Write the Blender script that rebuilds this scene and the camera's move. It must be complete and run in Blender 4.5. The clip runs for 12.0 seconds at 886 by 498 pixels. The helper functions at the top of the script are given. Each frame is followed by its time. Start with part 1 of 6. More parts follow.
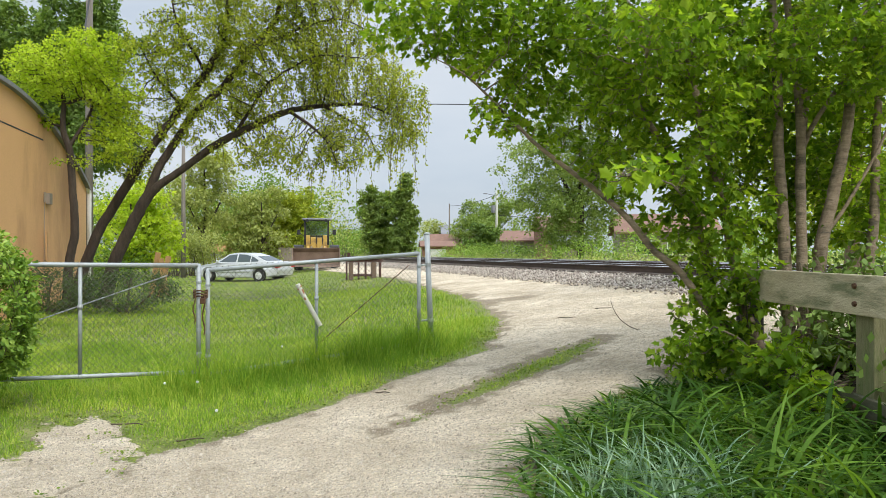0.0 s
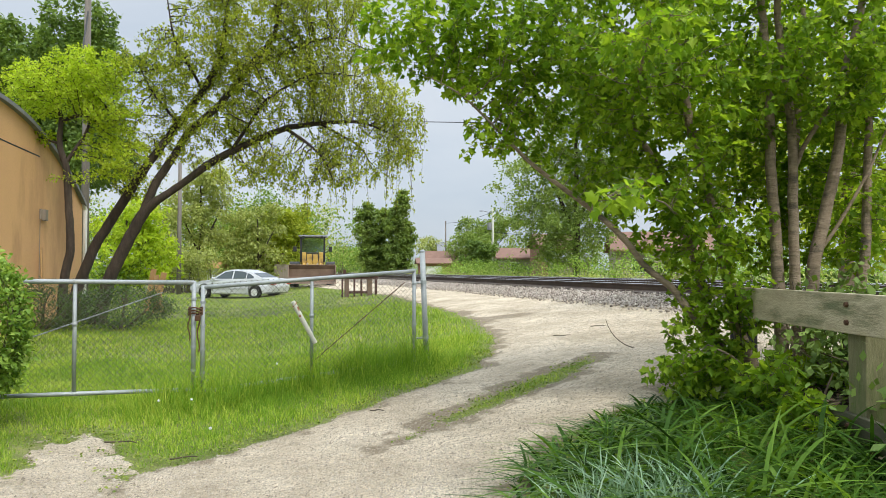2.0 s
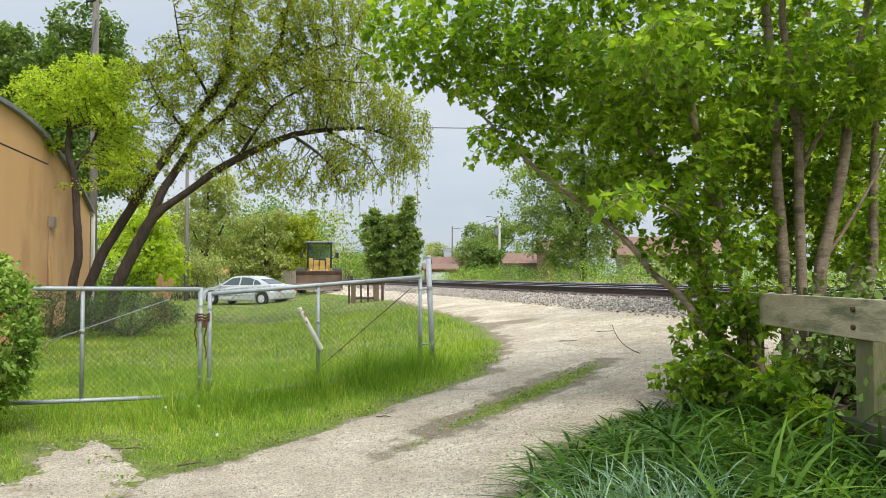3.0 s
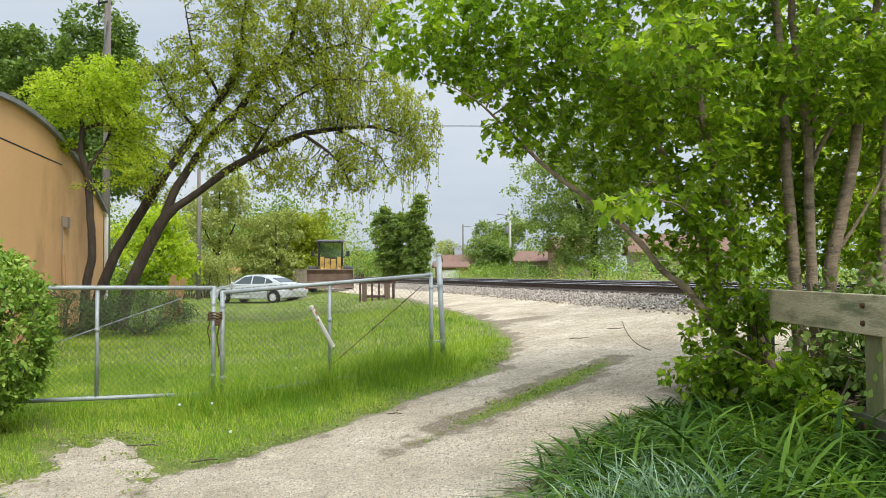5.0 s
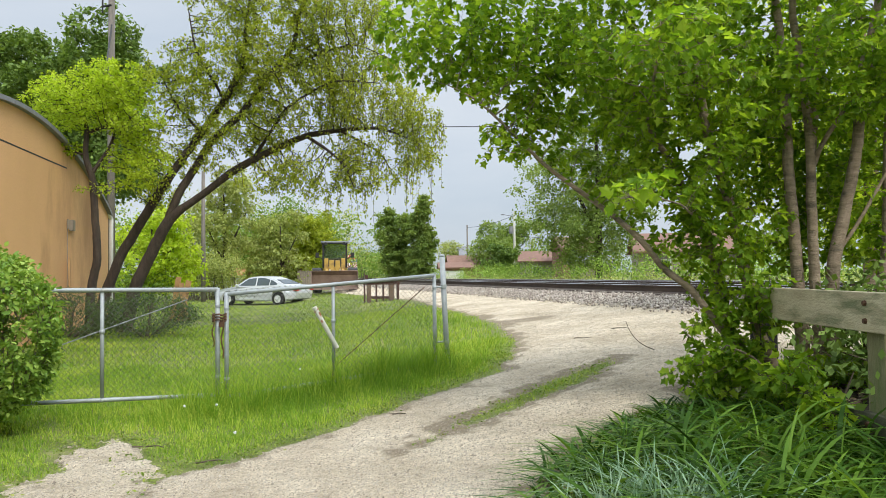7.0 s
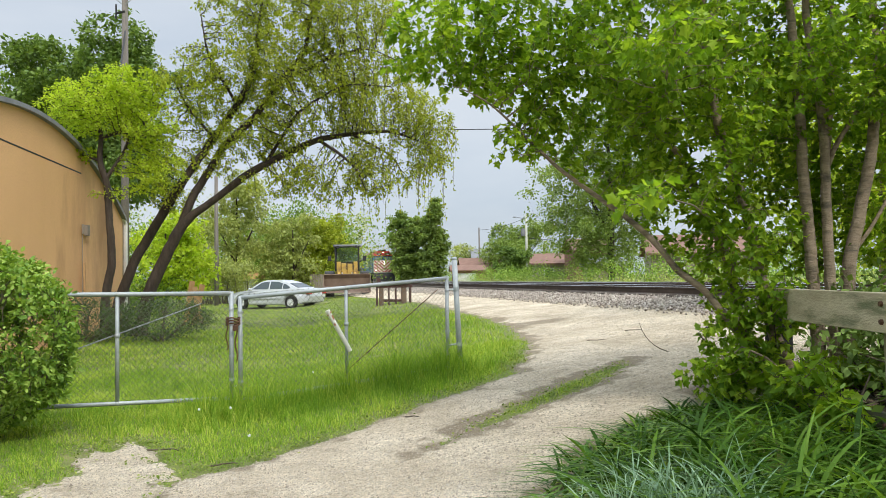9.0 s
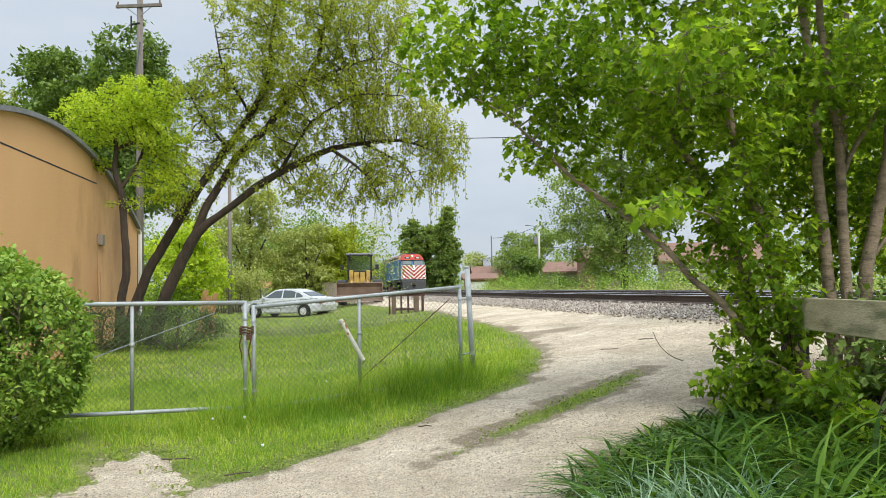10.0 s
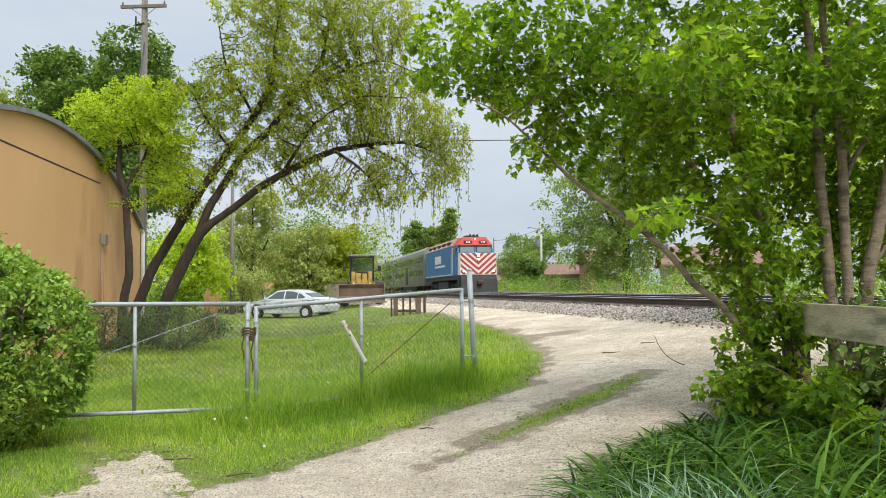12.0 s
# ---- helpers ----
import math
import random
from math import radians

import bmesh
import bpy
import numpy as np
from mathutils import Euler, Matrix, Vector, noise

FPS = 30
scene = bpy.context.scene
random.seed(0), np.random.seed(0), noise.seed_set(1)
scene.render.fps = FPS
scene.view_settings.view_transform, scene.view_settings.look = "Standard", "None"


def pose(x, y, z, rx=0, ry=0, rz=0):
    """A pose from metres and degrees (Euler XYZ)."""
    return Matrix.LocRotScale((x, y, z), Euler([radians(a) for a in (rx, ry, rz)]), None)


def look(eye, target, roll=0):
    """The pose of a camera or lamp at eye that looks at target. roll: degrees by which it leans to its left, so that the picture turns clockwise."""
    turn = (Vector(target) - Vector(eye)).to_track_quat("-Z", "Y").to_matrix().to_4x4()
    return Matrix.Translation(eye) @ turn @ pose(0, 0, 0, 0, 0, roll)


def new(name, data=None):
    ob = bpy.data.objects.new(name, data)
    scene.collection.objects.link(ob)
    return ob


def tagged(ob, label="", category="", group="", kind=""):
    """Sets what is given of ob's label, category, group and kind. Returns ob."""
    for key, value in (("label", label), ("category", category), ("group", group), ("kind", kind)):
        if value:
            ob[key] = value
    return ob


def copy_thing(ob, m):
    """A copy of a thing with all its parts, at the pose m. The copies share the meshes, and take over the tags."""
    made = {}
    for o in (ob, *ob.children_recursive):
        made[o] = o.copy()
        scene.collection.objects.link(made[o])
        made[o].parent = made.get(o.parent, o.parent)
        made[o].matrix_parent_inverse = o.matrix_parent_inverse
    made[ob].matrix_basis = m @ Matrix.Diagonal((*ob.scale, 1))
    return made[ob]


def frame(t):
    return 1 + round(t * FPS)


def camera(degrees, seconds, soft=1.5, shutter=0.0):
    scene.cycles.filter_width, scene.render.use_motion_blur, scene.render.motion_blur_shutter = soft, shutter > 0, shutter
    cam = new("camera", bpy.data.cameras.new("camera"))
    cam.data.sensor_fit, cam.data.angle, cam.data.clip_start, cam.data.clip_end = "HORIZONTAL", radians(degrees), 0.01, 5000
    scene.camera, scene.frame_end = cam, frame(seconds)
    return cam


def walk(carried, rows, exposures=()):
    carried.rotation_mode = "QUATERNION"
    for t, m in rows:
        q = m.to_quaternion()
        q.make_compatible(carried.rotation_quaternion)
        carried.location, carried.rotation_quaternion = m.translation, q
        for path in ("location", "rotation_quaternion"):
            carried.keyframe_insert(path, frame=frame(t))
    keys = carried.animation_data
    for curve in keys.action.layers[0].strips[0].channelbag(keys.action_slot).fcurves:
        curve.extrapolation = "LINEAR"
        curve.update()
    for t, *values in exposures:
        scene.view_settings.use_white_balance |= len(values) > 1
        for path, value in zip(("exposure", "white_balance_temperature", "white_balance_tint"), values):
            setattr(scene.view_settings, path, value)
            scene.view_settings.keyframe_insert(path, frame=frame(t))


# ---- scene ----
import collections

cam = camera(60.2, 12.0, soft=0.65)
walk(cam, [
    (0, pose(-0.0000, 0.0000, 1.5000, 90.252, -0.000, 0.000)),
    (0.5, pose(0.0062, -0.0048, 1.4999, 90.252, -0.104, -0.296)),
    (1, pose(0.0187, -0.0029, 1.5031, 90.530, -0.166, -0.500)),
    (1.5, pose(0.0187, -0.0178, 1.5094, 91.016, -0.175, -0.465)),
    (2, pose(0.0106, -0.0219, 1.5056, 91.530, -0.121, -0.284)),
    (2.5, pose(0.0161, -0.0313, 1.5099, 91.832, -0.044, 0.013)),
    (3, pose(0.0196, -0.0294, 1.5088, 91.951, 0.068, 0.223)),
    (5, pose(0.0255, -0.0697, 1.5070, 91.805, 0.303, 1.037)),
    (5.5, pose(0.0301, -0.0728, 1.5045, 91.853, 0.422, 1.210)),
    (6, pose(0.0352, -0.0720, 1.5056, 91.881, 0.505, 1.287)),
    (6.5, pose(0.0385, -0.0764, 1.5052, 91.871, 0.597, 1.332)),
    (7, pose(0.0414, -0.0871, 1.5024, 91.871, 0.634, 1.381)),
    (9, pose(0.0371, -0.0914, 1.5014, 92.094, 0.912, 2.287)),
    (9.5, pose(0.0327, -0.0947, 1.5026, 92.371, 0.957, 2.750)),
    (10, pose(0.0324, -0.0922, 1.5091, 92.734, 1.002, 3.215)),
    (10.5, pose(0.0330, -0.1001, 1.5157, 93.099, 1.006, 3.541)),
    (11, pose(0.0357, -0.1177, 1.5178, 93.283, 0.968, 3.648)),
    (11.5, pose(0.0370, -0.1269, 1.5187, 93.197, 0.833, 3.586)),
    (12, pose(0.0315, -0.1126, 1.5166, 92.871, 0.598, 3.362)),
])

# ---- world and sun: a bright overcast sky, darker towards the horizon ----
world = bpy.data.worlds.new("world")
scene.world = world
world.use_nodes = True
wn, wl = world.node_tree.nodes, world.node_tree.links
wn.clear()
w_out, w_bg = wn.new("ShaderNodeOutputWorld"), wn.new("ShaderNodeBackground")
w_sky = wn.new("ShaderNodeTexSky")
w_sky.sky_type, w_sky.sun_disc = "NISHITA", False
w_sky.sun_elevation, w_sky.sun_rotation = radians(52), radians(150)
w_sky.dust_density = 3.0
w_tc, w_sep = wn.new("ShaderNodeTexCoord"), wn.new("ShaderNodeSeparateXYZ")
w_map = wn.new("ShaderNodeMapping")
w_map.inputs["Scale"].default_value = (1.0, 1.0, 3.2)
w_noise = wn.new("ShaderNodeTexNoise")
w_noise.inputs["Scale"].default_value, w_noise.inputs["Detail"].default_value = 2.3, 5
w_ramp = wn.new("ShaderNodeValToRGB")
w_ramp.color_ramp.elements[0].position, w_ramp.color_ramp.elements[0].color = 0.34, (5.3, 6.1, 7.1, 1)
w_ramp.color_ramp.elements[1].position, w_ramp.color_ramp.elements[1].color = 0.66, (7.0, 7.5, 8.1, 1)
w_grad = wn.new("ShaderNodeMapRange")
w_grad.inputs["From Min"].default_value, w_grad.inputs["From Max"].default_value = 0.36, 1.0
w_grad.inputs["To Min"].default_value, w_grad.inputs["To Max"].default_value = 0.68, 2.75
w_mul, w_mix = wn.new("ShaderNodeMixRGB"), wn.new("ShaderNodeMixRGB")
w_mul.blend_type, w_mul.inputs[0].default_value = "MULTIPLY", 1.0
w_mix.inputs[0].default_value = 0.86
w_bg.inputs["Strength"].default_value = 0.1
wl.new(w_tc.outputs["Generated"], w_sep.inputs[0])
wl.new(w_tc.outputs["Generated"], w_map.inputs[0])
wl.new(w_map.outputs[0], w_noise.inputs["Vector"])
wl.new(w_noise.outputs["Fac"], w_ramp.inputs[0])
wl.new(w_sep.outputs["Z"], w_grad.inputs["Value"])
wl.new(w_ramp.outputs[0], w_mul.inputs[1])
wl.new(w_grad.outputs[0], w_mul.inputs[2])
wl.new(w_sky.outputs[0], w_mix.inputs[1])
wl.new(w_mul.outputs[0], w_mix.inputs[2])
wl.new(w_mix.outputs[0], w_bg.inputs[0])
wl.new(w_bg.outputs[0], w_out.inputs[0])

sun = new("sun", bpy.data.lights.new("sun", "SUN"))
sun.data.energy, sun.data.angle, sun.data.color = 1.5, radians(14), (1.0, 0.95, 0.86)
sun.matrix_world = look((20, -24, 44), (0, 10, 0))
scene.view_settings.exposure = 0.66


# ---- materials ----
def base_material(name):
    m = bpy.data.materials.new(name)
    m.use_nodes = True
    return m, m.node_tree.nodes, m.node_tree.links, m.node_tree.nodes["Principled BSDF"]


def noise_node(n, l, scale, detail=6, rough=0.6, where=None):
    t = n.new("ShaderNodeTexNoise")
    t.inputs["Scale"].default_value, t.inputs["Detail"].default_value = scale, detail
    t.inputs["Roughness"].default_value = rough
    if where:
        l.new(where, t.inputs["Vector"])
    return t


def ramp_node(n, l, fac, stops):
    r = n.new("ShaderNodeValToRGB")
    el = r.color_ramp.elements
    while len(el) < len(stops):
        el.new(0.5)
    for e, (p, c) in zip(el, stops):
        e.position, e.color = p, (*c, 1)
    l.new(fac, r.inputs[0])
    return r


def mix_node(n, l, fac, a, b, kind="MIX"):
    m = n.new("ShaderNodeMixRGB")
    m.blend_type = kind
    for k, v in enumerate((fac, a, b)):
        if isinstance(v, (float, int)):
            m.inputs[k].default_value = v if k == 0 else (v, v, v, 1)
        elif isinstance(v, tuple):
            m.inputs[k].default_value = (*v, 1)
        else:
            l.new(v, m.inputs[k])
    return m.outputs[0]


def surface(name, a, b, scale=8.0, rough=0.7, metal=0.0, bump=0.2, grain=60.0, stain=None, stain_scale=1.3, stretch=None, stain_at=0.58, depth=0.01):
    """A two-scale surface: broad variation from a to b, fine grain in relief, and stains."""
    m, n, l, p = base_material(name)
    tc = n.new("ShaderNodeTexCoord")
    where = tc.outputs["Object"]
    if stretch:
        mp = n.new("ShaderNodeMapping")
        mp.inputs["Scale"].default_value = stretch
        l.new(where, mp.inputs[0])
        where = mp.outputs[0]
    broad = noise_node(n, l, scale, 6, 0.65, where)
    fine = noise_node(n, l, grain, 4, 0.7, where)
    col = ramp_node(n, l, broad.outputs["Fac"], [(0.3, a), (0.7, b)]).outputs[0]
    g = ramp_node(n, l, fine.outputs["Fac"], [(0.25, (0.72, 0.72, 0.72)), (0.75, (1.2, 1.2, 1.2))]).outputs[0]
    col = mix_node(n, l, 0.8, col, g, "MULTIPLY")
    if stain:
        st = noise_node(n, l, stain_scale, 8, 0.7, where)
        f = ramp_node(n, l, st.outputs["Fac"], [(stain_at - 0.06, (0, 0, 0)), (stain_at + 0.08, (1, 1, 1))]).outputs[0]
        col = mix_node(n, l, f, col, stain)
    l.new(col, p.inputs["Base Color"])
    p.inputs["Roughness"].default_value, p.inputs["Metallic"].default_value = rough, metal
    if bump:
        bn = n.new("ShaderNodeBump")
        bn.inputs["Strength"].default_value, bn.inputs["Distance"].default_value = bump, depth
        l.new(fine.outputs["Fac"], bn.inputs["Height"])
        l.new(bn.outputs[0], p.inputs["Normal"])
    return m


def leaf_material(name, dark, mid, light, shine=0.45, through_light=0.45, patch=0.5):
    """Leaves or blades: each its own green, thin enough to let light through."""
    m, n, l, p = base_material(name)
    geo, tc = n.new("ShaderNodeNewGeometry"), n.new("ShaderNodeTexCoord")
    big = noise_node(n, l, patch, 3, 0.5, tc.outputs["Object"])
    mixv = n.new("ShaderNodeMath")
    mixv.operation = "MULTIPLY_ADD"
    mixv.inputs[1].default_value, mixv.inputs[2].default_value = 0.55, 0.0
    l.new(geo.outputs["Random Per Island"], mixv.inputs[0])
    add = n.new("ShaderNodeMath")
    add.operation = "MULTIPLY_ADD"
    add.inputs[1].default_value = 0.75
    l.new(big.outputs["Fac"], add.inputs[0])
    l.new(mixv.outputs[0], add.inputs[2])
    col = ramp_node(n, l, add.outputs[0], [(0.25, dark), (0.62, mid), (0.95, light)]).outputs[0]
    l.new(col, p.inputs["Base Color"])
    p.inputs["Roughness"].default_value, p.inputs["Specular IOR Level"].default_value = shine, 0.16
    tr, mx = n.new("ShaderNodeBsdfTranslucent"), n.new("ShaderNodeMixShader")
    warm = mix_node(n, l, 1.0, col, (1.25, 1.2, 0.5), "MULTIPLY")
    l.new(warm, tr.inputs["Color"])
    mx.inputs[0].default_value = through_light
    l.new(p.outputs[0], mx.inputs[1])
    l.new(tr.outputs[0], mx.inputs[2])
    l.new(mx.outputs[0], n["Material Output"].inputs["Surface"])
    return m


def plain(name, c, rough=0.5, metal=0.0, coat=0.0):
    m, n, l, p = base_material(name)
    tc = n.new("ShaderNodeTexCoord")
    t = noise_node(n, l, 14.0, 6, 0.65, tc.outputs["Object"])
    col = ramp_node(n, l, t.outputs["Fac"], [(0.3, tuple(v * 0.88 for v in c)), (0.7, tuple(min(1, v * 1.08) for v in c))]).outputs[0]
    l.new(col, p.inputs["Base Color"])
    p.inputs["Roughness"].default_value, p.inputs["Metallic"].default_value = rough, metal
    p.inputs["Coat Weight"].default_value = coat
    return m


def glass(name, c=(0.03, 0.04, 0.045)):
    m, n, l, p = base_material(name)
    p.inputs["Base Color"].default_value = (*c, 1)
    p.inputs["Roughness"].default_value = 0.05
    p.inputs["Specular IOR Level"].default_value = 0.45
    return m


def clear_glass(name, tint, through_share):
    """Thin clear panes: most light passes, the rest mirrors the sky."""
    m, n, l, p = base_material(name)
    p.inputs["Base Color"].default_value, p.inputs["Roughness"].default_value = (0.05, 0.06, 0.06, 1), 0.06
    tr, mx = n.new("ShaderNodeBsdfTransparent"), n.new("ShaderNodeMixShader")
    tr.inputs["Color"].default_value = (*tint, 1)
    mx.inputs[0].default_value = through_share
    l.new(p.outputs[0], mx.inputs[1])
    l.new(tr.outputs[0], mx.inputs[2])
    l.new(mx.outputs[0], n["Material Output"].inputs["Surface"])
    return m


def glow(name, c, s):
    m, n, l, p = base_material(name)
    p.inputs["Emission Color"].default_value, p.inputs["Emission Strength"].default_value = (*c, 1), s
    return m


def gravel_material():
    """Pale limestone chips, with brown dirt and moss creeping in from the edges."""
    m, n, l, p = base_material("gravel")
    tc, at = n.new("ShaderNodeTexCoord"), n.new("ShaderNodeAttribute")
    at.attribute_name = "inside"
    w = tc.outputs["Object"]
    broad, fine, mid = noise_node(n, l, 1.1, 6, 0.65, w), noise_node(n, l, 38, 6, 0.85, w), noise_node(n, l, 7, 8, 0.75, w)
    col = ramp_node(n, l, broad.outputs["Fac"], [(0.32, (0.42, 0.345, 0.24)), (0.5, (0.58, 0.495, 0.365)), (0.66, (0.71, 0.625, 0.485))]).outputs[0]
    col = mix_node(n, l, 0.9, col, ramp_node(n, l, fine.outputs["Fac"], [(0.33, (0.52, 0.50, 0.47)), (0.5, (0.98, 0.97, 0.96)), (0.66, (1.45, 1.45, 1.45))]).outputs[0], "MULTIPLY")
    col = mix_node(n, l, 0.7, col, ramp_node(n, l, mid.outputs["Fac"], [(0.32, (0.60, 0.57, 0.52)), (0.5, (0.98, 0.97, 0.96)), (0.68, (1.18, 1.18, 1.18))]).outputs[0], "MULTIPLY")
    e = n.new("ShaderNodeMath")
    e.operation = "MULTIPLY_ADD"
    e.inputs[1].default_value = 0.9
    l.new(mid.outputs["Fac"], e.inputs[0])
    inv = n.new("ShaderNodeMath")
    inv.operation = "SUBTRACT"
    inv.inputs[0].default_value = 0.55
    l.new(at.outputs["Fac"], inv.inputs[1])
    l.new(inv.outputs[0], e.inputs[2])
    f = ramp_node(n, l, e.outputs[0], [(0.46, (0, 0, 0)), (0.72, (1, 1, 1))]).outputs[0]
    col = mix_node(n, l, f, col, ramp_node(n, l, fine.outputs["Fac"], [(0.3, (0.17, 0.13, 0.08)), (0.7, (0.36, 0.29, 0.195))]).outputs[0])
    l.new(col, p.inputs["Base Color"])
    p.inputs["Roughness"].default_value = 0.95
    bn = n.new("ShaderNodeBump")
    bn.inputs["Strength"].default_value, bn.inputs["Distance"].default_value = 1.0, 0.03
    l.new(fine.outputs["Fac"], bn.inputs["Height"])
    l.new(bn.outputs[0], p.inputs["Normal"])
    return m


SOIL = surface("lawn_soil", (0.11, 0.135, 0.03), (0.19, 0.22, 0.05), 0.7, 0.95, bump=0.8, grain=35, stain=(0.34, 0.31, 0.12), stain_scale=0.5, stain_at=0.60, depth=0.03)
GRAVEL = gravel_material()
BALLAST = surface("ballast_bed", (0.30, 0.26, 0.22), (0.44, 0.385, 0.33), 2, 0.95, bump=1.0, grain=22, depth=0.05)
RAIL = surface("rail_steel", (0.055, 0.036, 0.027), (0.10, 0.068, 0.05), 3, 0.75, 0.2, 0.2, 50)
RAILTOP = plain("polished_rail_head", (0.80, 0.80, 0.81), 0.42, 0.9)
TIE = surface("creosote_tie", (0.05, 0.038, 0.03), (0.11, 0.09, 0.07), 3, 0.9, stretch=(1, 6, 6))
GALV = surface("galvanised_steel", (0.28, 0.305, 0.315), (0.42, 0.45, 0.46), 6, 0.55, 0.3, 0.15, 90, stain=(0.30, 0.27, 0.23), stain_scale=4, stain_at=0.66)
WIRE = surface("mesh_wire", (0.10, 0.10, 0.09), (0.19, 0.19, 0.18), 6, 0.6, 0.5, 0.0, 60)
RUST = surface("rusty_chain", (0.07, 0.035, 0.02), (0.16, 0.08, 0.04), 20, 0.8, 0.3)
TIMBER = surface("weathered_timber", (0.36, 0.30, 0.19), (0.52, 0.455, 0.31), 3.0, 0.9, bump=0.6, grain=30, stain=(0.16, 0.17, 0.09), stain_scale=2.2, stain_at=0.55, stretch=(3, 0.6, 3))
MOSSY = surface("mossy_timber", (0.12, 0.12, 0.05), (0.24, 0.22, 0.12), 3.0, 0.9, bump=0.6, grain=30, stain=(0.11, 0.14, 0.04), stain_scale=2.2, stain_at=0.52, stretch=(3, 3, 0.6))
BARK = surface("dark_bark", (0.035, 0.026, 0.020), (0.085, 0.063, 0.048), 4, 0.95, bump=1.0, grain=14, stretch=(2, 2, 0.5), depth=0.04)
BARKL = surface("smooth_bark", (0.17, 0.125, 0.08), (0.31, 0.24, 0.165), 5, 0.85, bump=0.7, grain=16, stain=(0.09, 0.075, 0.05), stain_scale=3, stretch=(1, 1, 3.5), depth=0.02)
TWIGM = surface("twig_bark", (0.07, 0.055, 0.035), (0.13, 0.10, 0.065), 9, 0.9, bump=0.2)
STUCCO = surface("tan_stucco", (0.66, 0.375, 0.17), (0.74, 0.43, 0.205), 0.5, 0.92, bump=0.35, grain=70, stain=(0.45, 0.245, 0.11), stain_scale=0.22, stain_at=0.60, stretch=(1, 1, 0.35))
LEAF_MAPLE = leaf_material("maple_leaf", (0.075, 0.155, 0.014), (0.165, 0.295, 0.022), (0.36, 0.50, 0.05), 0.45, 0.6, 1.3)
LEAF_BIRCH = leaf_material("birch_leaf", (0.18, 0.235, 0.025), (0.30, 0.37, 0.04), (0.46, 0.51, 0.07), 0.5, 0.5, 0.6)
LEAF_LIME = leaf_material("lime_leaf", (0.27, 0.39, 0.03), (0.41, 0.54, 0.05), (0.57, 0.67, 0.10), 0.5, 0.58, 0.6)
LEAF_DARK = leaf_material("dark_leaf", (0.07, 0.125, 0.03), (0.135, 0.215, 0.05), (0.23, 0.33, 0.08), 0.5, 0.3, 0.3)
LEAF_MID = leaf_material("mid_leaf", (0.09, 0.165, 0.028), (0.165, 0.27, 0.045), (0.28, 0.40, 0.085), 0.5, 0.4, 0.3)
LEAF_PALE = leaf_material("pale_leaf", (0.23, 0.285, 0.085), (0.35, 0.405, 0.13), (0.48, 0.52, 0.20), 0.55, 0.4, 0.3)
# Leaves of distant trees: the air's haze is put into this lighter green.
LEAF_FAR = leaf_material("hazy_leaf", (0.125, 0.195, 0.05), (0.205, 0.295, 0.08), (0.32, 0.41, 0.125), 0.55, 0.45, 0.3)
LEAF_HEDGE = leaf_material("hedge_leaf", (0.09, 0.18, 0.03), (0.21, 0.345, 0.055), (0.42, 0.54, 0.13), 0.4, 0.35, 1.6)
JUNIPER = leaf_material("juniper_leaf", (0.04, 0.075, 0.025), (0.075, 0.13, 0.04), (0.13, 0.195, 0.06), 0.6, 0.15, 1.2)
GRASS = leaf_material("grass_blade", (0.10, 0.215, 0.018), (0.215, 0.375, 0.034), (0.52, 0.60, 0.115), 0.55, 0.4, 0.9)
# Blade greens set darker to carry the tree's shade over this grass.
WEED = leaf_material("broad_grass", (0.014, 0.038, 0.006), (0.046, 0.115, 0.011), (0.16, 0.28, 0.036), 0.45, 0.35, 1.4)
BLUE = leaf_material("blue_grass", (0.12, 0.21, 0.12), (0.20, 0.32, 0.20), (0.33, 0.45, 0.31), 0.5, 0.25, 1.4)
SILVER = plain("silver_paint", (0.58, 0.60, 0.63), 0.35, 0.12, 0.6)
BLACK = plain("black_rubber", (0.02, 0.02, 0.02), 0.75)
DARKGLASS = glass("tinted_glass")
# Glass whose pale base colour stands in for the reflected sky.
SKYGLASS = glass("sky_pale_glass", (0.20, 0.25, 0.26))
CARGLASS = glass("car_glass", (0.07, 0.09, 0.10))
CABGLASS = clear_glass("clear_cab_glass", (0.72, 0.82, 0.78), 0.75)
RIMPAINT = plain("rim_paint", (0.66, 0.67, 0.68), 0.4, 0.1)
CHROME = plain("alloy", (0.62, 0.62, 0.63), 0.3, 0.9)
REDLENS = plain("red_lens", (0.45, 0.03, 0.03), 0.2)
YELLOW = surface("yellow_machine_paint", (0.40, 0.25, 0.045), (0.54, 0.35, 0.075), 3, 0.55, bump=0.1, stain=(0.20, 0.12, 0.06), stain_scale=2.0)
BUCKET = surface("worn_bucket_steel", (0.13, 0.085, 0.06), (0.22, 0.15, 0.11), 2, 0.7, 0.2, 0.3, 40)
REDWOOD = surface("dark_red_steel", (0.05, 0.024, 0.02), (0.10, 0.043, 0.034), 3, 0.8)
LOCO_BLUE = surface("loco_blue", (0.03, 0.13, 0.33), (0.045, 0.17, 0.40), 0.9, 0.45, bump=0.05, stain=(0.03, 0.10, 0.24), stain_scale=0.8)
LOCO_RED = surface("loco_red", (0.40, 0.026, 0.014), (0.50, 0.038, 0.02), 1.0, 0.6, bump=0.05)
STRIPE_RED = surface("stripe_red", (0.34, 0.035, 0.03), (0.42, 0.055, 0.045), 1.0, 0.5, bump=0.05)
LOCO_WHITE = surface("loco_white", (0.68, 0.62, 0.57), (0.78, 0.73, 0.68), 1.2, 0.5, bump=0.05)
LOCO_BLACK = surface("loco_underframe", (0.015, 0.016, 0.016), (0.04, 0.042, 0.042), 2, 0.7)
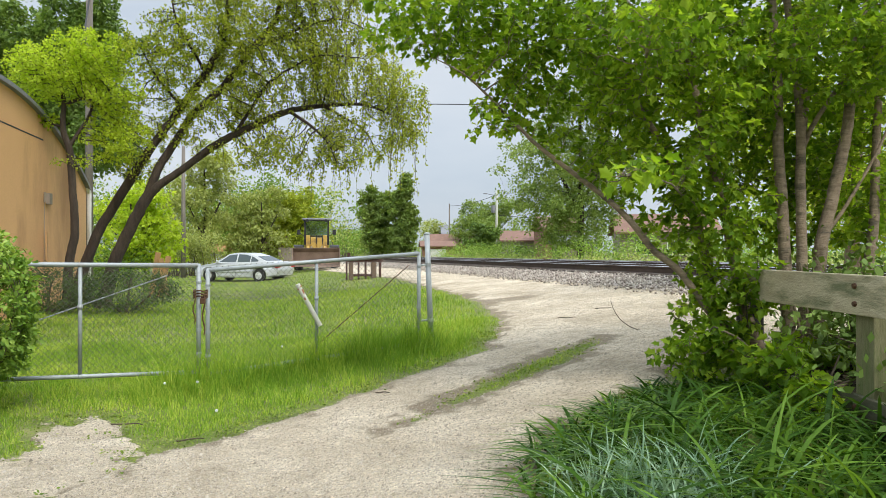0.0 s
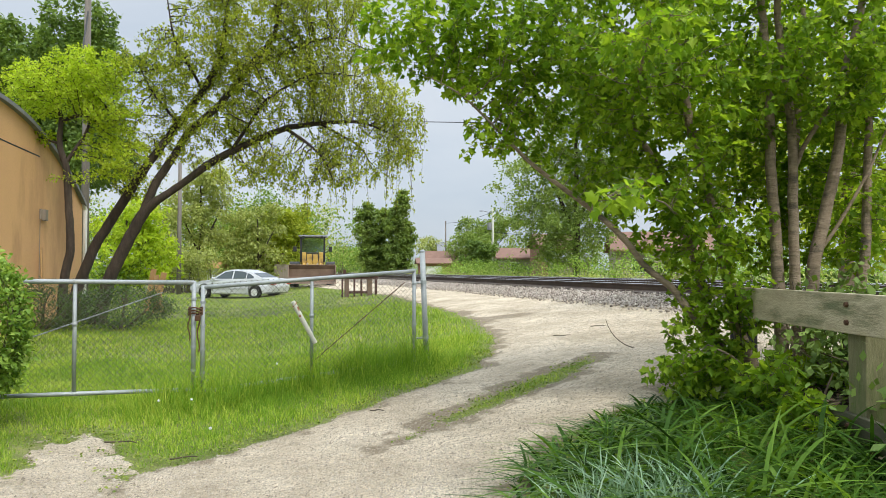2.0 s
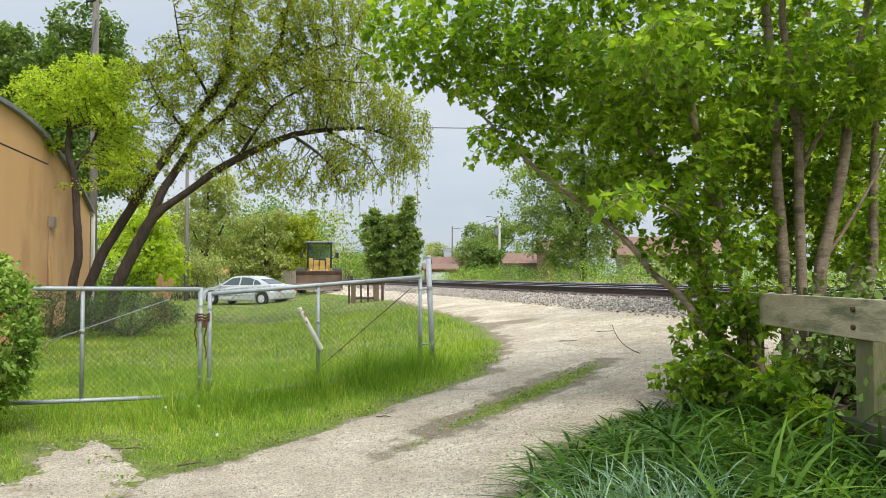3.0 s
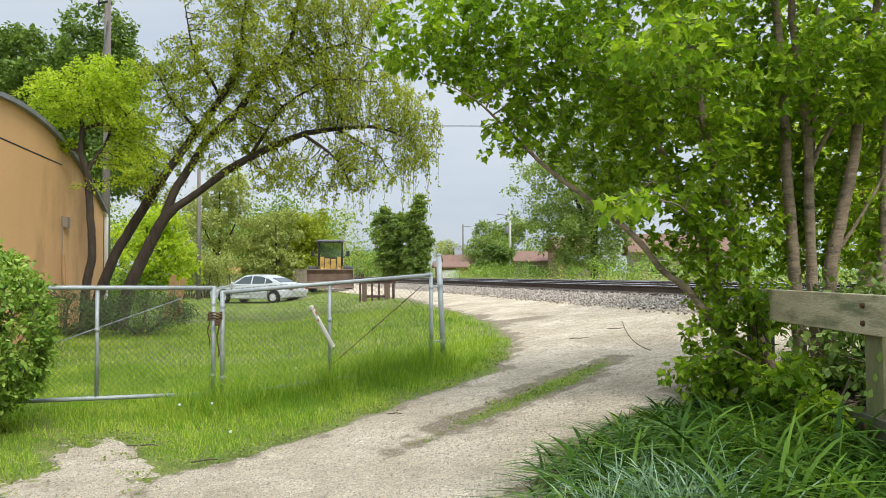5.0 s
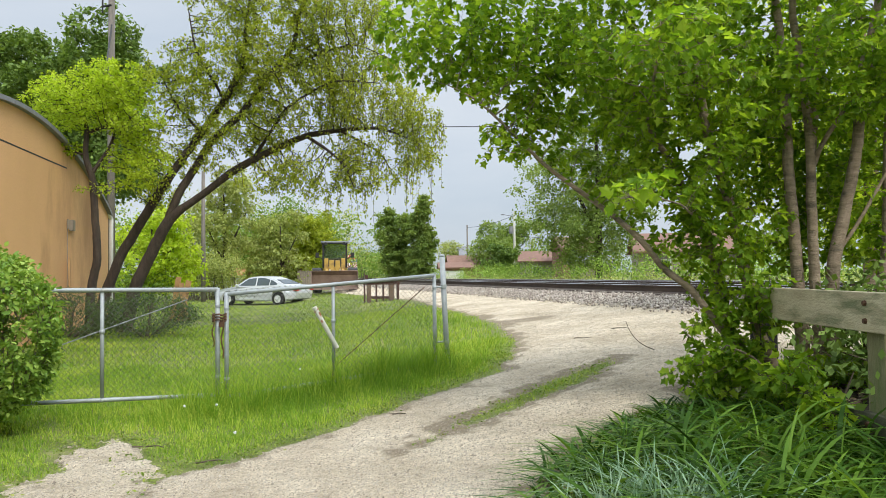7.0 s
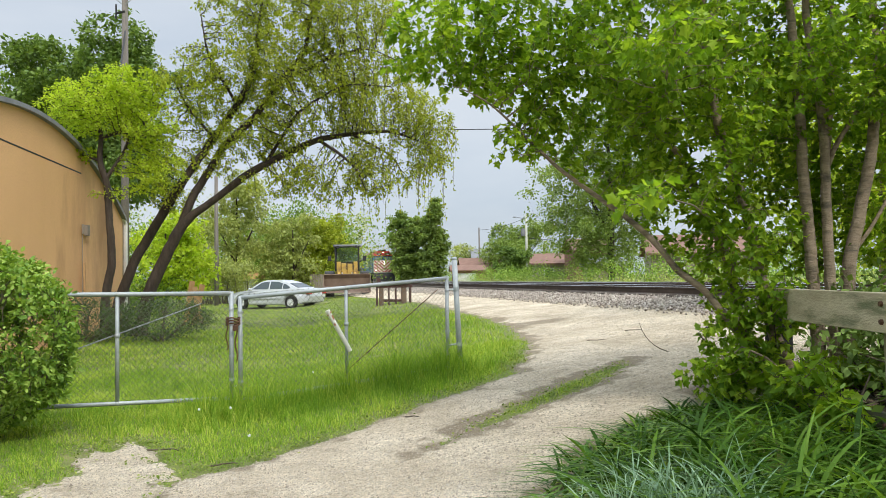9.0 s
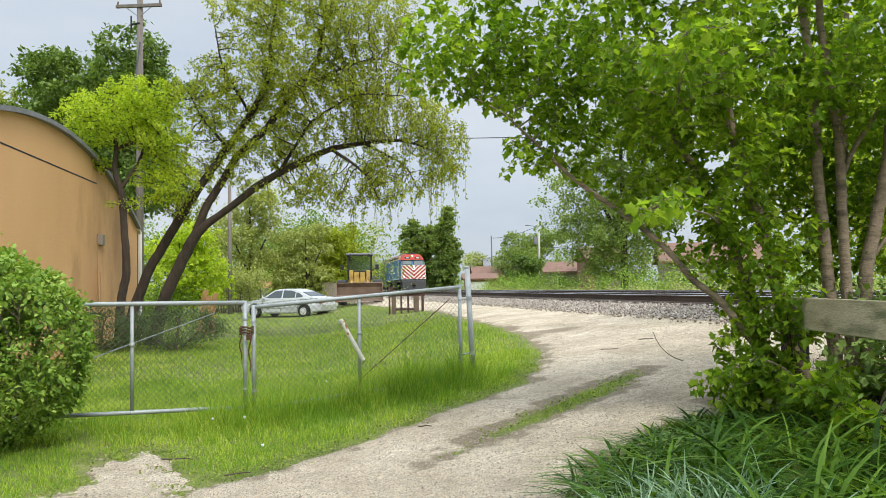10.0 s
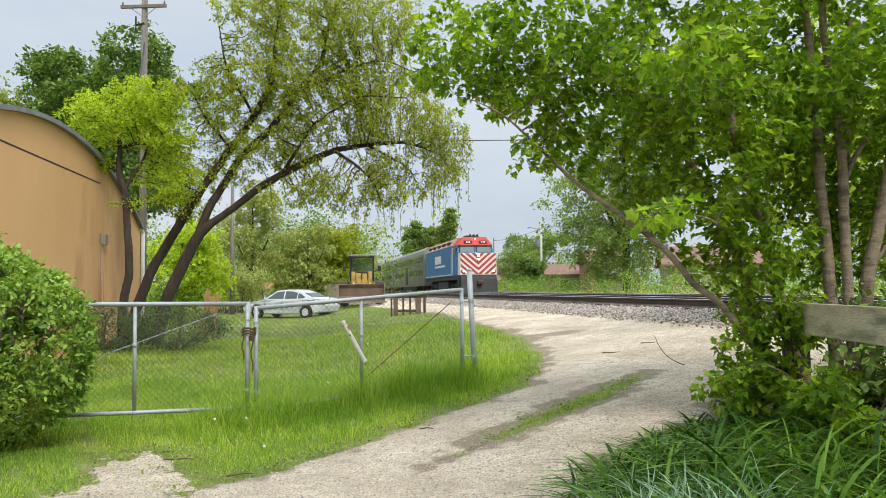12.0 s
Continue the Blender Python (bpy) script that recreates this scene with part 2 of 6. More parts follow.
STEEL = surface("fluted_stainless", (0.21, 0.215, 0.18), (0.30, 0.305, 0.26), 1.0, 0.5, 0.45, 0.05)
LAMP = glow("headlight", (1.0, 0.93, 0.8), 4.0)
ROOFBROWN = surface("brown_shingles", (0.17, 0.095, 0.07), (0.26, 0.15, 0.11), 2, 0.9, bump=0.5, grain=12)
ROOFGREY = surface("grey_roofing", (0.16, 0.165, 0.18), (0.25, 0.255, 0.27), 2, 0.8, bump=0.3, grain=14)
BRICK = surface("brown_brick", (0.22, 0.115, 0.075), (0.33, 0.18, 0.12), 4, 0.9, bump=0.4, grain=12)
SIDING = surface("weathered_siding", (0.22, 0.185, 0.15), (0.33, 0.28, 0.23), 2, 0.9, stretch=(6, 6, 0.5))
WHITE = surface("white_paint", (0.68, 0.69, 0.69), (0.80, 0.80, 0.80), 2, 0.6, bump=0.1)
POLEWOOD = surface("pole_wood", (0.13, 0.115, 0.10), (0.22, 0.195, 0.165), 2, 0.9, bump=0.5, grain=18, stretch=(4, 4, 0.4))
PALEPOLE = surface("pale_pole_wood", (0.42, 0.42, 0.36), (0.54, 0.54, 0.47), 2, 0.9, bump=0.4, grain=18, stretch=(4, 4, 0.4))
STICKRUST = surface("peeling_rust", (0.28, 0.08, 0.035), (0.45, 0.17, 0.08), 20, 0.85)
# Darker timber for the guard fence's lower plank and its far post.
DARKPLANK = surface("dark_plank_timber", (0.045, 0.05, 0.025), (0.10, 0.095, 0.055), 3.0, 0.9, bump=0.6, grain=30, stretch=(3, 0.6, 3))
DARKWOOD = surface("near_black_timber", (0.025, 0.026, 0.026), (0.06, 0.06, 0.055), 4, 0.9, bump=0.5, grain=30)
CABLE = plain("cable", (0.03, 0.03, 0.03), 0.7)
LUMBER = surface("orange_lumber", (0.50, 0.27, 0.11), (0.64, 0.38, 0.18), 3, 0.8, stretch=(4, 4, 0.5))
STICKW = surface("flaking_white_paint", (0.62, 0.60, 0.54), (0.78, 0.76, 0.70), 5, 0.75, bump=0.4, grain=30, stain=(0.36, 0.12, 0.05), stain_scale=3, stain_at=0.62)

# ---- shape helpers ----
THETA = radians(13.9)
SA, CA = math.sin(THETA), math.cos(THETA)
GRADE = 0.004


def across(x, y):
    """Metres from the line through the origin that runs along the railway."""
    return x * CA + y * SA


def along(s, p):
    """The place s metres up the line, p metres across."""
    return (p * CA - s * SA, p * SA + s * CA)


def ground_z(x, y):
    p = across(x, y)
    z = np.interp(p, [-60, -1, 0, 1.0, 6.6, 8.1, 15.3, 17.2, 40], [-0.1, 0.04, 0.06, 0.17, 0.84, 0.98, 0.98, 0.72, 0.6])
    s = np.clip(y * CA - x * SA - 14, 0, 160)  # the railway falls gently away
    return z - GRADE * s * np.clip((p - 3) / 3.6, 0, 1)


def part(name, bm, material, parent=None, label="", smooth=False):
    me = bpy.data.meshes.new(name)
    bm.to_mesh(me)
    bm.free()
    me.materials.append(material)
    if smooth:
        me.shade_smooth()
    ob = new(name, me)
    ob.parent = parent
    if label:
        ob["label"] = label
    return ob


def raw(name, verts, faces, material, parent=None, label="", smooth=False):
    """One mesh object from arrays; all faces have the same number of corners."""
    v, f = np.asarray(verts, dtype=np.float32), np.asarray(faces, dtype=np.int32)
    me = bpy.data.meshes.new(name)
    me.vertices.add(len(v))
    me.vertices.foreach_set("co", v.ravel())
    me.loops.add(f.size)
    me.loops.foreach_set("vertex_index", f.ravel())
    me.polygons.add(len(f))
    me.polygons.foreach_set("loop_start", np.arange(0, f.size, f.shape[1], dtype=np.int32))
    me.update(calc_edges=True)
    me.materials.append(material)
    if smooth:
        me.shade_smooth()
    ob = new(name, me)
    ob.parent = parent
    if label:
        ob["label"] = label
    return ob


def thing(name, m, label, category, group="", kind=""):
    ob = new(name)
    ob.matrix_world = m
    return tagged(ob, label, category, group, kind)


def box(bm, x0, x1, y0, y1, z0, z1, bevel=0.0, m=None):
    g = bmesh.ops.create_cube(bm, size=1, matrix=Matrix.Translation(((x0 + x1) / 2, (y0 + y1) / 2, (z0 + z1) / 2)) @ Matrix.Diagonal((x1 - x0, y1 - y0, z1 - z0, 1)))
    vs = g["verts"]
    if bevel:
        es = list({e for v in vs for e in v.link_edges})
        r = bmesh.ops.bevel(bm, geom=es, offset=bevel, segments=2, affect="EDGES", profile=0.5)
        vs = list({v for f in r["faces"] for v in f.verts} | {v for v in vs if v.is_valid})
    if m is not None:
        bmesh.ops.transform(bm, matrix=m, verts=[v for v in vs if v.is_valid])
    return bm


def boxed(name, dims, material, parent=None, label="", bevel=0.0, m=None):
    bm = bmesh.new()
    box(bm, *dims, bevel=bevel, m=m)
    return part(name, bm, material, parent, label)


def rod(bm, a, b, r, sides=10, r2=None):
    a, b = Vector(a), Vector(b)
    d = b - a
    m = Matrix.Translation((a + b) / 2) @ d.to_track_quat("Z", "Y").to_matrix().to_4x4()
    bmesh.ops.create_cone(bm, cap_ends=True, segments=sides, radius1=r, radius2=r if r2 is None else r2, depth=d.length, matrix=m)
    return bm


def prism(bm, outline, x0, x1, m=None):
    """An outline in (y, z), pulled from x0 to x1."""
    a = [bm.verts.new((x0, y, z)) for y, z in outline]
    b = [bm.verts.new((x1, y, z)) for y, z in outline]
    k = len(outline)
    bm.faces.new(a[::-1]), bm.faces.new(b)
    for i in range(k):
        bm.faces.new((a[i], a[(i + 1) % k], b[(i + 1) % k], b[i]))
    bmesh.ops.recalc_face_normals(bm, faces=bm.faces)
    if m is not None:
        bmesh.ops.transform(bm, matrix=m, verts=bm.verts)
    return bm


class Tubes:
    """Collects tapering tubes into one mesh."""

    def __init__(self, sides=6):
        self.v, self.f, self.n, self.sides = [], [], 0, sides

    def add(self, pts, radii):
        pts = np.asarray(pts, float)
        k = self.sides
        d = np.gradient(pts, axis=0)
        d /= np.linalg.norm(d, axis=1)[:, None] + 1e-9
        ref = np.array([0.31, 0.95, 0.05]) if abs(d[0][2]) > 0.8 else np.array([0, 0, 1.0])
        u = np.cross(d, ref)
        u /= np.linalg.norm(u, axis=1)[:, None] + 1e-9
        w = np.cross(d, u)
        ang = np.linspace(0, 2 * np.pi, k, endpoint=False)
        ring = pts[:, None, :] + np.asarray(radii)[:, None, None] * (np.cos(ang)[None, :, None] * u[:, None, :] + np.sin(ang)[None, :, None] * w[:, None, :])
        self.v.append(ring.reshape(-1, 3))
        m = len(pts)
        i, j = np.meshgrid(np.arange(m - 1), np.arange(k), indexing="ij")
        a, b = i * k + j, i * k + (j + 1) % k
        self.f.append(np.stack([a, b, b + k, a + k], -1).reshape(-1, 4) + self.n)
        self.n += m * k

    def made(self, name, material, parent, label=""):
        return raw(name, np.concatenate(self.v), np.concatenate(self.f), material, parent, label, smooth=True)


def curve(a, b, bend, steps, rng, wobble=0.0):
    """Points from a to b that sag or bow by the vector bend, with a little wander."""
    t = np.linspace(0, 1, steps)[:, None]
    pts = np.asarray(a) * (1 - t) + np.asarray(b) * t + np.asarray(bend) * (4 * t * (1 - t))
    if wobble:
        w = np.cumsum(rng.normal(0, wobble, (steps, 3)), axis=0)
        pts = pts + (w - t * w[-1]) * 1.0
    return pts


def leaf_mesh(c, d, nrm, length, ratio, six=True):
    """Leaves at c that point along d: pointed ovals folded a little along the midrib."""
    d = d / (np.linalg.norm(d, axis=1)[:, None] + 1e-9)
    s = np.cross(d, nrm)
    s /= np.linalg.norm(s, axis=1)[:, None] + 1e-9
    up = np.cross(s, d)
    L, W = length[:, None], (length * ratio)[:, None]
    if six:
        v = [c, c + d * L * 0.28 + s * W * 0.46 + up * W * 0.14, c + d * L * 0.62 + s * W * 0.42 + up * W * 0.08, c + d * L - up * L * 0.10,
             c + d * L * 0.62 - s * W * 0.42 + up * W * 0.08, c + d * L * 0.28 - s * W * 0.46 + up * W * 0.14]
        V = np.stack(v, 1).reshape(-1, 3)
        k = np.arange(len(c))[:, None, None] * 6
        F = (np.array([[0, 3, 2, 1], [0, 5, 4, 3]])[None] + k).reshape(-1, 4)
    else:
        v = [c, c + d * L * 0.45 + s * W * 0.5, c + d * L, c + d * L * 0.45 - s * W * 0.5]
        V = np.stack(v, 1).reshape(-1, 3)
        F = np.arange(len(c))[:, None] * 4 + np.array([[0, 3, 2, 1]])
    return V, F


def unit(rng, k):
    v = rng.normal(size=(k, 3))
    return v / (np.linalg.norm(v, axis=1)[:, None] + 1e-9)


def tree(name, base, stems, crown, leaves, twigs, size, leaf, bark, label, category="tree", seed=1, hang=0.0, spread=0.35, ratio=0.5, six=False, hollow=0.35, flat=0.6,
         crown_label="", limb_r=0.035, pieces=1, group="", far=False):
    """A tree: tapered stems, limbs out to clusters within the crown's ellipsoids, and leaves round twigs at each cluster.
    stems: lists of (x, y, z, radius) from the base up. crown: (x, y, z, rx, ry, rz, share). hang: how far twigs droop."""
    rng = np.random.default_rng(seed)
    base = np.array([base[0], base[1], base[2] if len(base) > 2 else float(ground_z(base[0], base[1])) - 0.05])
    top = thing(name, Matrix.Translation(base), label, category, group)
    anchors = []
    for st in stems:
        st = np.array(st, float)
        k = max(6, len(st) * 9)
        u = np.linspace(0, len(st) - 1, k)
        pts = np.stack([np.interp(u, np.arange(len(st)), st[:, i]) for i in range(4)], 1)
        for _ in range(6):
            pts[1:-1] = (pts[:-2] + 2 * pts[1:-1] + pts[2:]) / 4
        pts[1:-1, :3] += rng.normal(0, 0.006 * st[0, 3] / 0.1, (k - 2, 3))
        tb = Tubes(10)
        r = pts[:, 3].copy()
        if st[0, 2] < 0.3:
            r[0] *= 1.35
        tb.add(pts[:, :3], r)
        tb.made("trunk", bark, top)
        anchors.append(pts[k // 4:])
    anchors = np.concatenate(anchors)
    share = np.array([c[6] for c in crown], float)
    count = np.maximum(1, (share / share.sum() * twigs)).astype(int)
    centres = []
    for (cx, cy, cz, rx, ry, rz, _), k in zip(crown, count):
        r = (hollow + (1 - hollow) * rng.random(k)) ** (1 / 2.0)
        centres.append(np.array([cx, cy, cz]) + unit(rng, k) * r[:, None] * np.array([rx, ry, rz]))
    centres = np.concatenate(centres)
    limbs, fine = Tubes(3 if far else 5), Tubes(3)
    per = max(1, leaves // len(centres))
    LC, LD = [], []
    reach = np.array([np.min(np.linalg.norm(anchors[:, :3] - c, axis=1)) for c in centres])
    for c in centres[np.argsort(reach)]:
        dist = np.linalg.norm(anchors[:, :3] - c, axis=1) + np.maximum(0, anchors[:, 2] - c[2] + 0.2) * 1.5
        a = anchors[int(np.argmin(dist))]
        gap = float(np.linalg.norm(c - a[:3]))
        pts = curve(a[:3], c, (0, 0, 0.10 * gap), 8, rng, 0.010 * gap)
        r0 = max(0.004, min(a[3] * 0.7, limb_r * (0.4 + 0.35 * gap)))
        some = [0, 3, 5, 7] if far else list(range(8))
        limbs.add(pts[some], np.linspace(r0, max(0.003, r0 * 0.15), 8)[some])
        rr = np.linspace(r0, max(0.003, r0 * 0.15), 8)
        anchors = np.concatenate([anchors, np.concatenate([pts[3:7], rr[3:7, None]], 1)])
        nw = 4
        k = max(1, per // nw)
        for q in unit(rng, nw):
            q[2] = q[2] * flat - hang * 0.4
            e = c + q * spread * rng.uniform(0.6, 1.3)
            if not far:
                fine.add(np.stack([c, (c + e) / 2 + np.array([0, 0, 0.03]), e]), [0.006, 0.005, 0.002])
            t = rng.random(k)
            LC.append(c + (e - c) * t[:, None] + rng.normal(0, spread * 0.22, (k, 3)))
            LD.append(q + rng.normal(0, 0.7, (k, 3)) + np.array([0, 0, -hang]))
    tagged(limbs.made("limb", bark, top), kind="stuff")
    if fine.v:
        tagged(fine.made("twig", TWIGM, top), kind="stuff")
    LC, LD = np.concatenate(LC), np.concatenate(LD)
    nrm = np.array([0, 0, 1.0]) + rng.normal(0, 0.55, LC.shape)
    ln = size * rng.uniform(0.6, 1.3, len(LC))
    which = np.arange(len(LC)) * pieces // len(LC)
    made = []
    for i in range(pieces):
        m = which == i
        V, F = leaf_mesh(LC[m], LD[m], nrm[m], ln[m], ratio, six)
        made.append(raw("crown", V, F, leaf, top, crown_label))
    return top, made

# ---- ground: one sheet to the horizon ----
def build_ground():
    xs = np.concatenate([[-2500, -900, -400, -200, -110, -70], np.arange(-50, -9, 1.0), np.arange(-9, 9, 0.3), np.arange(9, 51, 1.0), [70, 110, 200, 400, 900, 2500]])
    ys = np.concatenate([[-2500, -600, -150, -60, -25], np.arange(-12, 2, 0.8), np.arange(2, 20, 0.3), np.arange(20, 70, 0.8), np.arange(70, 160, 5.0), [200, 300, 500, 900, 2500]])
    X, Y = np.meshgrid(xs, ys, indexing="ij")
    Z = ground_z(X, Y) - 0.06 * np.clip((road_mask(X, Y) - 0.45) / 0.3, 0, 1)
    V = np.stack([X, Y, Z], -1).reshape(-1, 3)
    nx, ny = len(xs), len(ys)
    i, j = np.meshgrid(np.arange(nx - 1), np.arange(ny - 1), indexing="ij")
    a = i * ny + j
    F = np.stack([a, a + ny, a + ny + 1, a + 1], -1).reshape(-1, 4)
    g = raw("ground", V, F, SOIL, smooth=True)
    tagged(g, "spring lawn and soil rising gently to the railway", "ground", kind="structure")


def poly_distance(px, py, poly):
    """Signed distance to a polygon, positive inside."""
    poly = np.array(poly, float)
    inside = np.zeros(px.shape, bool)
    best = np.full(px.shape, 1e9)
    for (ax, ay), (bx, by) in zip(poly, np.roll(poly, -1, axis=0)):
        dx, dy = bx - ax, by - ay
        t = np.clip(((px - ax) * dx + (py - ay) * dy) / (dx * dx + dy * dy + 1e-12), 0, 1)
        best = np.minimum(best, np.hypot(px - ax - t * dx, py - ay - t * dy))
        hit = ((ay > py) != (by > py)) & (px < (bx - ax) * (py - ay) / (by - ay + 1e-12) + ax)
        inside ^= hit
    return np.where(inside, best, -best)


def line_distance(px, py, line):
    best = np.full(px.shape, 1e9)
    for (ax, ay), (bx, by) in zip(line[:-1], line[1:]):
        dx, dy = bx - ax, by - ay
        t = np.clip(((px - ax) * dx + (py - ay) * dy) / (dx * dx + dy * dy), 0, 1)
        best = np.minimum(best, np.hypot(px - ax - t * dx, py - ay - t * dy))
    return best


def ripple(x, y, f=1.0, seed=0.0):
    """A cheap uneven field between about -1 and 1."""
    return (np.sin(2.1 * f * x + 1.3 * f * y + seed) + np.sin(3.7 * f * y - 2.9 * f * x + 1.7 * seed + 1) + np.sin(5.9 * f * x + 4.3 * f * y + 2.3 * seed + 2)
            + np.sin(9.1 * f * y + 7.7 * f * x + seed) * 0.7 + np.sin(17.3 * f * x - 13.1 * f * y + seed) * 0.5) / 3.2


ROAD_EDGE = [(-2.9, -8.0), (-2.4, 2.0), (-2.3, 4.9), (-1.99, 5.55), (-1.55, 6.26), (-0.99, 6.89), (-0.37, 7.86), (0.5, 8.88), (0.82, 10.97), (0.71, 14.56), (-0.05, 18.4),
             (-1.64, 26.4), (-4.5, 36), (-9, 50), along(60, 6.7), along(-14, 6.7), (4.4, -8.0), (4.2, -0.5), (3.9, 6.3), (2.9, 7.6), (2.2, 7.0), (1.8, 6.2), (1.0, 5.45), (0.62, 4.8), (0.5, 4.0), (0.4, 2.0), (0.2, -8.0)]
BARE = [(-3.6, 3.0), (-3.3, 4.6), (-3.2, 5.6), (-3.35, 6.5), (-2.9, 6.8), (-2.45, 6.05), (-2.1, 5.5), (-2.2, 3.0)]
MEDIAN = [(-0.45, 5.65), (-0.28, 5.86), (0.38, 6.74), (0.85, 7.39), (1.51, 8.32), (1.75, 8.7)]


def road_mask(x, y):
    """Metres inside the gravel, uneven at its edges; negative on grass."""
    s = poly_distance(x, y, ROAD_EDGE) + 0.10 * ripple(x, y, 1.0) + 0.06 * ripple(x, y, 4.3, 1.0)
    b = poly_distance(x, y, BARE) - 0.12 + 0.24 * ripple(x, y, 2.0, 4.0) + 0.17 * ripple(x, y, 5.3, 2.0)
    s = np.maximum(s, b)
    width = np.interp(y, [5.3, 5.9, 6.6, 7.6, 8.3, 8.7], [-0.3, -0.02, 0.10, 0.17, 0.13, -0.05])
    m = line_distance(x, y, MEDIAN) - width + 0.05 * ripple(x, y, 2.3, 2.0) + 0.05 * ripple(x, y, 5.1, 5.0)
    return np.minimum(s, m)


def build_road():
    def patch(name, xs, ys, label):
        X, Y = np.meshgrid(xs, ys, indexing="ij")
        S = road_mask(X, Y)
        Z = ground_z(X, Y) + np.clip(S * 0.16, -0.06, 0.022) + 0.010 * ripple(X, Y, 0.8, 7.0) * (S > 0.2)
        V = np.stack([X, Y, Z], -1).reshape(-1, 3)
        nx, ny = len(xs), len(ys)
        i, j = np.meshgrid(np.arange(nx - 1), np.arange(ny - 1), indexing="ij")
        a = (i * ny + j)
        keep = (S[:-1, :-1] > -0.3).ravel()
        F = np.stack([a, a + ny, a + ny + 1, a + 1], -1).reshape(-1, 4)[keep]
        ob = raw(name, V, F, GRAVEL, smooth=True)
        ob.data.attributes.new("inside", "FLOAT", "POINT").data.foreach_set("value", (np.clip(S / 0.34 + 0.45 * ripple(X, Y, 2.7, 1.0) + 0.5 * (X < -2.15), 0, 1) - 0.35 * np.exp(-(line_distance(X, Y, [(-1.1, 4.7)] + MEDIAN) / 0.34) ** 2) * (0.6 + 0.7 * ripple(X, Y, 1.9, 3.0)) - 1.15 * np.exp(-((X - 1.15) / 0.8) ** 2 - ((Y - 14.3) / 0.45) ** 2) - 0.5 * np.exp(-((X - 0.9) / 0.9) ** 2 - ((Y - 16.2) / 0.4) ** 2)).ravel().astype(np.float32))
        return tagged(ob, label, "road", kind="structure")
    patch("road", np.arange(-3.8, 7.4, 0.06), np.arange(2.0, 15.0, 0.06), "pale crushed limestone lane with wheel ruts, curving towards the tracks")
    patch("road", np.arange(-5, 12.4, 0.2), np.arange(-8, 2.1, 0.2), "pale crushed limestone lane behind the gate")
    patch("road", np.arange(-18, 4.5, 0.25), np.arange(14.94, 62, 0.25), "pale gravel yard beside the railway")


build_ground()
build_road()


# ---- railway ----
def build_track(p, label):
    t = thing("railway_track", Matrix.Identity(4), label, "railway track", "railway tracks")
    m = Matrix((((-SA), CA, 0, p * CA), (CA, SA, 0, p * SA), (-GRADE, 0, 1, 1.0 + 14 * GRADE), (0, 0, 0, 1)))  # local x runs up the line
    t.matrix_world = m
    for side in (-0.755, 0.755):
        bm = bmesh.new()
        prof = [(side - 0.07, 0.0), (side + 0.07, 0.0), (side + 0.07, 0.012), (side + 0.011, 0.03), (side + 0.011, 0.125), (side + 0.036, 0.14), (side + 0.036, 0.168), (side - 0.036, 0.168), (side - 0.036, 0.14), (side - 0.011, 0.125), (side - 0.011, 0.03), (side - 0.07, 0.012)]
        prism(bm, prof, -14, 320)
        part("rail", bm, RAIL, t)
        bm = bmesh.new()
        prism(bm, [(side - 0.031, 0.166), (side + 0.031, 0.166), (side + 0.026, 0.174), (side - 0.026, 0.174)], -14, 320)
        part("rail_head", bm, RAILTOP, t, "polished running surface")
    bm = bmesh.new()
    box(bm, -0.115, 0.115, -1.3, 1.3, -0.14, 0.02, bevel=0.012)
    first = part("tie", bm, TIE, t)
    rng = np.random.default_rng(int(p * 10))
    for k in range(110):
        o = first if k == 0 else bpy.data.objects.new("tie", first.data)
        if k:
            scene.collection.objects.link(o)
            o.parent = t
        o.matrix_basis = pose(-8 + 0.52 * k, rng.normal(0, 0.02), rng.normal(-0.012, 0.006), 0, 0, rng.normal(0, 0.7))
    return t


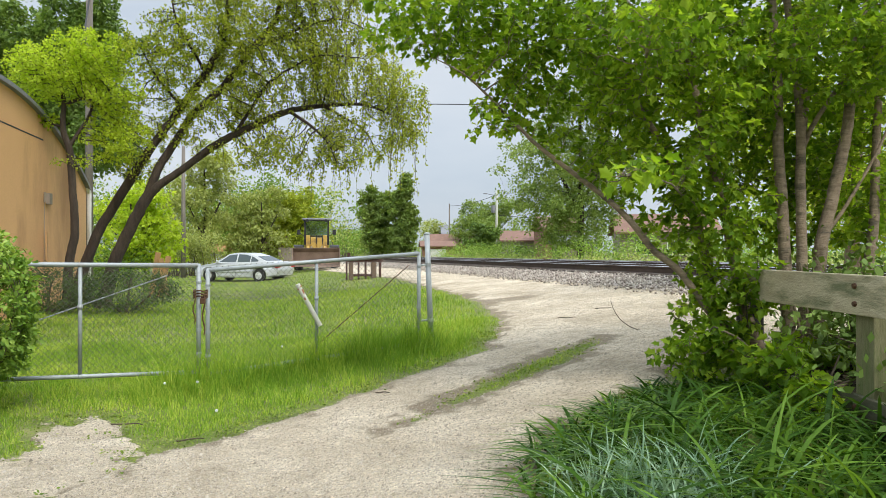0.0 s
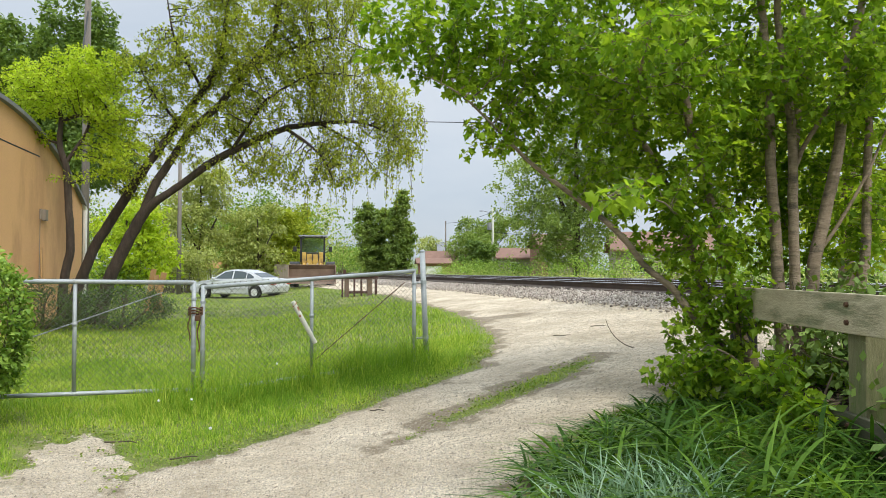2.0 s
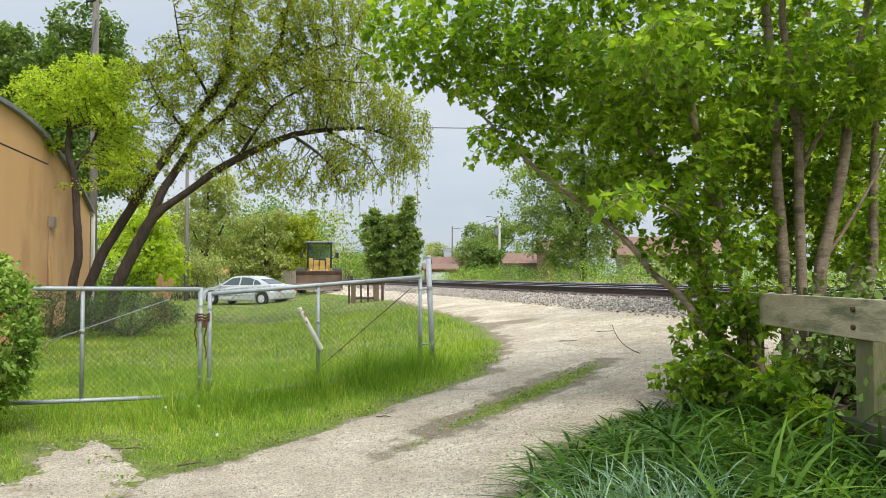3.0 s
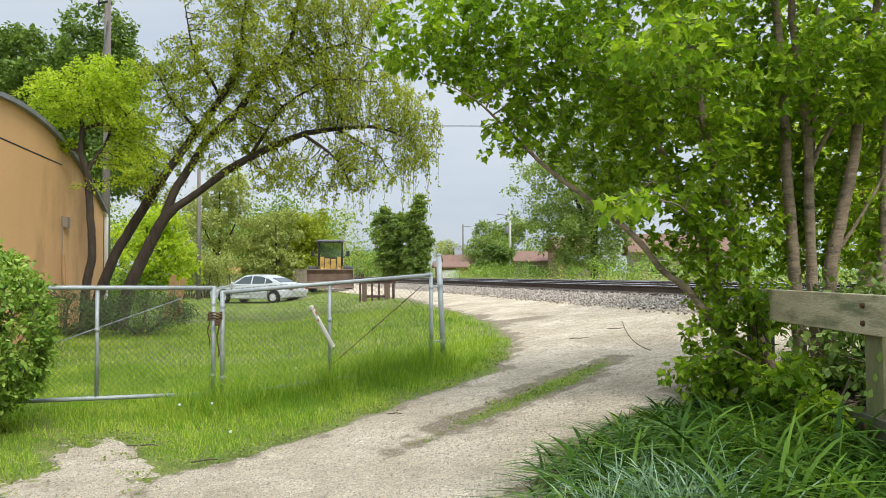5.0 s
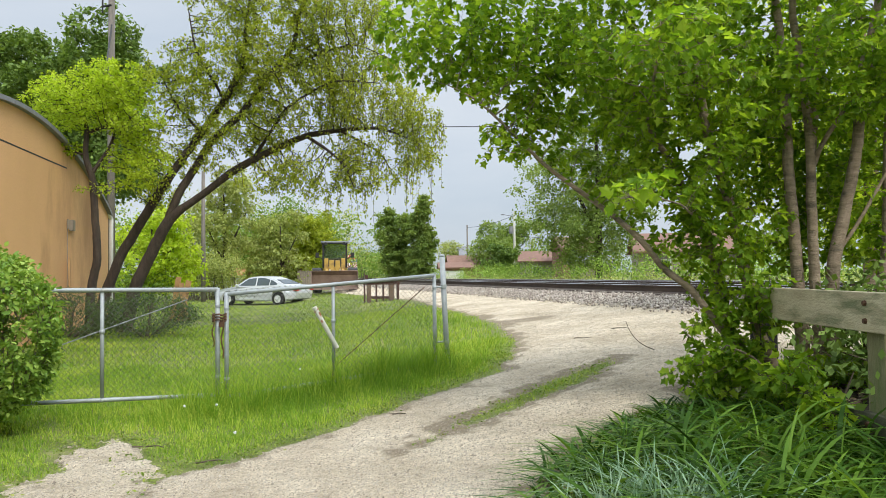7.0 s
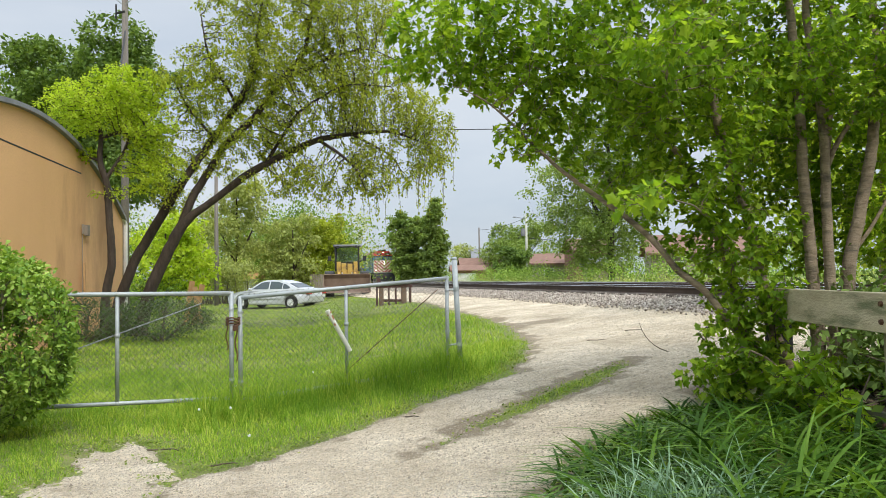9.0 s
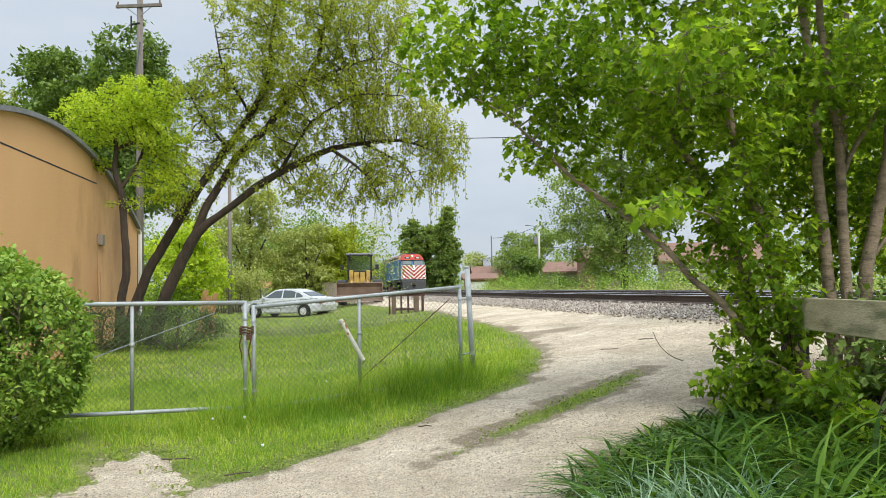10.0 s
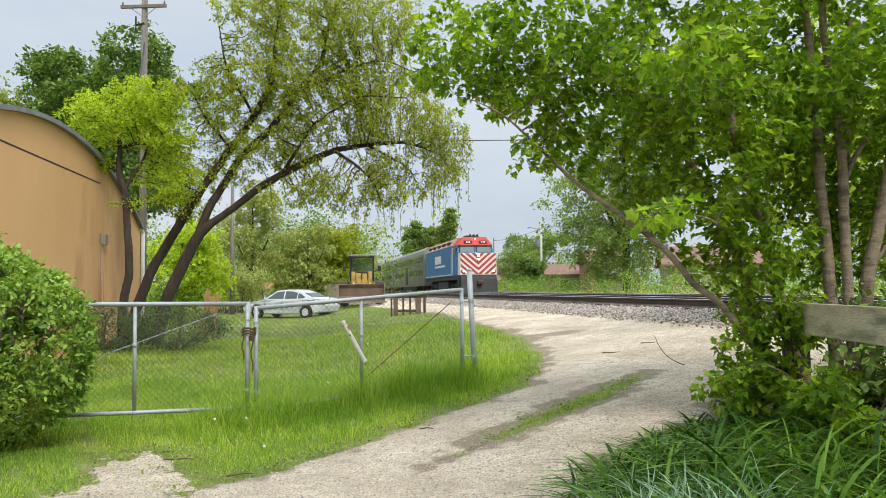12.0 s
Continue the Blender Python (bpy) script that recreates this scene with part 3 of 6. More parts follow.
def build_ballast():
    bm = bmesh.new()
    prof = [(6.35, 0.72), (6.75, 0.885), (8.05, 1.0), (15.2, 1.0), (17.2, 0.76), (17.2, 0.3), (6.35, 0.3)]
    prism(bm, prof, -14, 320, Matrix((((-SA), CA, 0, 0), (CA, SA, 0, 0), (-GRADE, 0, 1, 14 * GRADE), (0, 0, 0, 1))))
    tagged(part("ballast_bed", bm, BALLAST), "raised bed of crushed stone under the tracks", "railway bed", kind="structure")
    rng = np.random.default_rng(5)
    k = 24000
    s = -6 + 62 * rng.random(k) ** 1.5
    p = np.where(rng.random(k) < 0.8, rng.uniform(6.2, 8.25, k), rng.uniform(8.2, 15.2, k))
    edge = p < 6.75
    keep = ~edge | (rng.random(k) < np.clip((p - 6.0) / 0.75, 0, 1))
    s, p = s[keep], p[keep]
    k = len(s)
    x, y = p * CA - s * SA, p * SA + s * CA
    z = np.interp(p, [6.2, 6.75, 8.05, 15.2], [0.83, 0.89, 1.005, 1.005]) + 0.01 - GRADE * (s - 14)
    r = rng.uniform(0.013, 0.030, k) * (1 + 0.008 * s)
    octa = np.array([[1, 0, 0], [0, 1, 0], [-1, 0, 0], [0, -1, 0], [0, 0, 1], [0, 0, -1]], float)
    f8 = np.array([[0, 1, 4], [1, 2, 4], [2, 3, 4], [3, 0, 4], [1, 0, 5], [2, 1, 5], [3, 2, 5], [0, 3, 5]])
    a = rng.random(k) * 6.28
    v = octa[None] * rng.uniform(0.65, 1.35, (k, 6, 1)) * r[:, None, None] * rng.uniform(0.7, 1.3, (k, 1, 3))
    c, sn = np.cos(a)[:, None], np.sin(a)[:, None]
    v = np.stack([v[..., 0] * c - v[..., 1] * sn, v[..., 0] * sn + v[..., 1] * c, v[..., 2]], -1) + np.stack([x, y, z], -1)[:, None]
    F = (f8[None] + np.arange(k)[:, None, None] * 6).reshape(-1, 3)
    tagged(raw("ballast_stones", v.reshape(-1, 3), F, STONE_ISLAND), "loose grey and tan crushed ballast stones", "ballast", kind="stuff")


def island_material(name, stops, rough=0.9):
    m, n, l, p = base_material(name)
    geo, tc = n.new("ShaderNodeNewGeometry"), n.new("ShaderNodeTexCoord")
    col = ramp_node(n, l, geo.outputs["Random Per Island"], stops).outputs[0]
    t = noise_node(n, l, 45, 4, 0.7, tc.outputs["Object"])
    g = ramp_node(n, l, t.outputs["Fac"], [(0.3, (0.75, 0.75, 0.75)), (0.7, (1.15, 1.15, 1.15))]).outputs[0]
    l.new(mix_node(n, l, 0.9, col, g, "MULTIPLY"), p.inputs["Base Color"])
    p.inputs["Roughness"].default_value = rough
    return m


STONE_ISLAND = island_material("ballast_stone_mix", [(0.0, (0.17, 0.135, 0.11)), (0.45, (0.32, 0.275, 0.225)), (0.88, (0.46, 0.405, 0.34)), (1.0, (0.60, 0.55, 0.48))])
PEBBLE_ISLAND = island_material("pebble_mix", [(0.0, (0.20, 0.165, 0.12)), (0.5, (0.38, 0.325, 0.245)), (1.0, (0.46, 0.40, 0.315))])
build_track(9.3, "nearer running line of dark steel rails on timber ties")
build_track(13.5, "farther running line that carries the passenger train")
build_ballast()


def build_pebbles():
    rng = np.random.default_rng(8)
    k = 120000
    y = 3.6 + 12 * rng.random(k) ** 2.0
    x = rng.uniform(-3.6, 4.5, k)
    s = road_mask(x, y)
    keep = s > -0.08
    x, y, s = x[keep], y[keep], s[keep]
    k = len(x)
    r = rng.uniform(0.003, 0.010, k) * (1 + (rng.random(k) < 0.03) * 1.0)
    v = np.array([[1, 0, 0], [-0.5, 0.87, 0], [-0.5, -0.87, 0], [0, 0, 0.8]])[None] * r[:, None, None] * rng.uniform(0.6, 1.4, (k, 4, 3))
    a = rng.random(k) * 6.28
    c, sn = np.cos(a)[:, None], np.sin(a)[:, None]
    z = ground_z(x, y) + np.clip(s * 0.16, -0.06, 0.022) + 0.010 * ripple(x, y, 0.8, 7.0) * (s > 0.2)
    v = np.stack([v[..., 0] * c - v[..., 1] * sn, v[..., 0] * sn + v[..., 1] * c, v[..., 2]], -1) + np.stack([x, y, z], -1)[:, None]
    F = (np.array([[0, 1, 3], [1, 2, 3], [2, 0, 3]])[None] + np.arange(k)[:, None, None] * 4).reshape(-1, 3)
    tagged(raw("gravel_pebbles", v.reshape(-1, 3), F, PEBBLE_ISLAND), "loose pale limestone chips on the lane", "gravel", kind="stuff")


build_pebbles()


# ---- building with a barrel roof ----
def build_hall():
    """Local x runs along the end wall away from the lane, y points into the building."""
    h = thing("building", Matrix.Identity(4), "tan stucco building with a barrel-vaulted grey roof", "building")
    a, b = Vector((-9.0, 13.9, 0)), Vector((-10.75, 23.0, 0))
    d = (b - a).normalized()
    inward = Vector((-d.y, d.x, 0))
    m = Matrix(((d.x, inward.x, 0, a.x), (d.y, inward.y, 0, a.y), (0, 0, 1, 0), (0, 0, 0, 1)))
    h.matrix_world = m
    top = lambda u: 5.14 - 0.0345 * (u - 2.2) ** 2
    us = np.linspace(-4.7, 9.3, 41)
    bm = bmesh.new()
    lo = [(u, top(u)) for u in us]
    outline = [(-4.7, -0.2)] + [(9.3, -0.2)] + [(u, z) for u, z in lo[::-1]]
    va = [bm.verts.new((u, 0, z)) for u, z in outline]
    vb = [bm.verts.new((u, 0.3, z)) for u, z in outline]
    bm.faces.new(va), bm.faces.new(vb[::-1])
    k = len(outline)
    for i in range(k):
        bm.faces.new((va[i], vb[i], vb[(i + 1) % k], va[(i + 1) % k]))
    bmesh.ops.recalc_face_normals(bm, faces=bm.faces)
    part("wall", bm, STUCCO, h, "tan stucco end wall with broad darker patches")
    boxed("wall", (9.0, 9.3, 0.3, 14, -0.2, top(9.3)), STUCCO, h)
    bm = bmesh.new()
    y0, y1, th = -0.12, 14, 0.10
    rings = [[bm.verts.new(q) for q in ((u, y0, top(u)), (u, y0, top(u) + th), (u, y1, top(u) + th), (u, y1, top(u)))] for u in us]
    bm.faces.new(rings[0]), bm.faces.new(rings[-1][::-1])
    for ra, rb in zip(rings[:-1], rings[1:]):
        for q in range(4):
            bm.faces.new((ra[q], rb[q], rb[(q + 1) % 4], ra[(q + 1) % 4]))
    bmesh.ops.recalc_face_normals(bm, faces=bm.faces)
    part("roof", bm, ROOFGREY, h, "grey metal barrel roof edge")
    boxed("rooftop_unit", (3.2, 4.6, 2.0, 3.2, 4.9, 5.45), ROOFGREY, h, "grey rooftop vent", 0.03)
    # control joint, thin dark line across the wall
    boxed("control_joint", (-4.7, 5.3, -0.004, 0.01, 4.29, 4.325), CABLE, h, "dark joint across the wall")
    bm = bmesh.new()
    rod(bm, (9.42, -0.06, 0.1), (9.42, -0.06, 3.3), 0.06, 10)
    rod(bm, (9.42, -0.06, 3.3), (9.2, 0.0, 3.55), 0.06, 10)
    part("downspout", bm, WHITE, h, "white metal downspout")
    boxed("junction_box", (5.5, 5.72, -0.10, 0.0, 2.72, 3.0), SIDING, h, "tan electrical box", 0.01)
    bm = bmesh.new()
    rod(bm, (5.3, -0.04, 2.75), (5.3, -0.04, 3.0), 0.03, 8)
    rod(bm, (5.28, -0.03, 0.4), (5.3, -0.03, 2.75), 0.008, 6)
    part("conduit", bm, SIDING, h)


build_hall()


# ---- chain-link double gate ----
def chain_mesh(L, z0, z1, slope, pitch=0.062):
    """A woven wire mesh in the xz plane from x 0 to L, as slanted zigzag wires."""
    tb = Tubes(3)
    r = 0.0021
    n = int(L / pitch) + 1
    H = z1 - z0
    steps = int(H / (pitch))
    for k in range(-steps, n + steps):
        for sgn in (1, -1):
            a = k * pitch
            t = np.array([0.0, 1.0])
            xs = a + sgn * H * t
            zs = z0 + H * t
            lo, hi = (0.0, L)
            if sgn > 0:
                t0, t1 = max(0, (lo - a) / H), min(1, (hi - a) / H)
            else:
                t0, t1 = max(0, (a - hi) / H), min(1, (a - lo) / H)
            if t1 - t0 < 0.03:
                continue
            q = np.array([[a + sgn * H * t0, 0.004 * sgn, z0 + H * t0], [a + sgn * H * t1, 0.004 * sgn, z0 + H * t1]])
            q[:, 2] += slope * q[:, 0]
            tb.add(q, [r, r])
    return tb


def gate_leaf(name, a, b, za, zb, height, braces, label, diag=None, no_bottom=False):
    """A leaf from a to b; za and zb: the bottom rail's heights at its two ends."""
    d = Vector((b[0] - a[0], b[1] - a[1], 0))
    L = d.length
    t = thing(name, Matrix.Translation((a[0], a[1], 0)) @ pose(0, 0, 0, 0, 0, math.degrees(math.atan2(d.y, d.x))), label, "gate", "chain-link gate leaves")
    sl = (zb - za) / L
    bm = bmesh.new()
    rod(bm, (0, 0, za + height), (L, 0, zb + height), 0.024, 12)
    part("top_rail", bm, GALV, t, smooth=True)
    bm = bmesh.new()
    rod(bm, (0, 0, za), (L, 0, zb), 0.022, 12)
    part("bottom_rail", bm, GALV, t, smooth=True)
    for u in (0, L):
        bm = bmesh.new()
        rod(bm, (u, 0, za + sl * u - 0.02), (u, 0, za + sl * u + height + 0.02), 0.024, 12)
        part("stile", bm, GALV, t, smooth=True)
    for u in braces:
        bm = bmesh.new()
        rod(bm, (u, 0, za + sl * u), (u, 0, za + sl * u + height), 0.02, 12)
        for zz in (0.0, height * 0.62, height):
            rod(bm, (u, 0, za + sl * u + zz - 0.02), (u, 0, za + sl * u + zz + 0.02), 0.026, 10)
        part("brace", bm, GALV, t, smooth=True)
    if diag:
        bm = bmesh.new()
        (u0, h0), (u1, h1) = diag
        rod(bm, (u0, 0.014, za + sl * u0 + h0), (u1, 0.014, za + sl * u1 + h1), 0.006, 6)
        part("truss_rod", bm, RUST if not no_bottom else GALV, t)
    chain_mesh(L, za - 0.01, za + height + 0.035, sl).made("wire_mesh", WIRE, t, "galvanised chain-link mesh")
    for u in (0, L):
        for hh in (0.2, 0.45, 0.7, 0.95):
            bm = bmesh.new()
            rod(bm, (u, 0, za + sl * u + hh - 0.012), (u, 0, za + sl * u + hh + 0.012), 0.03, 10)
            part("tension_band", bm, GALV, t)
    return t


gate_leaf("gate", (-4.95, 7.25), (-2.585, 8.09), 0.265, 0.235, 1.125, [1.37], "grey galvanised chain-link gate leaf, closed", diag=((0.2, 0.28), (2.2, 1.02)), no_bottom=True)
gate_leaf("gate", (-2.51, 8.16), (-0.30, 9.48), 0.20, 0.375, 1.11, [1.23], "sagging galvanised chain-link gate leaf racked uphill", diag=((1.2, 0.12), (2.45, 0.98)))


def gate_post(x, y, h, r, label, lean=0):
    t = thing("gate_post", pose(x, y, float(ground_z(x, y)) - 0.1, 0, lean, 0), label, "post", "gate posts")
    bm = bmesh.new()
    rod(bm, (0, 0, 0), (0, 0, h + 0.1), r, 16)
    part("pole", bm, GALV, t, smooth=True)
    bm = bmesh.new()
    bmesh.ops.create_uvsphere(bm, u_segments=12, v_segments=8, radius=r * 1.12, matrix=pose(0, 0, h + 0.1) @ Matrix.Diagonal((1, 1, 0.7, 1)))
    part("cap", bm, GALV, t, smooth=True)
    for hh in (0.35, h * 0.73):
        bm = bmesh.new()
        rod(bm, (0, 0, hh + 0.08), (0, 0, hh + 0.125), r * 1.18, 14)
        rod(bm, (0, 0, hh + 0.10), (-0.13, -0.05, hh + 0.10), 0.012, 8)
        part("hinge", bm, GALV, t)
    return t


gate_post(-0.14, 9.53, 1.42, 0.034, "tall galvanised steel hinge post at the lane", lean=-2.3)
gate_post(-4.98, 7.2, 1.38, 0.036, "galvanised hinge post inside the hedge")


def build_latch():
    t = thing("chain", Matrix.Translation((-2.57, 8.10, 1.05)), "rusty chain and padlock tying the gate leaves together", "chain")
    rng = np.random.default_rng(3)
    tb = Tubes(5)
    for turn in range(3):
        a = np.linspace(0, 6.28, 15)
        tb.add(np.stack([0.075 * np.cos(a), 0.05 * np.sin(a), 0.03 * turn - 0.02 + 0.012 * np.sin(3 * a)], 1), np.full(15, 0.008))
    hang = np.stack([0.05 + 0.012 * np.sin(np.linspace(0, 9, 14)), np.full(14, -0.05), np.linspace(0, -0.42, 14)], 1)
    tb.add(hang, np.full(14, 0.008))
    hang = np.stack([-0.05 + 0.012 * np.sin(np.linspace(0, 9, 14)), np.full(14, -0.05), np.linspace(0.02, -0.3, 14)], 1)
    tb.add(hang, np.full(14, 0.007))
    tb.made("chain_links", RUST, t)
    boxed("padlock", (0.02, 0.075, -0.085, -0.055, -0.09, -0.03), RUST, t, "weathered padlock", 0.006)


build_latch()


def build_stick():
    a, b = Vector((-1.645, 8.64, 1.138)), Vector((-1.41, 8.78, 0.66))
    t = thing("leaning_post", Matrix.Translation(b), "flaking white-painted post with rust marks, caught slanting in the gate mesh", "post")
    bm = bmesh.new()
    rod(bm, (0, 0, 0), a - b, 0.027, 12)
    part("shaft", bm, STICKW, t)
    d = a - b
    for u0, u1 in ((0.66, 0.70), (0.76, 0.84), (0.90, 0.925)):
        bm = bmesh.new()
        rod(bm, d * u0, d * u1, 0.0276, 12)
        for v in bm.verts:
            v.co += Vector((0, 0, 0.02 * math.sin(40 * v.co.x + 25 * v.co.y)))
        part("rust_patch", bm, STICKRUST, t, "peeling red-brown rust")


build_stick()


# ---- timber guard fence ----
def build_guard_fence():
    t = thing("guard_fence", Matrix.Translation((2.4, 4.4, 0)), "weathered timber guard fence with two plank rails on mossy posts", "fence")
    for z0, z1, y0, y1 in ((1.135, 1.37, -3.2, 2.0), (0.43, 0.67, -3.2, 1.95)):
        bm = bmesh.new()
        box(bm, 0.0, 0.042, y0, y1, z0, z1, bevel=0.006)
        part("plank", bm, TIMBER if z0 > 1 else DARKPLANK, t, "" if z0 > 1 else "darker lower plank")
    for y in (0.0, 1.85, -1.9):
        boxed("fence_post", (0.044, 0.20, y - 0.06, y + 0.13, 0.2, 1.34), MOSSY if y < 1 else DARKWOOD, t, "green mossy square post" if y < 1 else "near-black square post", 0.008)
        for z in (1.305, 1.20, 0.60, 0.50):
            bm = bmesh.new()
            rod(bm, (-0.016, y + 0.05, z), (0.0, y + 0.05, z), 0.014, 8, 0.018)
            part("bolt", bm, RUST, t, "rusty carriage bolt")


build_guard_fence()


# ---- trees ----
def clump_field(p, f, seed):
    """An uneven field in space, about -1 to 1, that leaves gaps between sprays."""
    x, y, z = p[:, 0] * f, p[:, 1] * f, p[:, 2] * f
    return (np.sin(2.3 * x + 1.1 * y + 0.7 * z + seed) + np.sin(-1.3 * x + 2.1 * y + 2.9 * z + 2.1 * seed) + np.sin(1.9 * z - 2.7 * x + 0.8 * y + 0.6 * seed)
            + 0.7 * np.sin(4.7 * x + 3.9 * z - 3.1 * y + seed)) / 2.4


def smooth_stem(st, step):
    """A stem's points at even steps, its corners rounded off."""
    st = np.array(st, float)
    d = np.concatenate([[0], np.cumsum(np.linalg.norm(np.diff(st[:, :3], axis=0), axis=1))])
    u = np.linspace(0, d[-1], max(6, int(d[-1] / step) + 1))
    pts = np.stack([np.interp(u, d, st[:, i]) for i in range(4)], 1)
    for _ in range(3):
        pts[1:-1] = (pts[:-2] + 2 * pts[1:-1] + pts[2:]) / 4
    return pts


def colonise(nodes, parents, points, step, kill, pull, turns, rng):
    """Branches that grow step by step from the nodes towards the points, forking on the way."""
    pos, par = [np.array(n) for n in nodes], list(parents)
    near = np.full(len(points), -1)
    dist = np.full(len(points), 1e9)
    alive = np.ones(len(points), bool)
    fresh, taken = range(len(pos)), set()
    for _ in range(turns):
        P = np.array([pos[i] for i in fresh])
        for a in range(0, len(P), 256):
            D = np.linalg.norm(points[:, None] - P[None, a:a + 256], axis=2)
            m = D.argmin(axis=1)
            dm = D[np.arange(len(points)), m]
            better = dm < dist
            dist[better] = dm[better]
            near[better] = np.array(list(fresh))[a + m[better]]
        alive &= dist > kill
        if not alive.any():
            break
        first, pulls = len(pos), collections.defaultdict(list)
        for q in np.nonzero(alive)[0]:
            pulls[int(near[q])].append(q)
        for i, qs in pulls.items():
            d = points[qs] - pos[i]
            d = (d / np.linalg.norm(d, axis=1)[:, None]).mean(axis=0) + np.array(pull) + rng.normal(0, 0.22, 3)
            d /= np.linalg.norm(d) + 1e-9
            key = (i, *np.round(d * 2).astype(int))
            if key in taken:
                alive[qs[0]] = False
                continue
            taken.add(key)
            pos.append(pos[i] + d * step), par.append(i)
        fresh = range(first, len(pos))
        if not len(fresh):
            break
    return np.array(pos), np.array(par)


LOBES = np.array([(0.0, 0.0), (0.02, 0.22), (0.08, 0.56), (0.36, 0.38), (0.62, 0.66), (0.68, 0.30), (1.0, 0.0), (0.68, -0.30), (0.62, -0.66), (0.36, -0.38), (0.08, -0.56), (0.02, -0.22)])


def lobed_leaves(c, d, nrm, length, curl):
    """Five-lobed leaves at c that point along d, cupped along the midrib and drooping at the tip."""
    d = d / (np.linalg.norm(d, axis=1)[:, None] + 1e-9)
    s = np.cross(d, nrm)
    s /= np.linalg.norm(s, axis=1)[:, None] + 1e-9
    up = np.cross(s, d)
    a, b = LOBES[:, 0][None, :, None], LOBES[:, 1][None, :, None]
    L = length[:, None, None]
    rise = (np.abs(b) * 0.35 - a * a * 0.3) * curl[:, None, None]
    V = c[:, None] + L * (d[:, None] * a + s[:, None] * b * 0.68 + up[:, None] * rise)
    tri = np.array([[0, 2, 1], [0, 3, 2], [0, 4, 3], [0, 5, 4], [0, 6, 5], [0, 7, 6], [0, 8, 7], [0, 9, 8], [0, 10, 9], [0, 11, 10]])
    F = (tri[None] + np.arange(len(c))[:, None, None] * 12).reshape(-1, 3)
    return V.reshape(-1, 3), F


def grown_tree(name, base, stems, crown, points, step, kill, leaf, bark, label, seed, size, per_node, lobed=False, pull=(0, 0, 0.1), gaps=(0.5, -0.3), weep=None,
               thin=0.012, tip=0.0035, pieces=1, ratio=0.5, droop=0.5, turns=60, category="tree"):
    """A tree whose branches grow out of given stems into the crown's ellipsoids (x, y, z, rx, ry, rz, share), with leaves along the thin wood.
    gaps: the scale and level of the holes; weep: (longest, share) of hanging shoots, longer to the tree's +x side."""
    rng = np.random.default_rng(seed)
    base = np.array([base[0], base[1], float(ground_z(base[0], base[1])) - 0.05])
    top = thing(name, Matrix.Translation(base), label, category)
    nodes, parents, rad = [], [], []
    for st in stems:
        pts = smooth_stem(st, step)
        r = pts[:, 3].copy()
        if st[0][2] < 0.3:
            r[:2] *= (1.35, 1.12)
        tb = Tubes(10)
        wander = pts[:, :3].copy()
        wander[1:-1] += rng.normal(0, 0.05, (len(pts) - 2, 3)) * r[1:-1, None]
        tb.add(wander, r)
        tb.made("trunk", bark, top)
        for i, p in enumerate(pts):
            if p[2] > 0.25:
                parents.append(-1), nodes.append(p[:3]), rad.append(p[3])
    own = len(nodes)
    share = np.array([c[6] for c in crown], float)
    A = []
    for (cx, cy, cz, rx, ry, rz, _), k in zip(crown, (share / share.sum() * points * 2.2).astype(int)):
        A.append(np.array([cx, cy, cz]) + unit(rng, k) * (rng.random(k) ** 0.42)[:, None] * np.array([rx, ry, rz]))
    A = np.concatenate(A)
    A = A[clump_field(A, 1 / gaps[0], seed) > gaps[1]]
    A = A[rng.permutation(len(A))[:points]]
    pos, par = colonise(nodes, parents, A, step, kill, pull, turns, rng)
    n = len(pos)
    r = np.zeros(n)
    kids = collections.defaultdict(list)
    for i in range(own, n):
        kids[par[i]].append(i)
    for i in range(n - 1, own - 1, -1):
        r[i] = tip if not kids[i] else sum(r[q] ** 2.4 for q in kids[i]) ** (1 / 2.4)
    r[:own] = rad
    for i in range(own, n):
        r[i] = min(r[i], r[par[i]] * 0.85)
    limbs = Tubes(5)
    begun = [(i, q) for i in range(own) for q in kids[i]]
    while begun:
        i, q = begun.pop()
        chain = [i, q]
        while kids[q]:
            main = max(kids[q], key=lambda w: r[w])
            begun += [(q, w) for w in kids[q] if w != main]
            q = main
            chain.append(q)
        rr = r[chain].copy()
        rr[0] = min(rr[0], rr[1] * 1.25)
        rr[-1] *= 0.5
        limbs.add(pos[chain], rr)
    tagged(limbs.made("limb", bark, top), kind="stuff")
    C, D = [], []
    twigs = Tubes(3)
    for i in range(own, n):
        if r[i] > thin:
            continue
        way = pos[i] - pos[par[i]]
        way /= np.linalg.norm(way) + 1e-9
        if weep and rng.random() < weep[1]:
            far = np.clip((pos[i][0] - 3.6) / 3.2, 0.15, 1)
            ln = weep[0] * far * rng.uniform(0.25, 1.0)
            e = pos[i] + way * ln * 0.18 + rng.normal(0, 0.07, 3) * ln - np.array([0, 0, ln])
            mid = pos[i] * 0.6 + e * 0.4 + way * ln * 0.10
            twigs.add(np.stack([pos[i], mid, e]), [0.006, 0.005, 0.003])
            k = max(2, int(per_node * (0.7 + ln * 1.3)))
            t = rng.random(k)[:, None]
            C.append(pos[i] * (1 - t) ** 2 + 2 * mid * t * (1 - t) + e * t * t + rng.normal(0, 0.035, (k, 3)))
            D.append(np.array([0, 0, -1.0]) + rng.normal(0, 0.6, (k, 3)))
            continue
        k = per_node
        t = rng.random((k, 1))
        q = np.cross(way, unit(rng, k)) * size * (0.6 if lobed else 1.0) * rng.uniform(0.2, 1.4, (k, 1))
        at = pos[par[i]] * (1 - t) + pos[i] * t
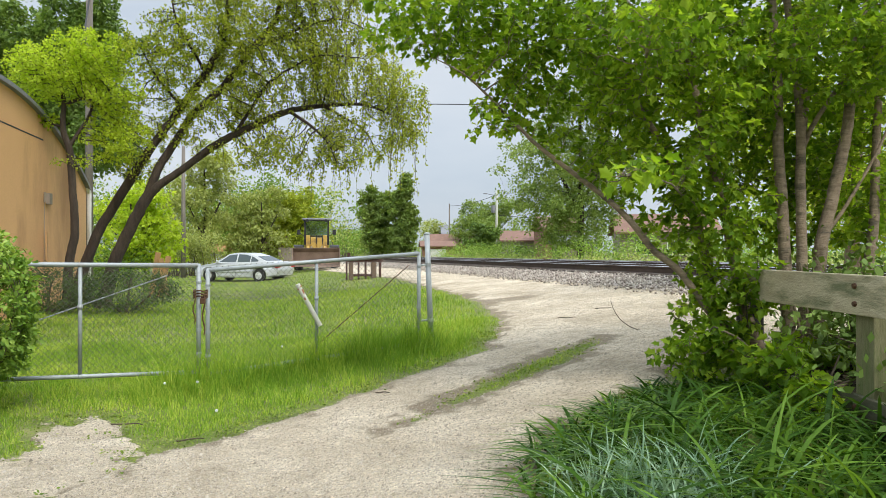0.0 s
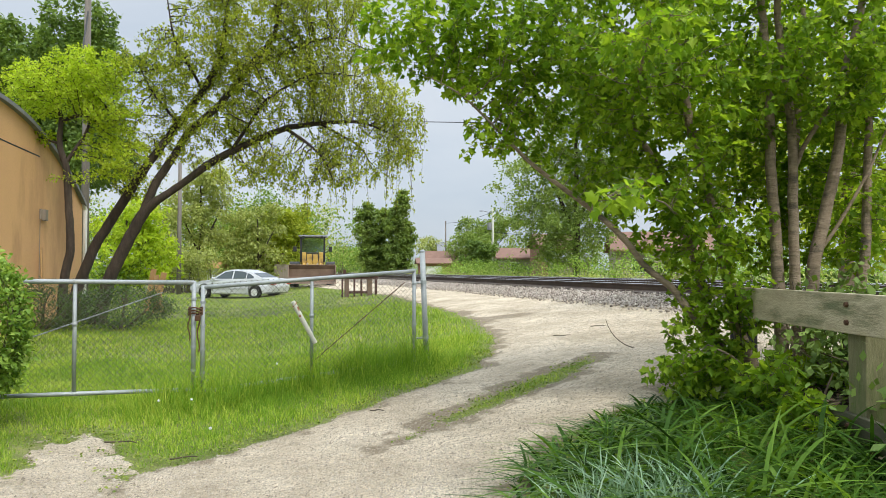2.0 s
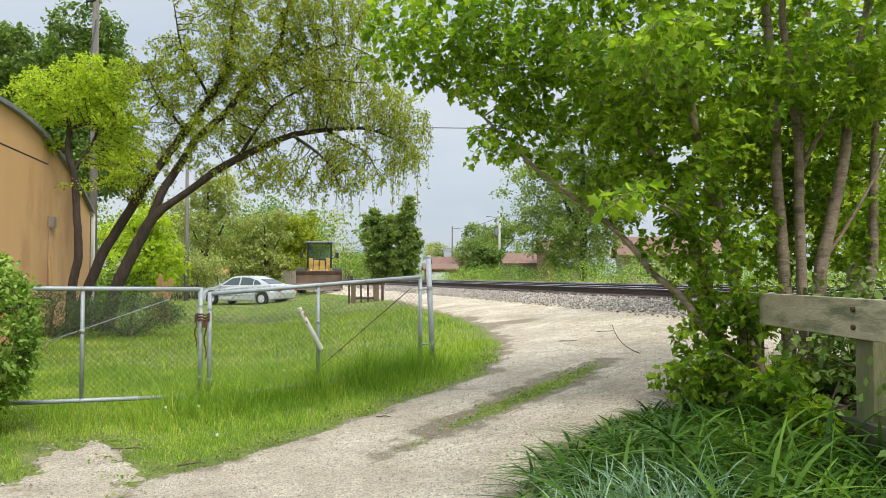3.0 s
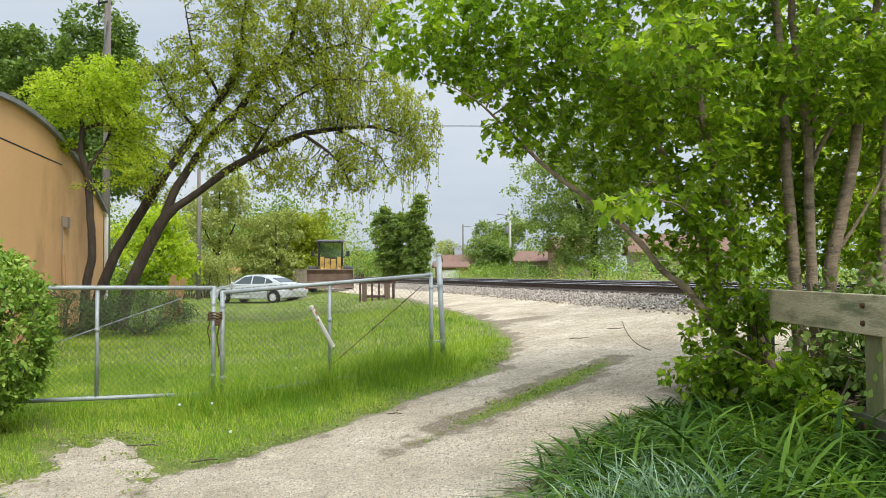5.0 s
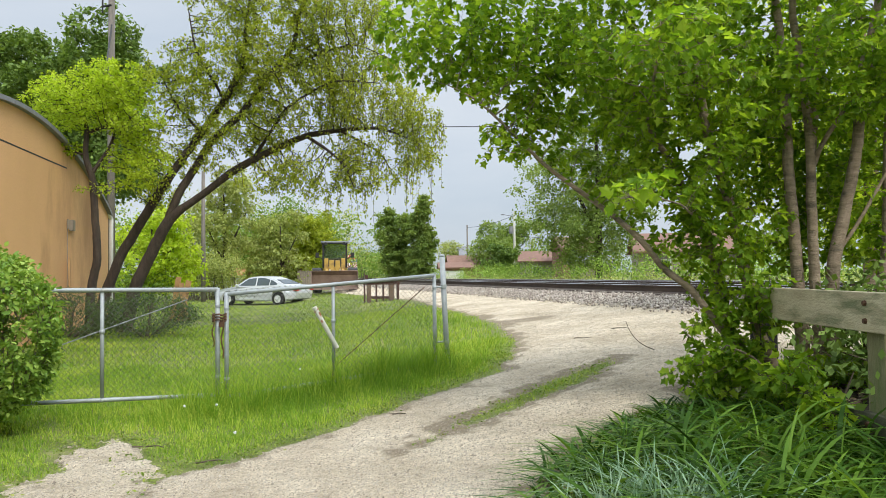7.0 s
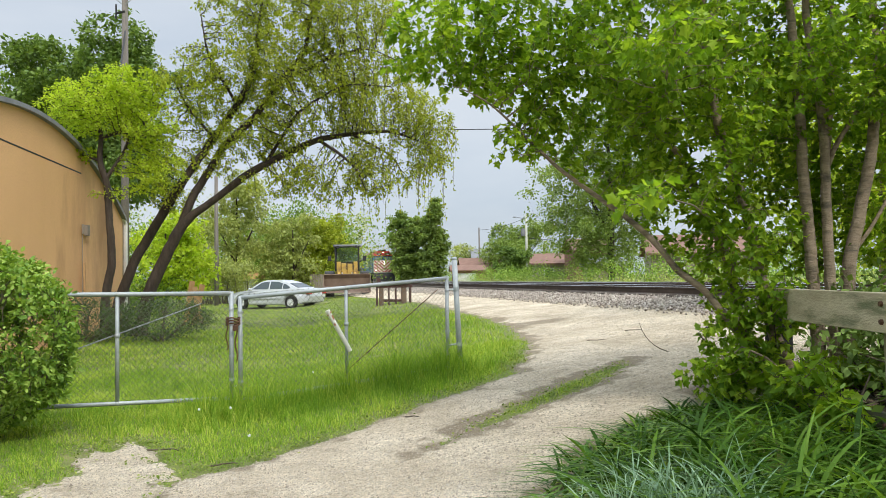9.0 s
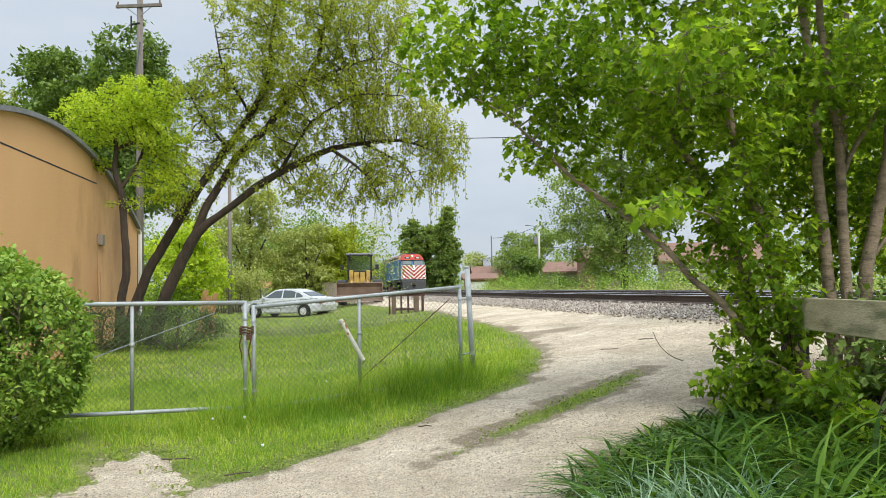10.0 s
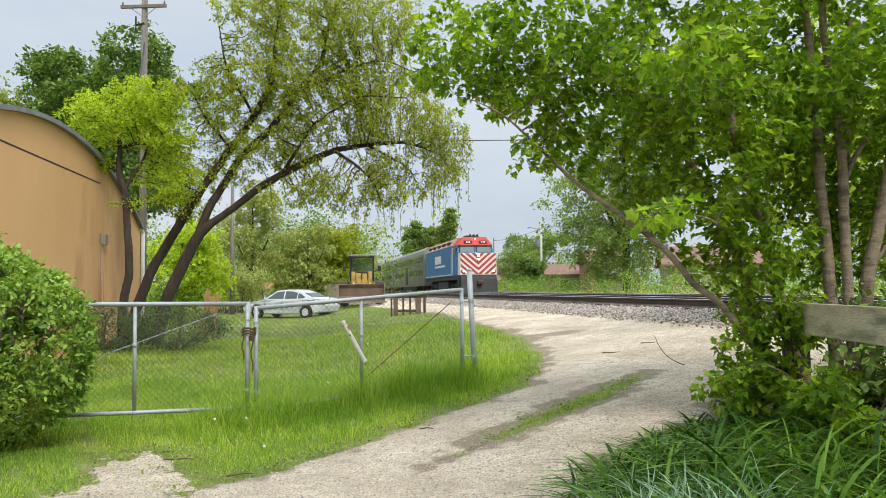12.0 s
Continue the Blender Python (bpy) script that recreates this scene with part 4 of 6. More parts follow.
        if lobed:
            for a, b in zip(at[::2], (at + q)[::2]):
                twigs.add(np.stack([a, b]), [0.0018, 0.0012])
        C.append(at + q)
        D.append(way * 0.5 + q / (np.linalg.norm(q, axis=1)[:, None] + 1e-9) + rng.normal(0, 0.35, (k, 3)) - np.array([0, 0, droop]))
    if twigs.v:
        tagged(twigs.made("twig", TWIGM, top), kind="stuff")
    C, D = np.concatenate(C), np.concatenate(D)
    nrm = np.array([0, 0, 1.0]) + rng.normal(0, 0.5, C.shape)
    ln = size * rng.uniform(0.55, 1.25, len(C))
    order = np.argsort(np.arctan2(C[:, 1], C[:, 0] + 1.0))
    made = []
    for m in np.array_split(order, pieces):
        V, F = lobed_leaves(C[m], D[m], nrm[m], ln[m], rng.uniform(0.3, 1.4, len(m))) if lobed else leaf_mesh(C[m], D[m], nrm[m], ln[m], ratio, False)
        made.append(raw("crown", V, F, leaf, top))
    return top, made


MAPLE, MAPLE_CROWN = grown_tree("maple", (3.0, 6.2), [
    [(-0.18, 0.0, 0, 0.058), (-0.24, 0, 1.2, 0.046), (-0.28, 0, 1.84, 0.042), (-0.29, 0, 2.53, 0.038), (-0.34, 0, 3.12, 0.032), (-0.4, 0.1, 4.3, 0.02)],
    [(-0.08, -0.06, 0, 0.05), (-0.12, -0.05, 1.2, 0.040), (-0.12, -0.05, 2.07, 0.036), (-0.17, 0, 2.75, 0.032), (-0.22, 0, 3.12, 0.028), (-0.1, 0, 4.3, 0.02)],
    [(-0.02, 0.08, 0, 0.042), (-0.04, 0.1, 0.92, 0.034), (-0.07, 0.1, 1.6, 0.032), (0.0, 0.1, 2.3, 0.028), (0.1, 0.2, 3.2, 0.02)],
    [(-0.06, 0.1, 1.75, 0.022), (0.0, 0.05, 1.98, 0.020), (0.29, 0, 2.43, 0.017), (0.51, 0, 2.77, 0.014), (0.8, 0, 3.2, 0.008)],
    [(0.02, 0.0, 0, 0.062), (0.06, 0, 1.02, 0.052), (0.20, 0, 1.57, 0.048), (0.29, 0, 2.02, 0.043), (0.32, 0, 2.53, 0.039), (0.41, 0, 2.84, 0.033), (0.5, 0, 3.2, 0.028), (0.6, 0.1, 4.3, 0.018)],
    [(0.10, 0.02, 1.1, 0.017), (0.23, -0.02, 1.3, 0.015), (0.51, 0, 1.75, 0.012), (0.8, 0.1, 2.3, 0.007)],
    [(-0.36, 0.0, 0, 0.056), (-0.55, 0, 0.46, 0.05), (-0.65, 0, 1.02, 0.046), (-0.76, 0, 1.57, 0.043), (-0.84, 0, 1.78, 0.041), (-0.94, 0, 2.16, 0.038), (-1.0, 0, 2.53, 0.034), (-1.05, 0, 2.94, 0.028), (-1.03, 0, 3.2, 0.022), (-1.1, 0.1, 4.2, 0.012)],
    [(-0.42, 0.15, 0, 0.045), (-0.73, 0.15, 0.46, 0.04), (-0.86, 0.15, 1.13, 0.036), (-1.0, 0.15, 1.43, 0.033), (-1.17, 0.1, 1.84, 0.028), (-1.4, 0.1, 2.19, 0.022), (-1.55, 0.1, 2.66, 0.014)],
    [(-0.45, -0.1, 0.05, 0.034), (-0.68, -0.1, 0.23, 0.032), (-1.14, -0.1, 0.87, 0.028), (-1.33, -0.1, 0.97, 0.027), (-1.47, -0.1, 1.2, 0.025), (-1.72, -0.1, 1.43, 0.022), (-2.02, -0.15, 1.64, 0.019), (-2.26, -0.2, 1.81, 0.016),
     (-2.47, -0.2, 2.02, 0.013), (-2.69, -0.2, 2.25, 0.010), (-2.84, -0.2, 2.39, 0.007), (-3.05, -0.2, 2.49, 0.004)],
    [(0.3, 0.1, 0, 0.05), (0.55, 0.1, 1.06, 0.042), (0.6, 0.15, 1.84, 0.034), (0.7, 0.2, 3.2, 0.02)],
    [(-1.0, 0.15, 1.43, 0.010), (-1.5, -1.2, 1.42, 0.006), (-1.95, -2.2, 1.38, 0.004), (-2.25, -2.9, 1.30, 0.002)], [(-1.4, 0.1, 2.19, 0.012), (-1.6, -1.0, 2.38, 0.009), (-1.8, -2.0, 2.36, 0.004)],
    [(-0.1, -0.3, 0, 0.016), (-0.3, -0.4, 0.4, 0.012), (-0.42, -0.45, 0.85, 0.006)], [(-0.3, -0.25, 0, 0.014), (-0.22, -0.4, 0.45, 0.011), (-0.34, -0.5, 0.9, 0.005)], [(-0.5, -0.2, 0, 0.014), (-0.7, -0.4, 0.3, 0.011), (-0.98, -0.5, 0.42, 0.005)]],
    [(-3.1, 0, 2.98, 0.6, 0.7, 0.5, 3.2), (-2.5, 0, 2.8, 0.65, 0.8, 0.45, 5), (-1.85, 0, 2.65, 0.75, 1.0, 0.65, 7), (-1.1, 0, 2.4, 0.8, 1.1, 0.85, 9), (-0.4, 0.6, 2.5, 0.8, 0.9, 0.8, 7), (0.35, 0.6, 2.45, 0.8, 0.9, 0.85, 7), (-0.4, -0.6, 2.5, 0.8, 0.3, 0.5, 1.6), (0.3, -0.6, 2.6, 0.7, 0.3, 0.4, 1.4),
     (-1.46, 0, 1.75, 0.5, 0.5, 0.3, 2.4), (-0.87, 0, 1.3, 0.5, 0.5, 0.4, 3.6), (-0.27, 0.4, 1.4, 0.6, 0.4, 0.45, 2.2), (0.45, 0.5, 1.5, 0.6, 0.6, 0.5, 4), (-0.82, -0.1, 0.74, 0.34, 0.35, 0.28, 2.2), (-0.95, -0.3, 0.16, 0.36, 0.35, 0.26, 1.8),
     # The two z 3.6 lobes, mostly out of view, are added to cast shade.
     (-0.1, -0.5, 0.05, 0.42, 0.25, 0.3, 1.6), (-1.2, 0, 3.6, 2.0, 1.2, 0.5, 4.5), (0.5, 0, 3.6, 1.4, 1.2, 0.5, 3), (-1.75, -1.7, 2.34, 0.4, 0.6, 0.14, 0.8), (-2.18, -2.75, 1.32, 0.22, 0.35, 0.09, 0.5), (-2.55, -0.2, 2.0, 0.35, 0.3, 0.25, 0.5)],
    6400, 0.075, 0.085, LEAF_MAPLE, BARKL, "multi-stemmed young maple in fresh leaf behind the guard fence", 11, 0.066, 5, lobed=True, gaps=(0.40, -0.35), thin=0.008, tip=0.0024, pieces=6, droop=0.22)
grown_tree("shrub", (2.12, 6.1), [[(0, 0, 0, 0.010), (0.05, 0, 0.4, 0.008), (0.10, 0, 0.85, 0.004)], [(0.1, 0.05, 0, 0.010), (-0.12, 0, 0.35, 0.007), (-0.30, 0, 0.6, 0.003)], [(0.2, 0, 0, 0.010), (0.3, -0.05, 0.5, 0.006), (0.22, -0.1, 0.95, 0.003)], [(0.2, -0.1, 0, 0.008), (0.5, -0.2, 0.35, 0.005)]],
           [(0.05, 0, 0.55, 0.36, 0.3, 0.36, 5), (-0.1, -0.1, 0.22, 0.42, 0.3, 0.2, 4), (0.28, -0.1, 0.8, 0.3, 0.25, 0.25, 2.5), (0.55, -0.25, 0.25, 0.35, 0.2, 0.2, 2)], 480, 0.07, 0.08, LEAF_MAPLE, TWIGM, "leafy maple suckers round the end of the guard fence", 13, 0.075, 3, lobed=True, gaps=(0.3, -0.5), thin=0.02, tip=0.002, droop=0.3, category="shrub")
grown_tree("shrub", (2.27, 5.15), [[(0, 0, 0, 0.008), (0.02, 0, 0.25, 0.006), (-0.05, 0, 0.5, 0.003)], [(0.03, 0.1, 0, 0.008), (0.0, 0.3, 0.25, 0.005), (-0.03, 0.45, 0.4, 0.003)], [(0.0, -0.1, 0, 0.008), (0.02, -0.3, 0.25, 0.004)]],
           [(0.0, 0, 0.32, 0.16, 0.35, 0.22, 3), (0.0, 0.4, 0.25, 0.15, 0.35, 0.2, 3), (0.0, -0.4, 0.2, 0.13, 0.3, 0.18, 2)], 420, 0.06, 0.07, LEAF_MAPLE, TWIGM, "broad-leaved seedlings growing along the foot of the guard fence", 14, 0.08, 3, lobed=True, gaps=(0.3, -0.5), thin=0.02, tip=0.002, droop=0.3, category="shrub")
tree("maple", (6.4, 12.0), [[(0, 0, 0, 0.12), (0.1, 0, 2.0, 0.1), (0.0, 0.1, 5.0, 0.06)], [(0.1, 0, 0, 0.09), (0.8, 0, 2.5, 0.06), (1.2, 0, 4.6, 0.03)]],
     [(0, 0, 3.6, 2.6, 1.6, 2.0, 5), (-1.0, 0, 2.6, 1.4, 1.2, 1.2, 3), (1.8, 0, 2.2, 1.6, 1.4, 1.6, 3), (0.4, 0, 1.6, 1.6, 1.0, 0.9, 3)], 13000, 300, 0.13, LEAF_LIME, BARKL, "bright yellow-green maple beyond the lane", seed=12, hang=0.3, spread=0.45, ratio=0.6, hollow=0.1)
grown_tree("birch", (-8.8, 20.0), [
    [(-0.95, 0, 0, 0.160), (-0.58, 0, 1.18, 0.134), (-0.18, 0, 2.16, 0.126), (0.33, 0, 2.96, 0.122), (0.83, 0, 3.76, 0.113), (1.23, 0, 4.36, 0.105), (1.92, 0.1, 5.35, 0.092), (2.53, 0.2, 6.26, 0.095), (2.87, 0.2, 6.85, 0.085), (3.05, 0.3, 7.54, 0.07), (3.12, 0.3, 8.65, 0.05), (3.3, 0.4, 9.8, 0.02)],
    [(-0.1, 0, 0, 0.193), (0.16, 0, 1.18, 0.160), (0.62, 0, 2.16, 0.151), (1.08, 0, 3.06, 0.143), (1.42, 0, 3.3, 0.105), (2.13, 0, 3.8, 0.092), (2.72, 0, 4.26, 0.105), (3.33, 0, 4.6, 0.10), (4.13, 0.1, 5.0, 0.09), (4.72, 0.1, 5.25, 0.08), (5.62, 0.2, 5.4, 0.06), (6.63, 0.2, 5.46, 0.04), (7.34, 0.2, 5.22, 0.02), (7.9, 0.2, 4.9, 0.008)],
    [(1.08, 0, 3.06, 0.109), (1.38, 0.05, 3.86, 0.109), (1.73, 0.1, 4.36, 0.101), (2.16, 0.2, 5.18, 0.092), (2.9, 0.3, 5.84, 0.095), (3.64, 0.4, 6.88, 0.08), (4.38, 0.4, 7.77, 0.06), (4.5, 0.4, 8.65, 0.045), (4.9, 0.5, 9.8, 0.02)],
    [(4.72, 0.1, 5.25, 0.05), (5.41, -0.3, 4.78, 0.036), (5.86, -0.4, 4.36, 0.024), (6.1, -0.5, 3.77, 0.010)],
    [(5.62, 0.2, 5.4, 0.04), (6.75, 0.5, 4.8, 0.022), (7.0, 0.6, 4.2, 0.010)],
    [(3.64, 0.4, 6.88, 0.05), (5.27, 0.0, 7.5, 0.036), (6.2, -0.2, 7.6, 0.02), (7.0, -0.2, 7.2, 0.010)],
    [(3.33, 0, 4.6, 0.05), (4.4, -0.6, 5.9, 0.036), (5.6, -0.8, 6.5, 0.022), (6.8, -0.8, 6.4, 0.010)],
    [(1.92, 0.1, 5.35, 0.045), (1.2, 0.1, 6.2, 0.028), (0.8, 0.1, 7.0, 0.012)],
    [(2.53, 0.2, 6.26, 0.045), (2.0, -0.6, 7.4, 0.028), (1.9, -0.8, 8.4, 0.012)]],
    [(1.4, 0, 6.7, 1.2, 1.4, 1.1, 4), (2.9, 0, 7.0, 1.3, 1.7, 1.5, 8), (4.6, 0, 7.3, 1.7, 1.8, 1.5, 9), (6.2, 0, 6.5, 1.5, 1.5, 1.0, 6), (7.5, 0, 5.7, 1.0, 1.2, 0.8, 4), (5.4, 0, 5.9, 1.8, 1.3, 0.5, 4), (3.2, 0, 5.4, 1.4, 1.4, 0.7, 5), (3.3, 0, 9.2, 2.0, 1.8, 1.0, 7),
     (1.0, 0.3, 5.2, 1.0, 0.9, 0.9, 2.2), (7.5, 0, 4.7, 0.9, 0.9, 0.6, 2.5), (4.4, 0, 4.3, 0.9, 0.8, 0.45, 2.6), (3.6, 0, 4.0, 0.8, 0.7, 0.4, 1.2), (5.2, 0, 3.9, 0.9, 0.7, 0.5, 1.6), (6.4, 0, 4.2, 1.0, 0.8, 0.6, 2.4), (5.9, 0, 4.7, 0.9, 0.8, 0.6, 1.6), (5.7, 0, 8.8, 1.6, 1.6, 1.0, 5), (0.9, 0.2, 3.9, 0.8, 0.7, 0.7, 1.0), (2.0, 0, 4.7, 0.7, 0.8, 0.5, 1.2)],
    10500, 0.15, 0.16, LEAF_BIRCH, BARK, "leaning dark-trunked tree with hanging pale-green spring foliage", 21, 0.08, 14, pull=(0.02, 0, -0.04), gaps=(0.7, -0.22), weep=(1.5, 0.126), thin=0.022, tip=0.0075, ratio=0.6, droop=0.5)
grown_tree("lime_tree", (-9.35, 19.0), [
    [(0.0, 0, 0, 0.13), (0.04, 0, 1.2, 0.11), (0.22, 0, 2.1, 0.10), (0.14, 0, 3.0, 0.09), (0.08, 0, 4.0, 0.085), (-0.13, 0, 4.64, 0.07), (-0.06, 0, 5.35, 0.055), (-0.3, 0, 5.8, 0.04), (-0.8, 0, 6.2, 0.015)],
    [(-0.06, 0, 5.2, 0.05), (0.4, -0.1, 5.35, 0.04), (0.8, -0.1, 5.27, 0.03), (1.2, 0, 5.7, 0.012)], [(0.08, 0, 4.2, 0.05), (0.5, 0.2, 5.0, 0.035), (0.6, 0.3, 6.0, 0.02), (0.7, 0.3, 6.6, 0.008)], [(-0.13, 0, 4.64, 0.035), (-0.8, 0, 4.85, 0.012)]],
    [(-0.35, 0, 6.0, 1.35, 1.1, 0.8, 8), (0.6, 0, 6.35, 1.1, 1.0, 0.75, 6), (1.1, 0, 5.4, 0.9, 0.8, 0.5, 2.5), (-0.85, 0, 4.85, 0.6, 0.5, 0.25, 1.2), (1.2, 0.2, 4.5, 0.9, 0.7, 0.8, 2), (-0.4, -0.2, 3.75, 0.3, 0.2, 0.1, 0.15)],
    2600, 0.11, 0.12, LEAF_LIME, BARK, "small tree in bright lime-green spring leaf by the stucco wall", 22, 0.075, 14, gaps=(0.5, -0.35), thin=0.016, tip=0.0065, ratio=0.65, droop=0.3)
tree("hedge_bush", (-4.7, 6.85), [[(0, 0, 0, 0.04), (0.1, 0, 0.8, 0.025), (0.2, 0, 1.5, 0.01)], [(0.1, -0.1, 0, 0.03), (0.5, -0.1, 0.8, 0.015)], [(-0.1, 0, 0, 0.03), (-0.5, 0.1, 1.0, 0.015)]],
     [(0.05, 0, 1.0, 0.92, 0.75, 0.88, 11), (-0.55, 0.25, 1.45, 0.75, 0.6, 0.72, 6)], 34000, 1000, 0.054, LEAF_HEDGE, TWIGM, "rounded clipped shrub with small glossy leaves over the gate hinge", category="bush", seed=31, hang=0.1, spread=0.12, ratio=0.6, six=True, hollow=0.84, limb_r=0.010, far=True)
for x, y, s, sd in ((-9.3, 17.9, 1.0, 41), (-7.6, 18.3, 0.95, 42), (-10.6, 16.5, 0.9, 43)):
    tree("juniper", (x, y), [[(0, 0, 0, 0.05), (0.1, 0, 0.7 * s, 0.02)], [(0, 0, 0, 0.04), (0.6, 0, 0.5, 0.02)], [(0, 0, 0, 0.04), (-0.6, 0, 0.5, 0.02)]],
         [(0, 0, 0.62 * s, 1.25, 0.9, 0.5 * s, 1)], 9000, 260, 0.07, JUNIPER, TWIGM, "low spreading dark evergreen shrub at the building's foot", category="shrub", seed=sd, hang=0.0, spread=0.22, ratio=0.3, hollow=0.6, group="foundation shrubs", far=True)

FAR = [  # name, x, y, height, width, leaf, seed, leaf size, leaves, label
    ("evergreen", -23.2, 44.0, 16.8, 11.5, LEAF_DARK, 51, 0.24, 34000, "tall dense dark-green tree behind the stucco building"),
    ("evergreen", -24.0, 50.0, 16.6, 9.0, LEAF_DARK, 65, 0.24, 24000, "dark-green tree behind the utility pole"),
    ("ash_tree", -27.6, 48.0, 15.6, 6.5, LEAF_MID, 66, 0.22, 14000, "tall fresh-green tree behind the stucco building"),
    ("ash_tree", -29.6, 47.0, 14.6, 6.5, LEAF_PALE, 67, 0.2, 11000, "thin-leaved tall tree behind the barrel roof"),
    ("ash_tree", -31.0, 46.0, 14.5, 8.0, LEAF_PALE, 52, 0.2, 12000, "thin-leaved tall tree behind the building"),
    ("lime_tree", -13.9, 34.0, 4.6, 4.6, LEAF_LIME, 53, 0.16, 8000, "small bright-green tree behind the lawn"),
    ("willow", -17.5, 56.0, 9.5, 7.5, LEAF_PALE, 54, 0.2, 9000, "pale half-bare willow beyond the car"),
    ("willow", -13.8, 58.0, 6.6, 5.5, LEAF_PALE, 55, 0.2, 7000, "pale half-bare willow beyond the car"),
    ("elm", -12.4, 62.0, 6.2, 6.4, LEAF_BIRCH, 56, 0.2, 9000, "yellow-green tree behind the wheel loader"),
    ("elm", -15.5, 74.0, 6.5, 6.0, LEAF_FAR, 57, 0.22, 8000, "mid-green tree beside the railway"),
    ("elm", -19.5, 90.0, 8.0, 9.0, LEAF_FAR, 58, 0.25, 8000, "mid-green tree beside the railway"),
    ("arborvitae", -5.2, 104.0, 11.8, 6.4, LEAF_FAR, 59, 0.3, 22000, "tall dense pointed tree beside the railway"),
    ("elm", -8.9, 109.0, 10.6, 7.6, LEAF_FAR, 60, 0.3, 20000, "tall green tree standing beside the railway"),
    ("oak", 7.5, 125.0, 10.2, 14.0, LEAF_FAR, 61, 0.32, 14000, "round mid-green tree behind the houses"),
    ("bush_tree", 4.8, 92.0, 4.8, 5.0, LEAF_DARK, 62, 0.25, 6000, "dark shrub tree beside the utility pole"),
    ("cottonwood", 10.4, 58.0, 15.5, 13.5, LEAF_FAR, 63, 0.2, 30000, "tall fresh-green tree across the tracks"),
    ("ash_tree", -1.5, 150.0, 8.0, 8.0, LEAF_PALE, 64, 0.3, 4000, "thin pale tree far down the line"),
]
for name, x, y, h, w, leaf, sd, size, count, label in FAR:
    tr = 0.018 * h
    r = np.random.default_rng(sd)
    conic = name == "arborvitae"
    lobes = []
    for k in range(15):
        u = k / 14
        zz = h * ((0.06 + 0.84 * u) if conic else (0.45 + 0.46 * u) if x < -19 else (0.18 + 0.72 * u))
        ww = w / 2 * ((0.95 - 0.55 * u) if conic else (0.55 + 0.45 * math.sin(math.pi * min(1, 0.25 + 0.75 * u))))
        off = 0.18 if conic else 0.45
        lobes.append((r.uniform(-off, off) * w / 2, r.uniform(-off, off) * w / 2, zz, ww * r.uniform(0.55, 0.85), ww * 0.7, h * r.uniform(0.09, 0.14), 1))
    tree(name, (x, y), [[(0, 0, 0, tr), (0.1, 0, h * 0.35, tr * 0.8), (0.0, 0, h * 0.8, tr * 0.3)], [(0.05, 0, h * 0.25, tr * 0.6), (-w * 0.2, 0, h * 0.6, tr * 0.2)], [(0.05, 0, h * 0.3, tr * 0.6), (w * 0.22, 0, h * 0.65, tr * 0.2)]],
         lobes, int(count * 1.4), 620, size * 1.2, leaf, BARK, label, seed=sd, hang=0.6 if name == "willow" else 0.15, spread=0.06 * w, ratio=0.6, hollow=0.15, limb_r=0.05, far=True)


def thicket(name, line, depth, low, high, count, size, material, label, seed, bare=0.0):
    """A belt of undergrowth along a line: many small clumps of leaves over thin stems."""
    rng = np.random.default_rng(seed)
    line = np.array(line, float)
    clumps = max(20, count // 60)
    u = rng.random(clumps) * (len(line) - 1)
    cx = np.interp(u, np.arange(len(line)), line[:, 0]) + rng.normal(0, depth / 2, clumps)
    cy = np.interp(u, np.arange(len(line)), line[:, 1]) + rng.normal(0, depth / 2, clumps)
    g = ground_z(cx, cy)
    top = low + (high - low) * (0.5 + 0.5 * np.clip(ripple(cx, cy, 0.23, seed), -1, 1))
    cz = g + top * (0.05 + 0.95 * rng.random(clumps) ** 0.7)
    t = thing(name, Matrix.Identity(4), label, "shrubs", kind="stuff")
    st = Tubes(3)
    for k in range(0, clumps, 3):
        b = np.array([cx[k] + rng.normal(0, 0.3), cy[k], g[k] - 0.05])
        st.add(curve(b, (cx[k], cy[k], cz[k]), rng.normal(0, 0.15, 3), 4, rng), [0.03 + 0.006 * high, 0.025, 0.015, 0.006])
    st.made("stems", TWIGM, t)
    k = 60
    r = size * 2.1 * rng.uniform(0.7, 1.5, clumps)
    C = np.stack([cx, cy, cz], -1)[:, None] + rng.normal(0, 1, (clumps, k, 3)) * r[:, None, None] * np.array([1, 1, 0.7])
    C = C.reshape(-1, 3)
    C[:, 2] = np.maximum(C[:, 2], ground_z(C[:, 0], C[:, 1]) + 0.02)
    if bare:
        C = C[rng.random(len(C)) > bare]
    V, F = leaf_mesh(C, unit(rng, len(C)), np.array([0, 0, 1.0]) + rng.normal(0, 0.6, C.shape), size * rng.uniform(0.6, 1.4, len(C)), 0.6, False)
    raw("foliage", V, F, material, t)
    t["kind"] = "stuff"
    return t


thicket("shrub_belt", [along(18, 20), along(40, 20.5), along(62, 20), along(85, 21)], 1.8, 0.7, 2.1, 14000, 0.13, LEAF_HEDGE, "fresh yellow-green scrub along the far side of the railway", 91)
thicket("shrub_belt", [along(10, 23), along(40, 24), along(90, 25)], 2.5, 0.8, 2.6, 9000, 0.16, LEAF_MID, "mid-green scrub behind the railway", 92)
thicket("tall_grass_verge", [along(0, 17.8), along(60, 17.8), along(140, 17.8)], 1.2, 0.3, 0.7, 16000, 0.12, LEAF_PALE, "pale uncut grass along the railway bed", 93)
thicket("woodland_edge", [(-60, 70), (-34, 74), (-20, 76), (-14.5, 80)], 6.0, 4.5, 10.0, 34000, 0.30, LEAF_MID, "spring woodland beyond the parked car", 94, 0.2)
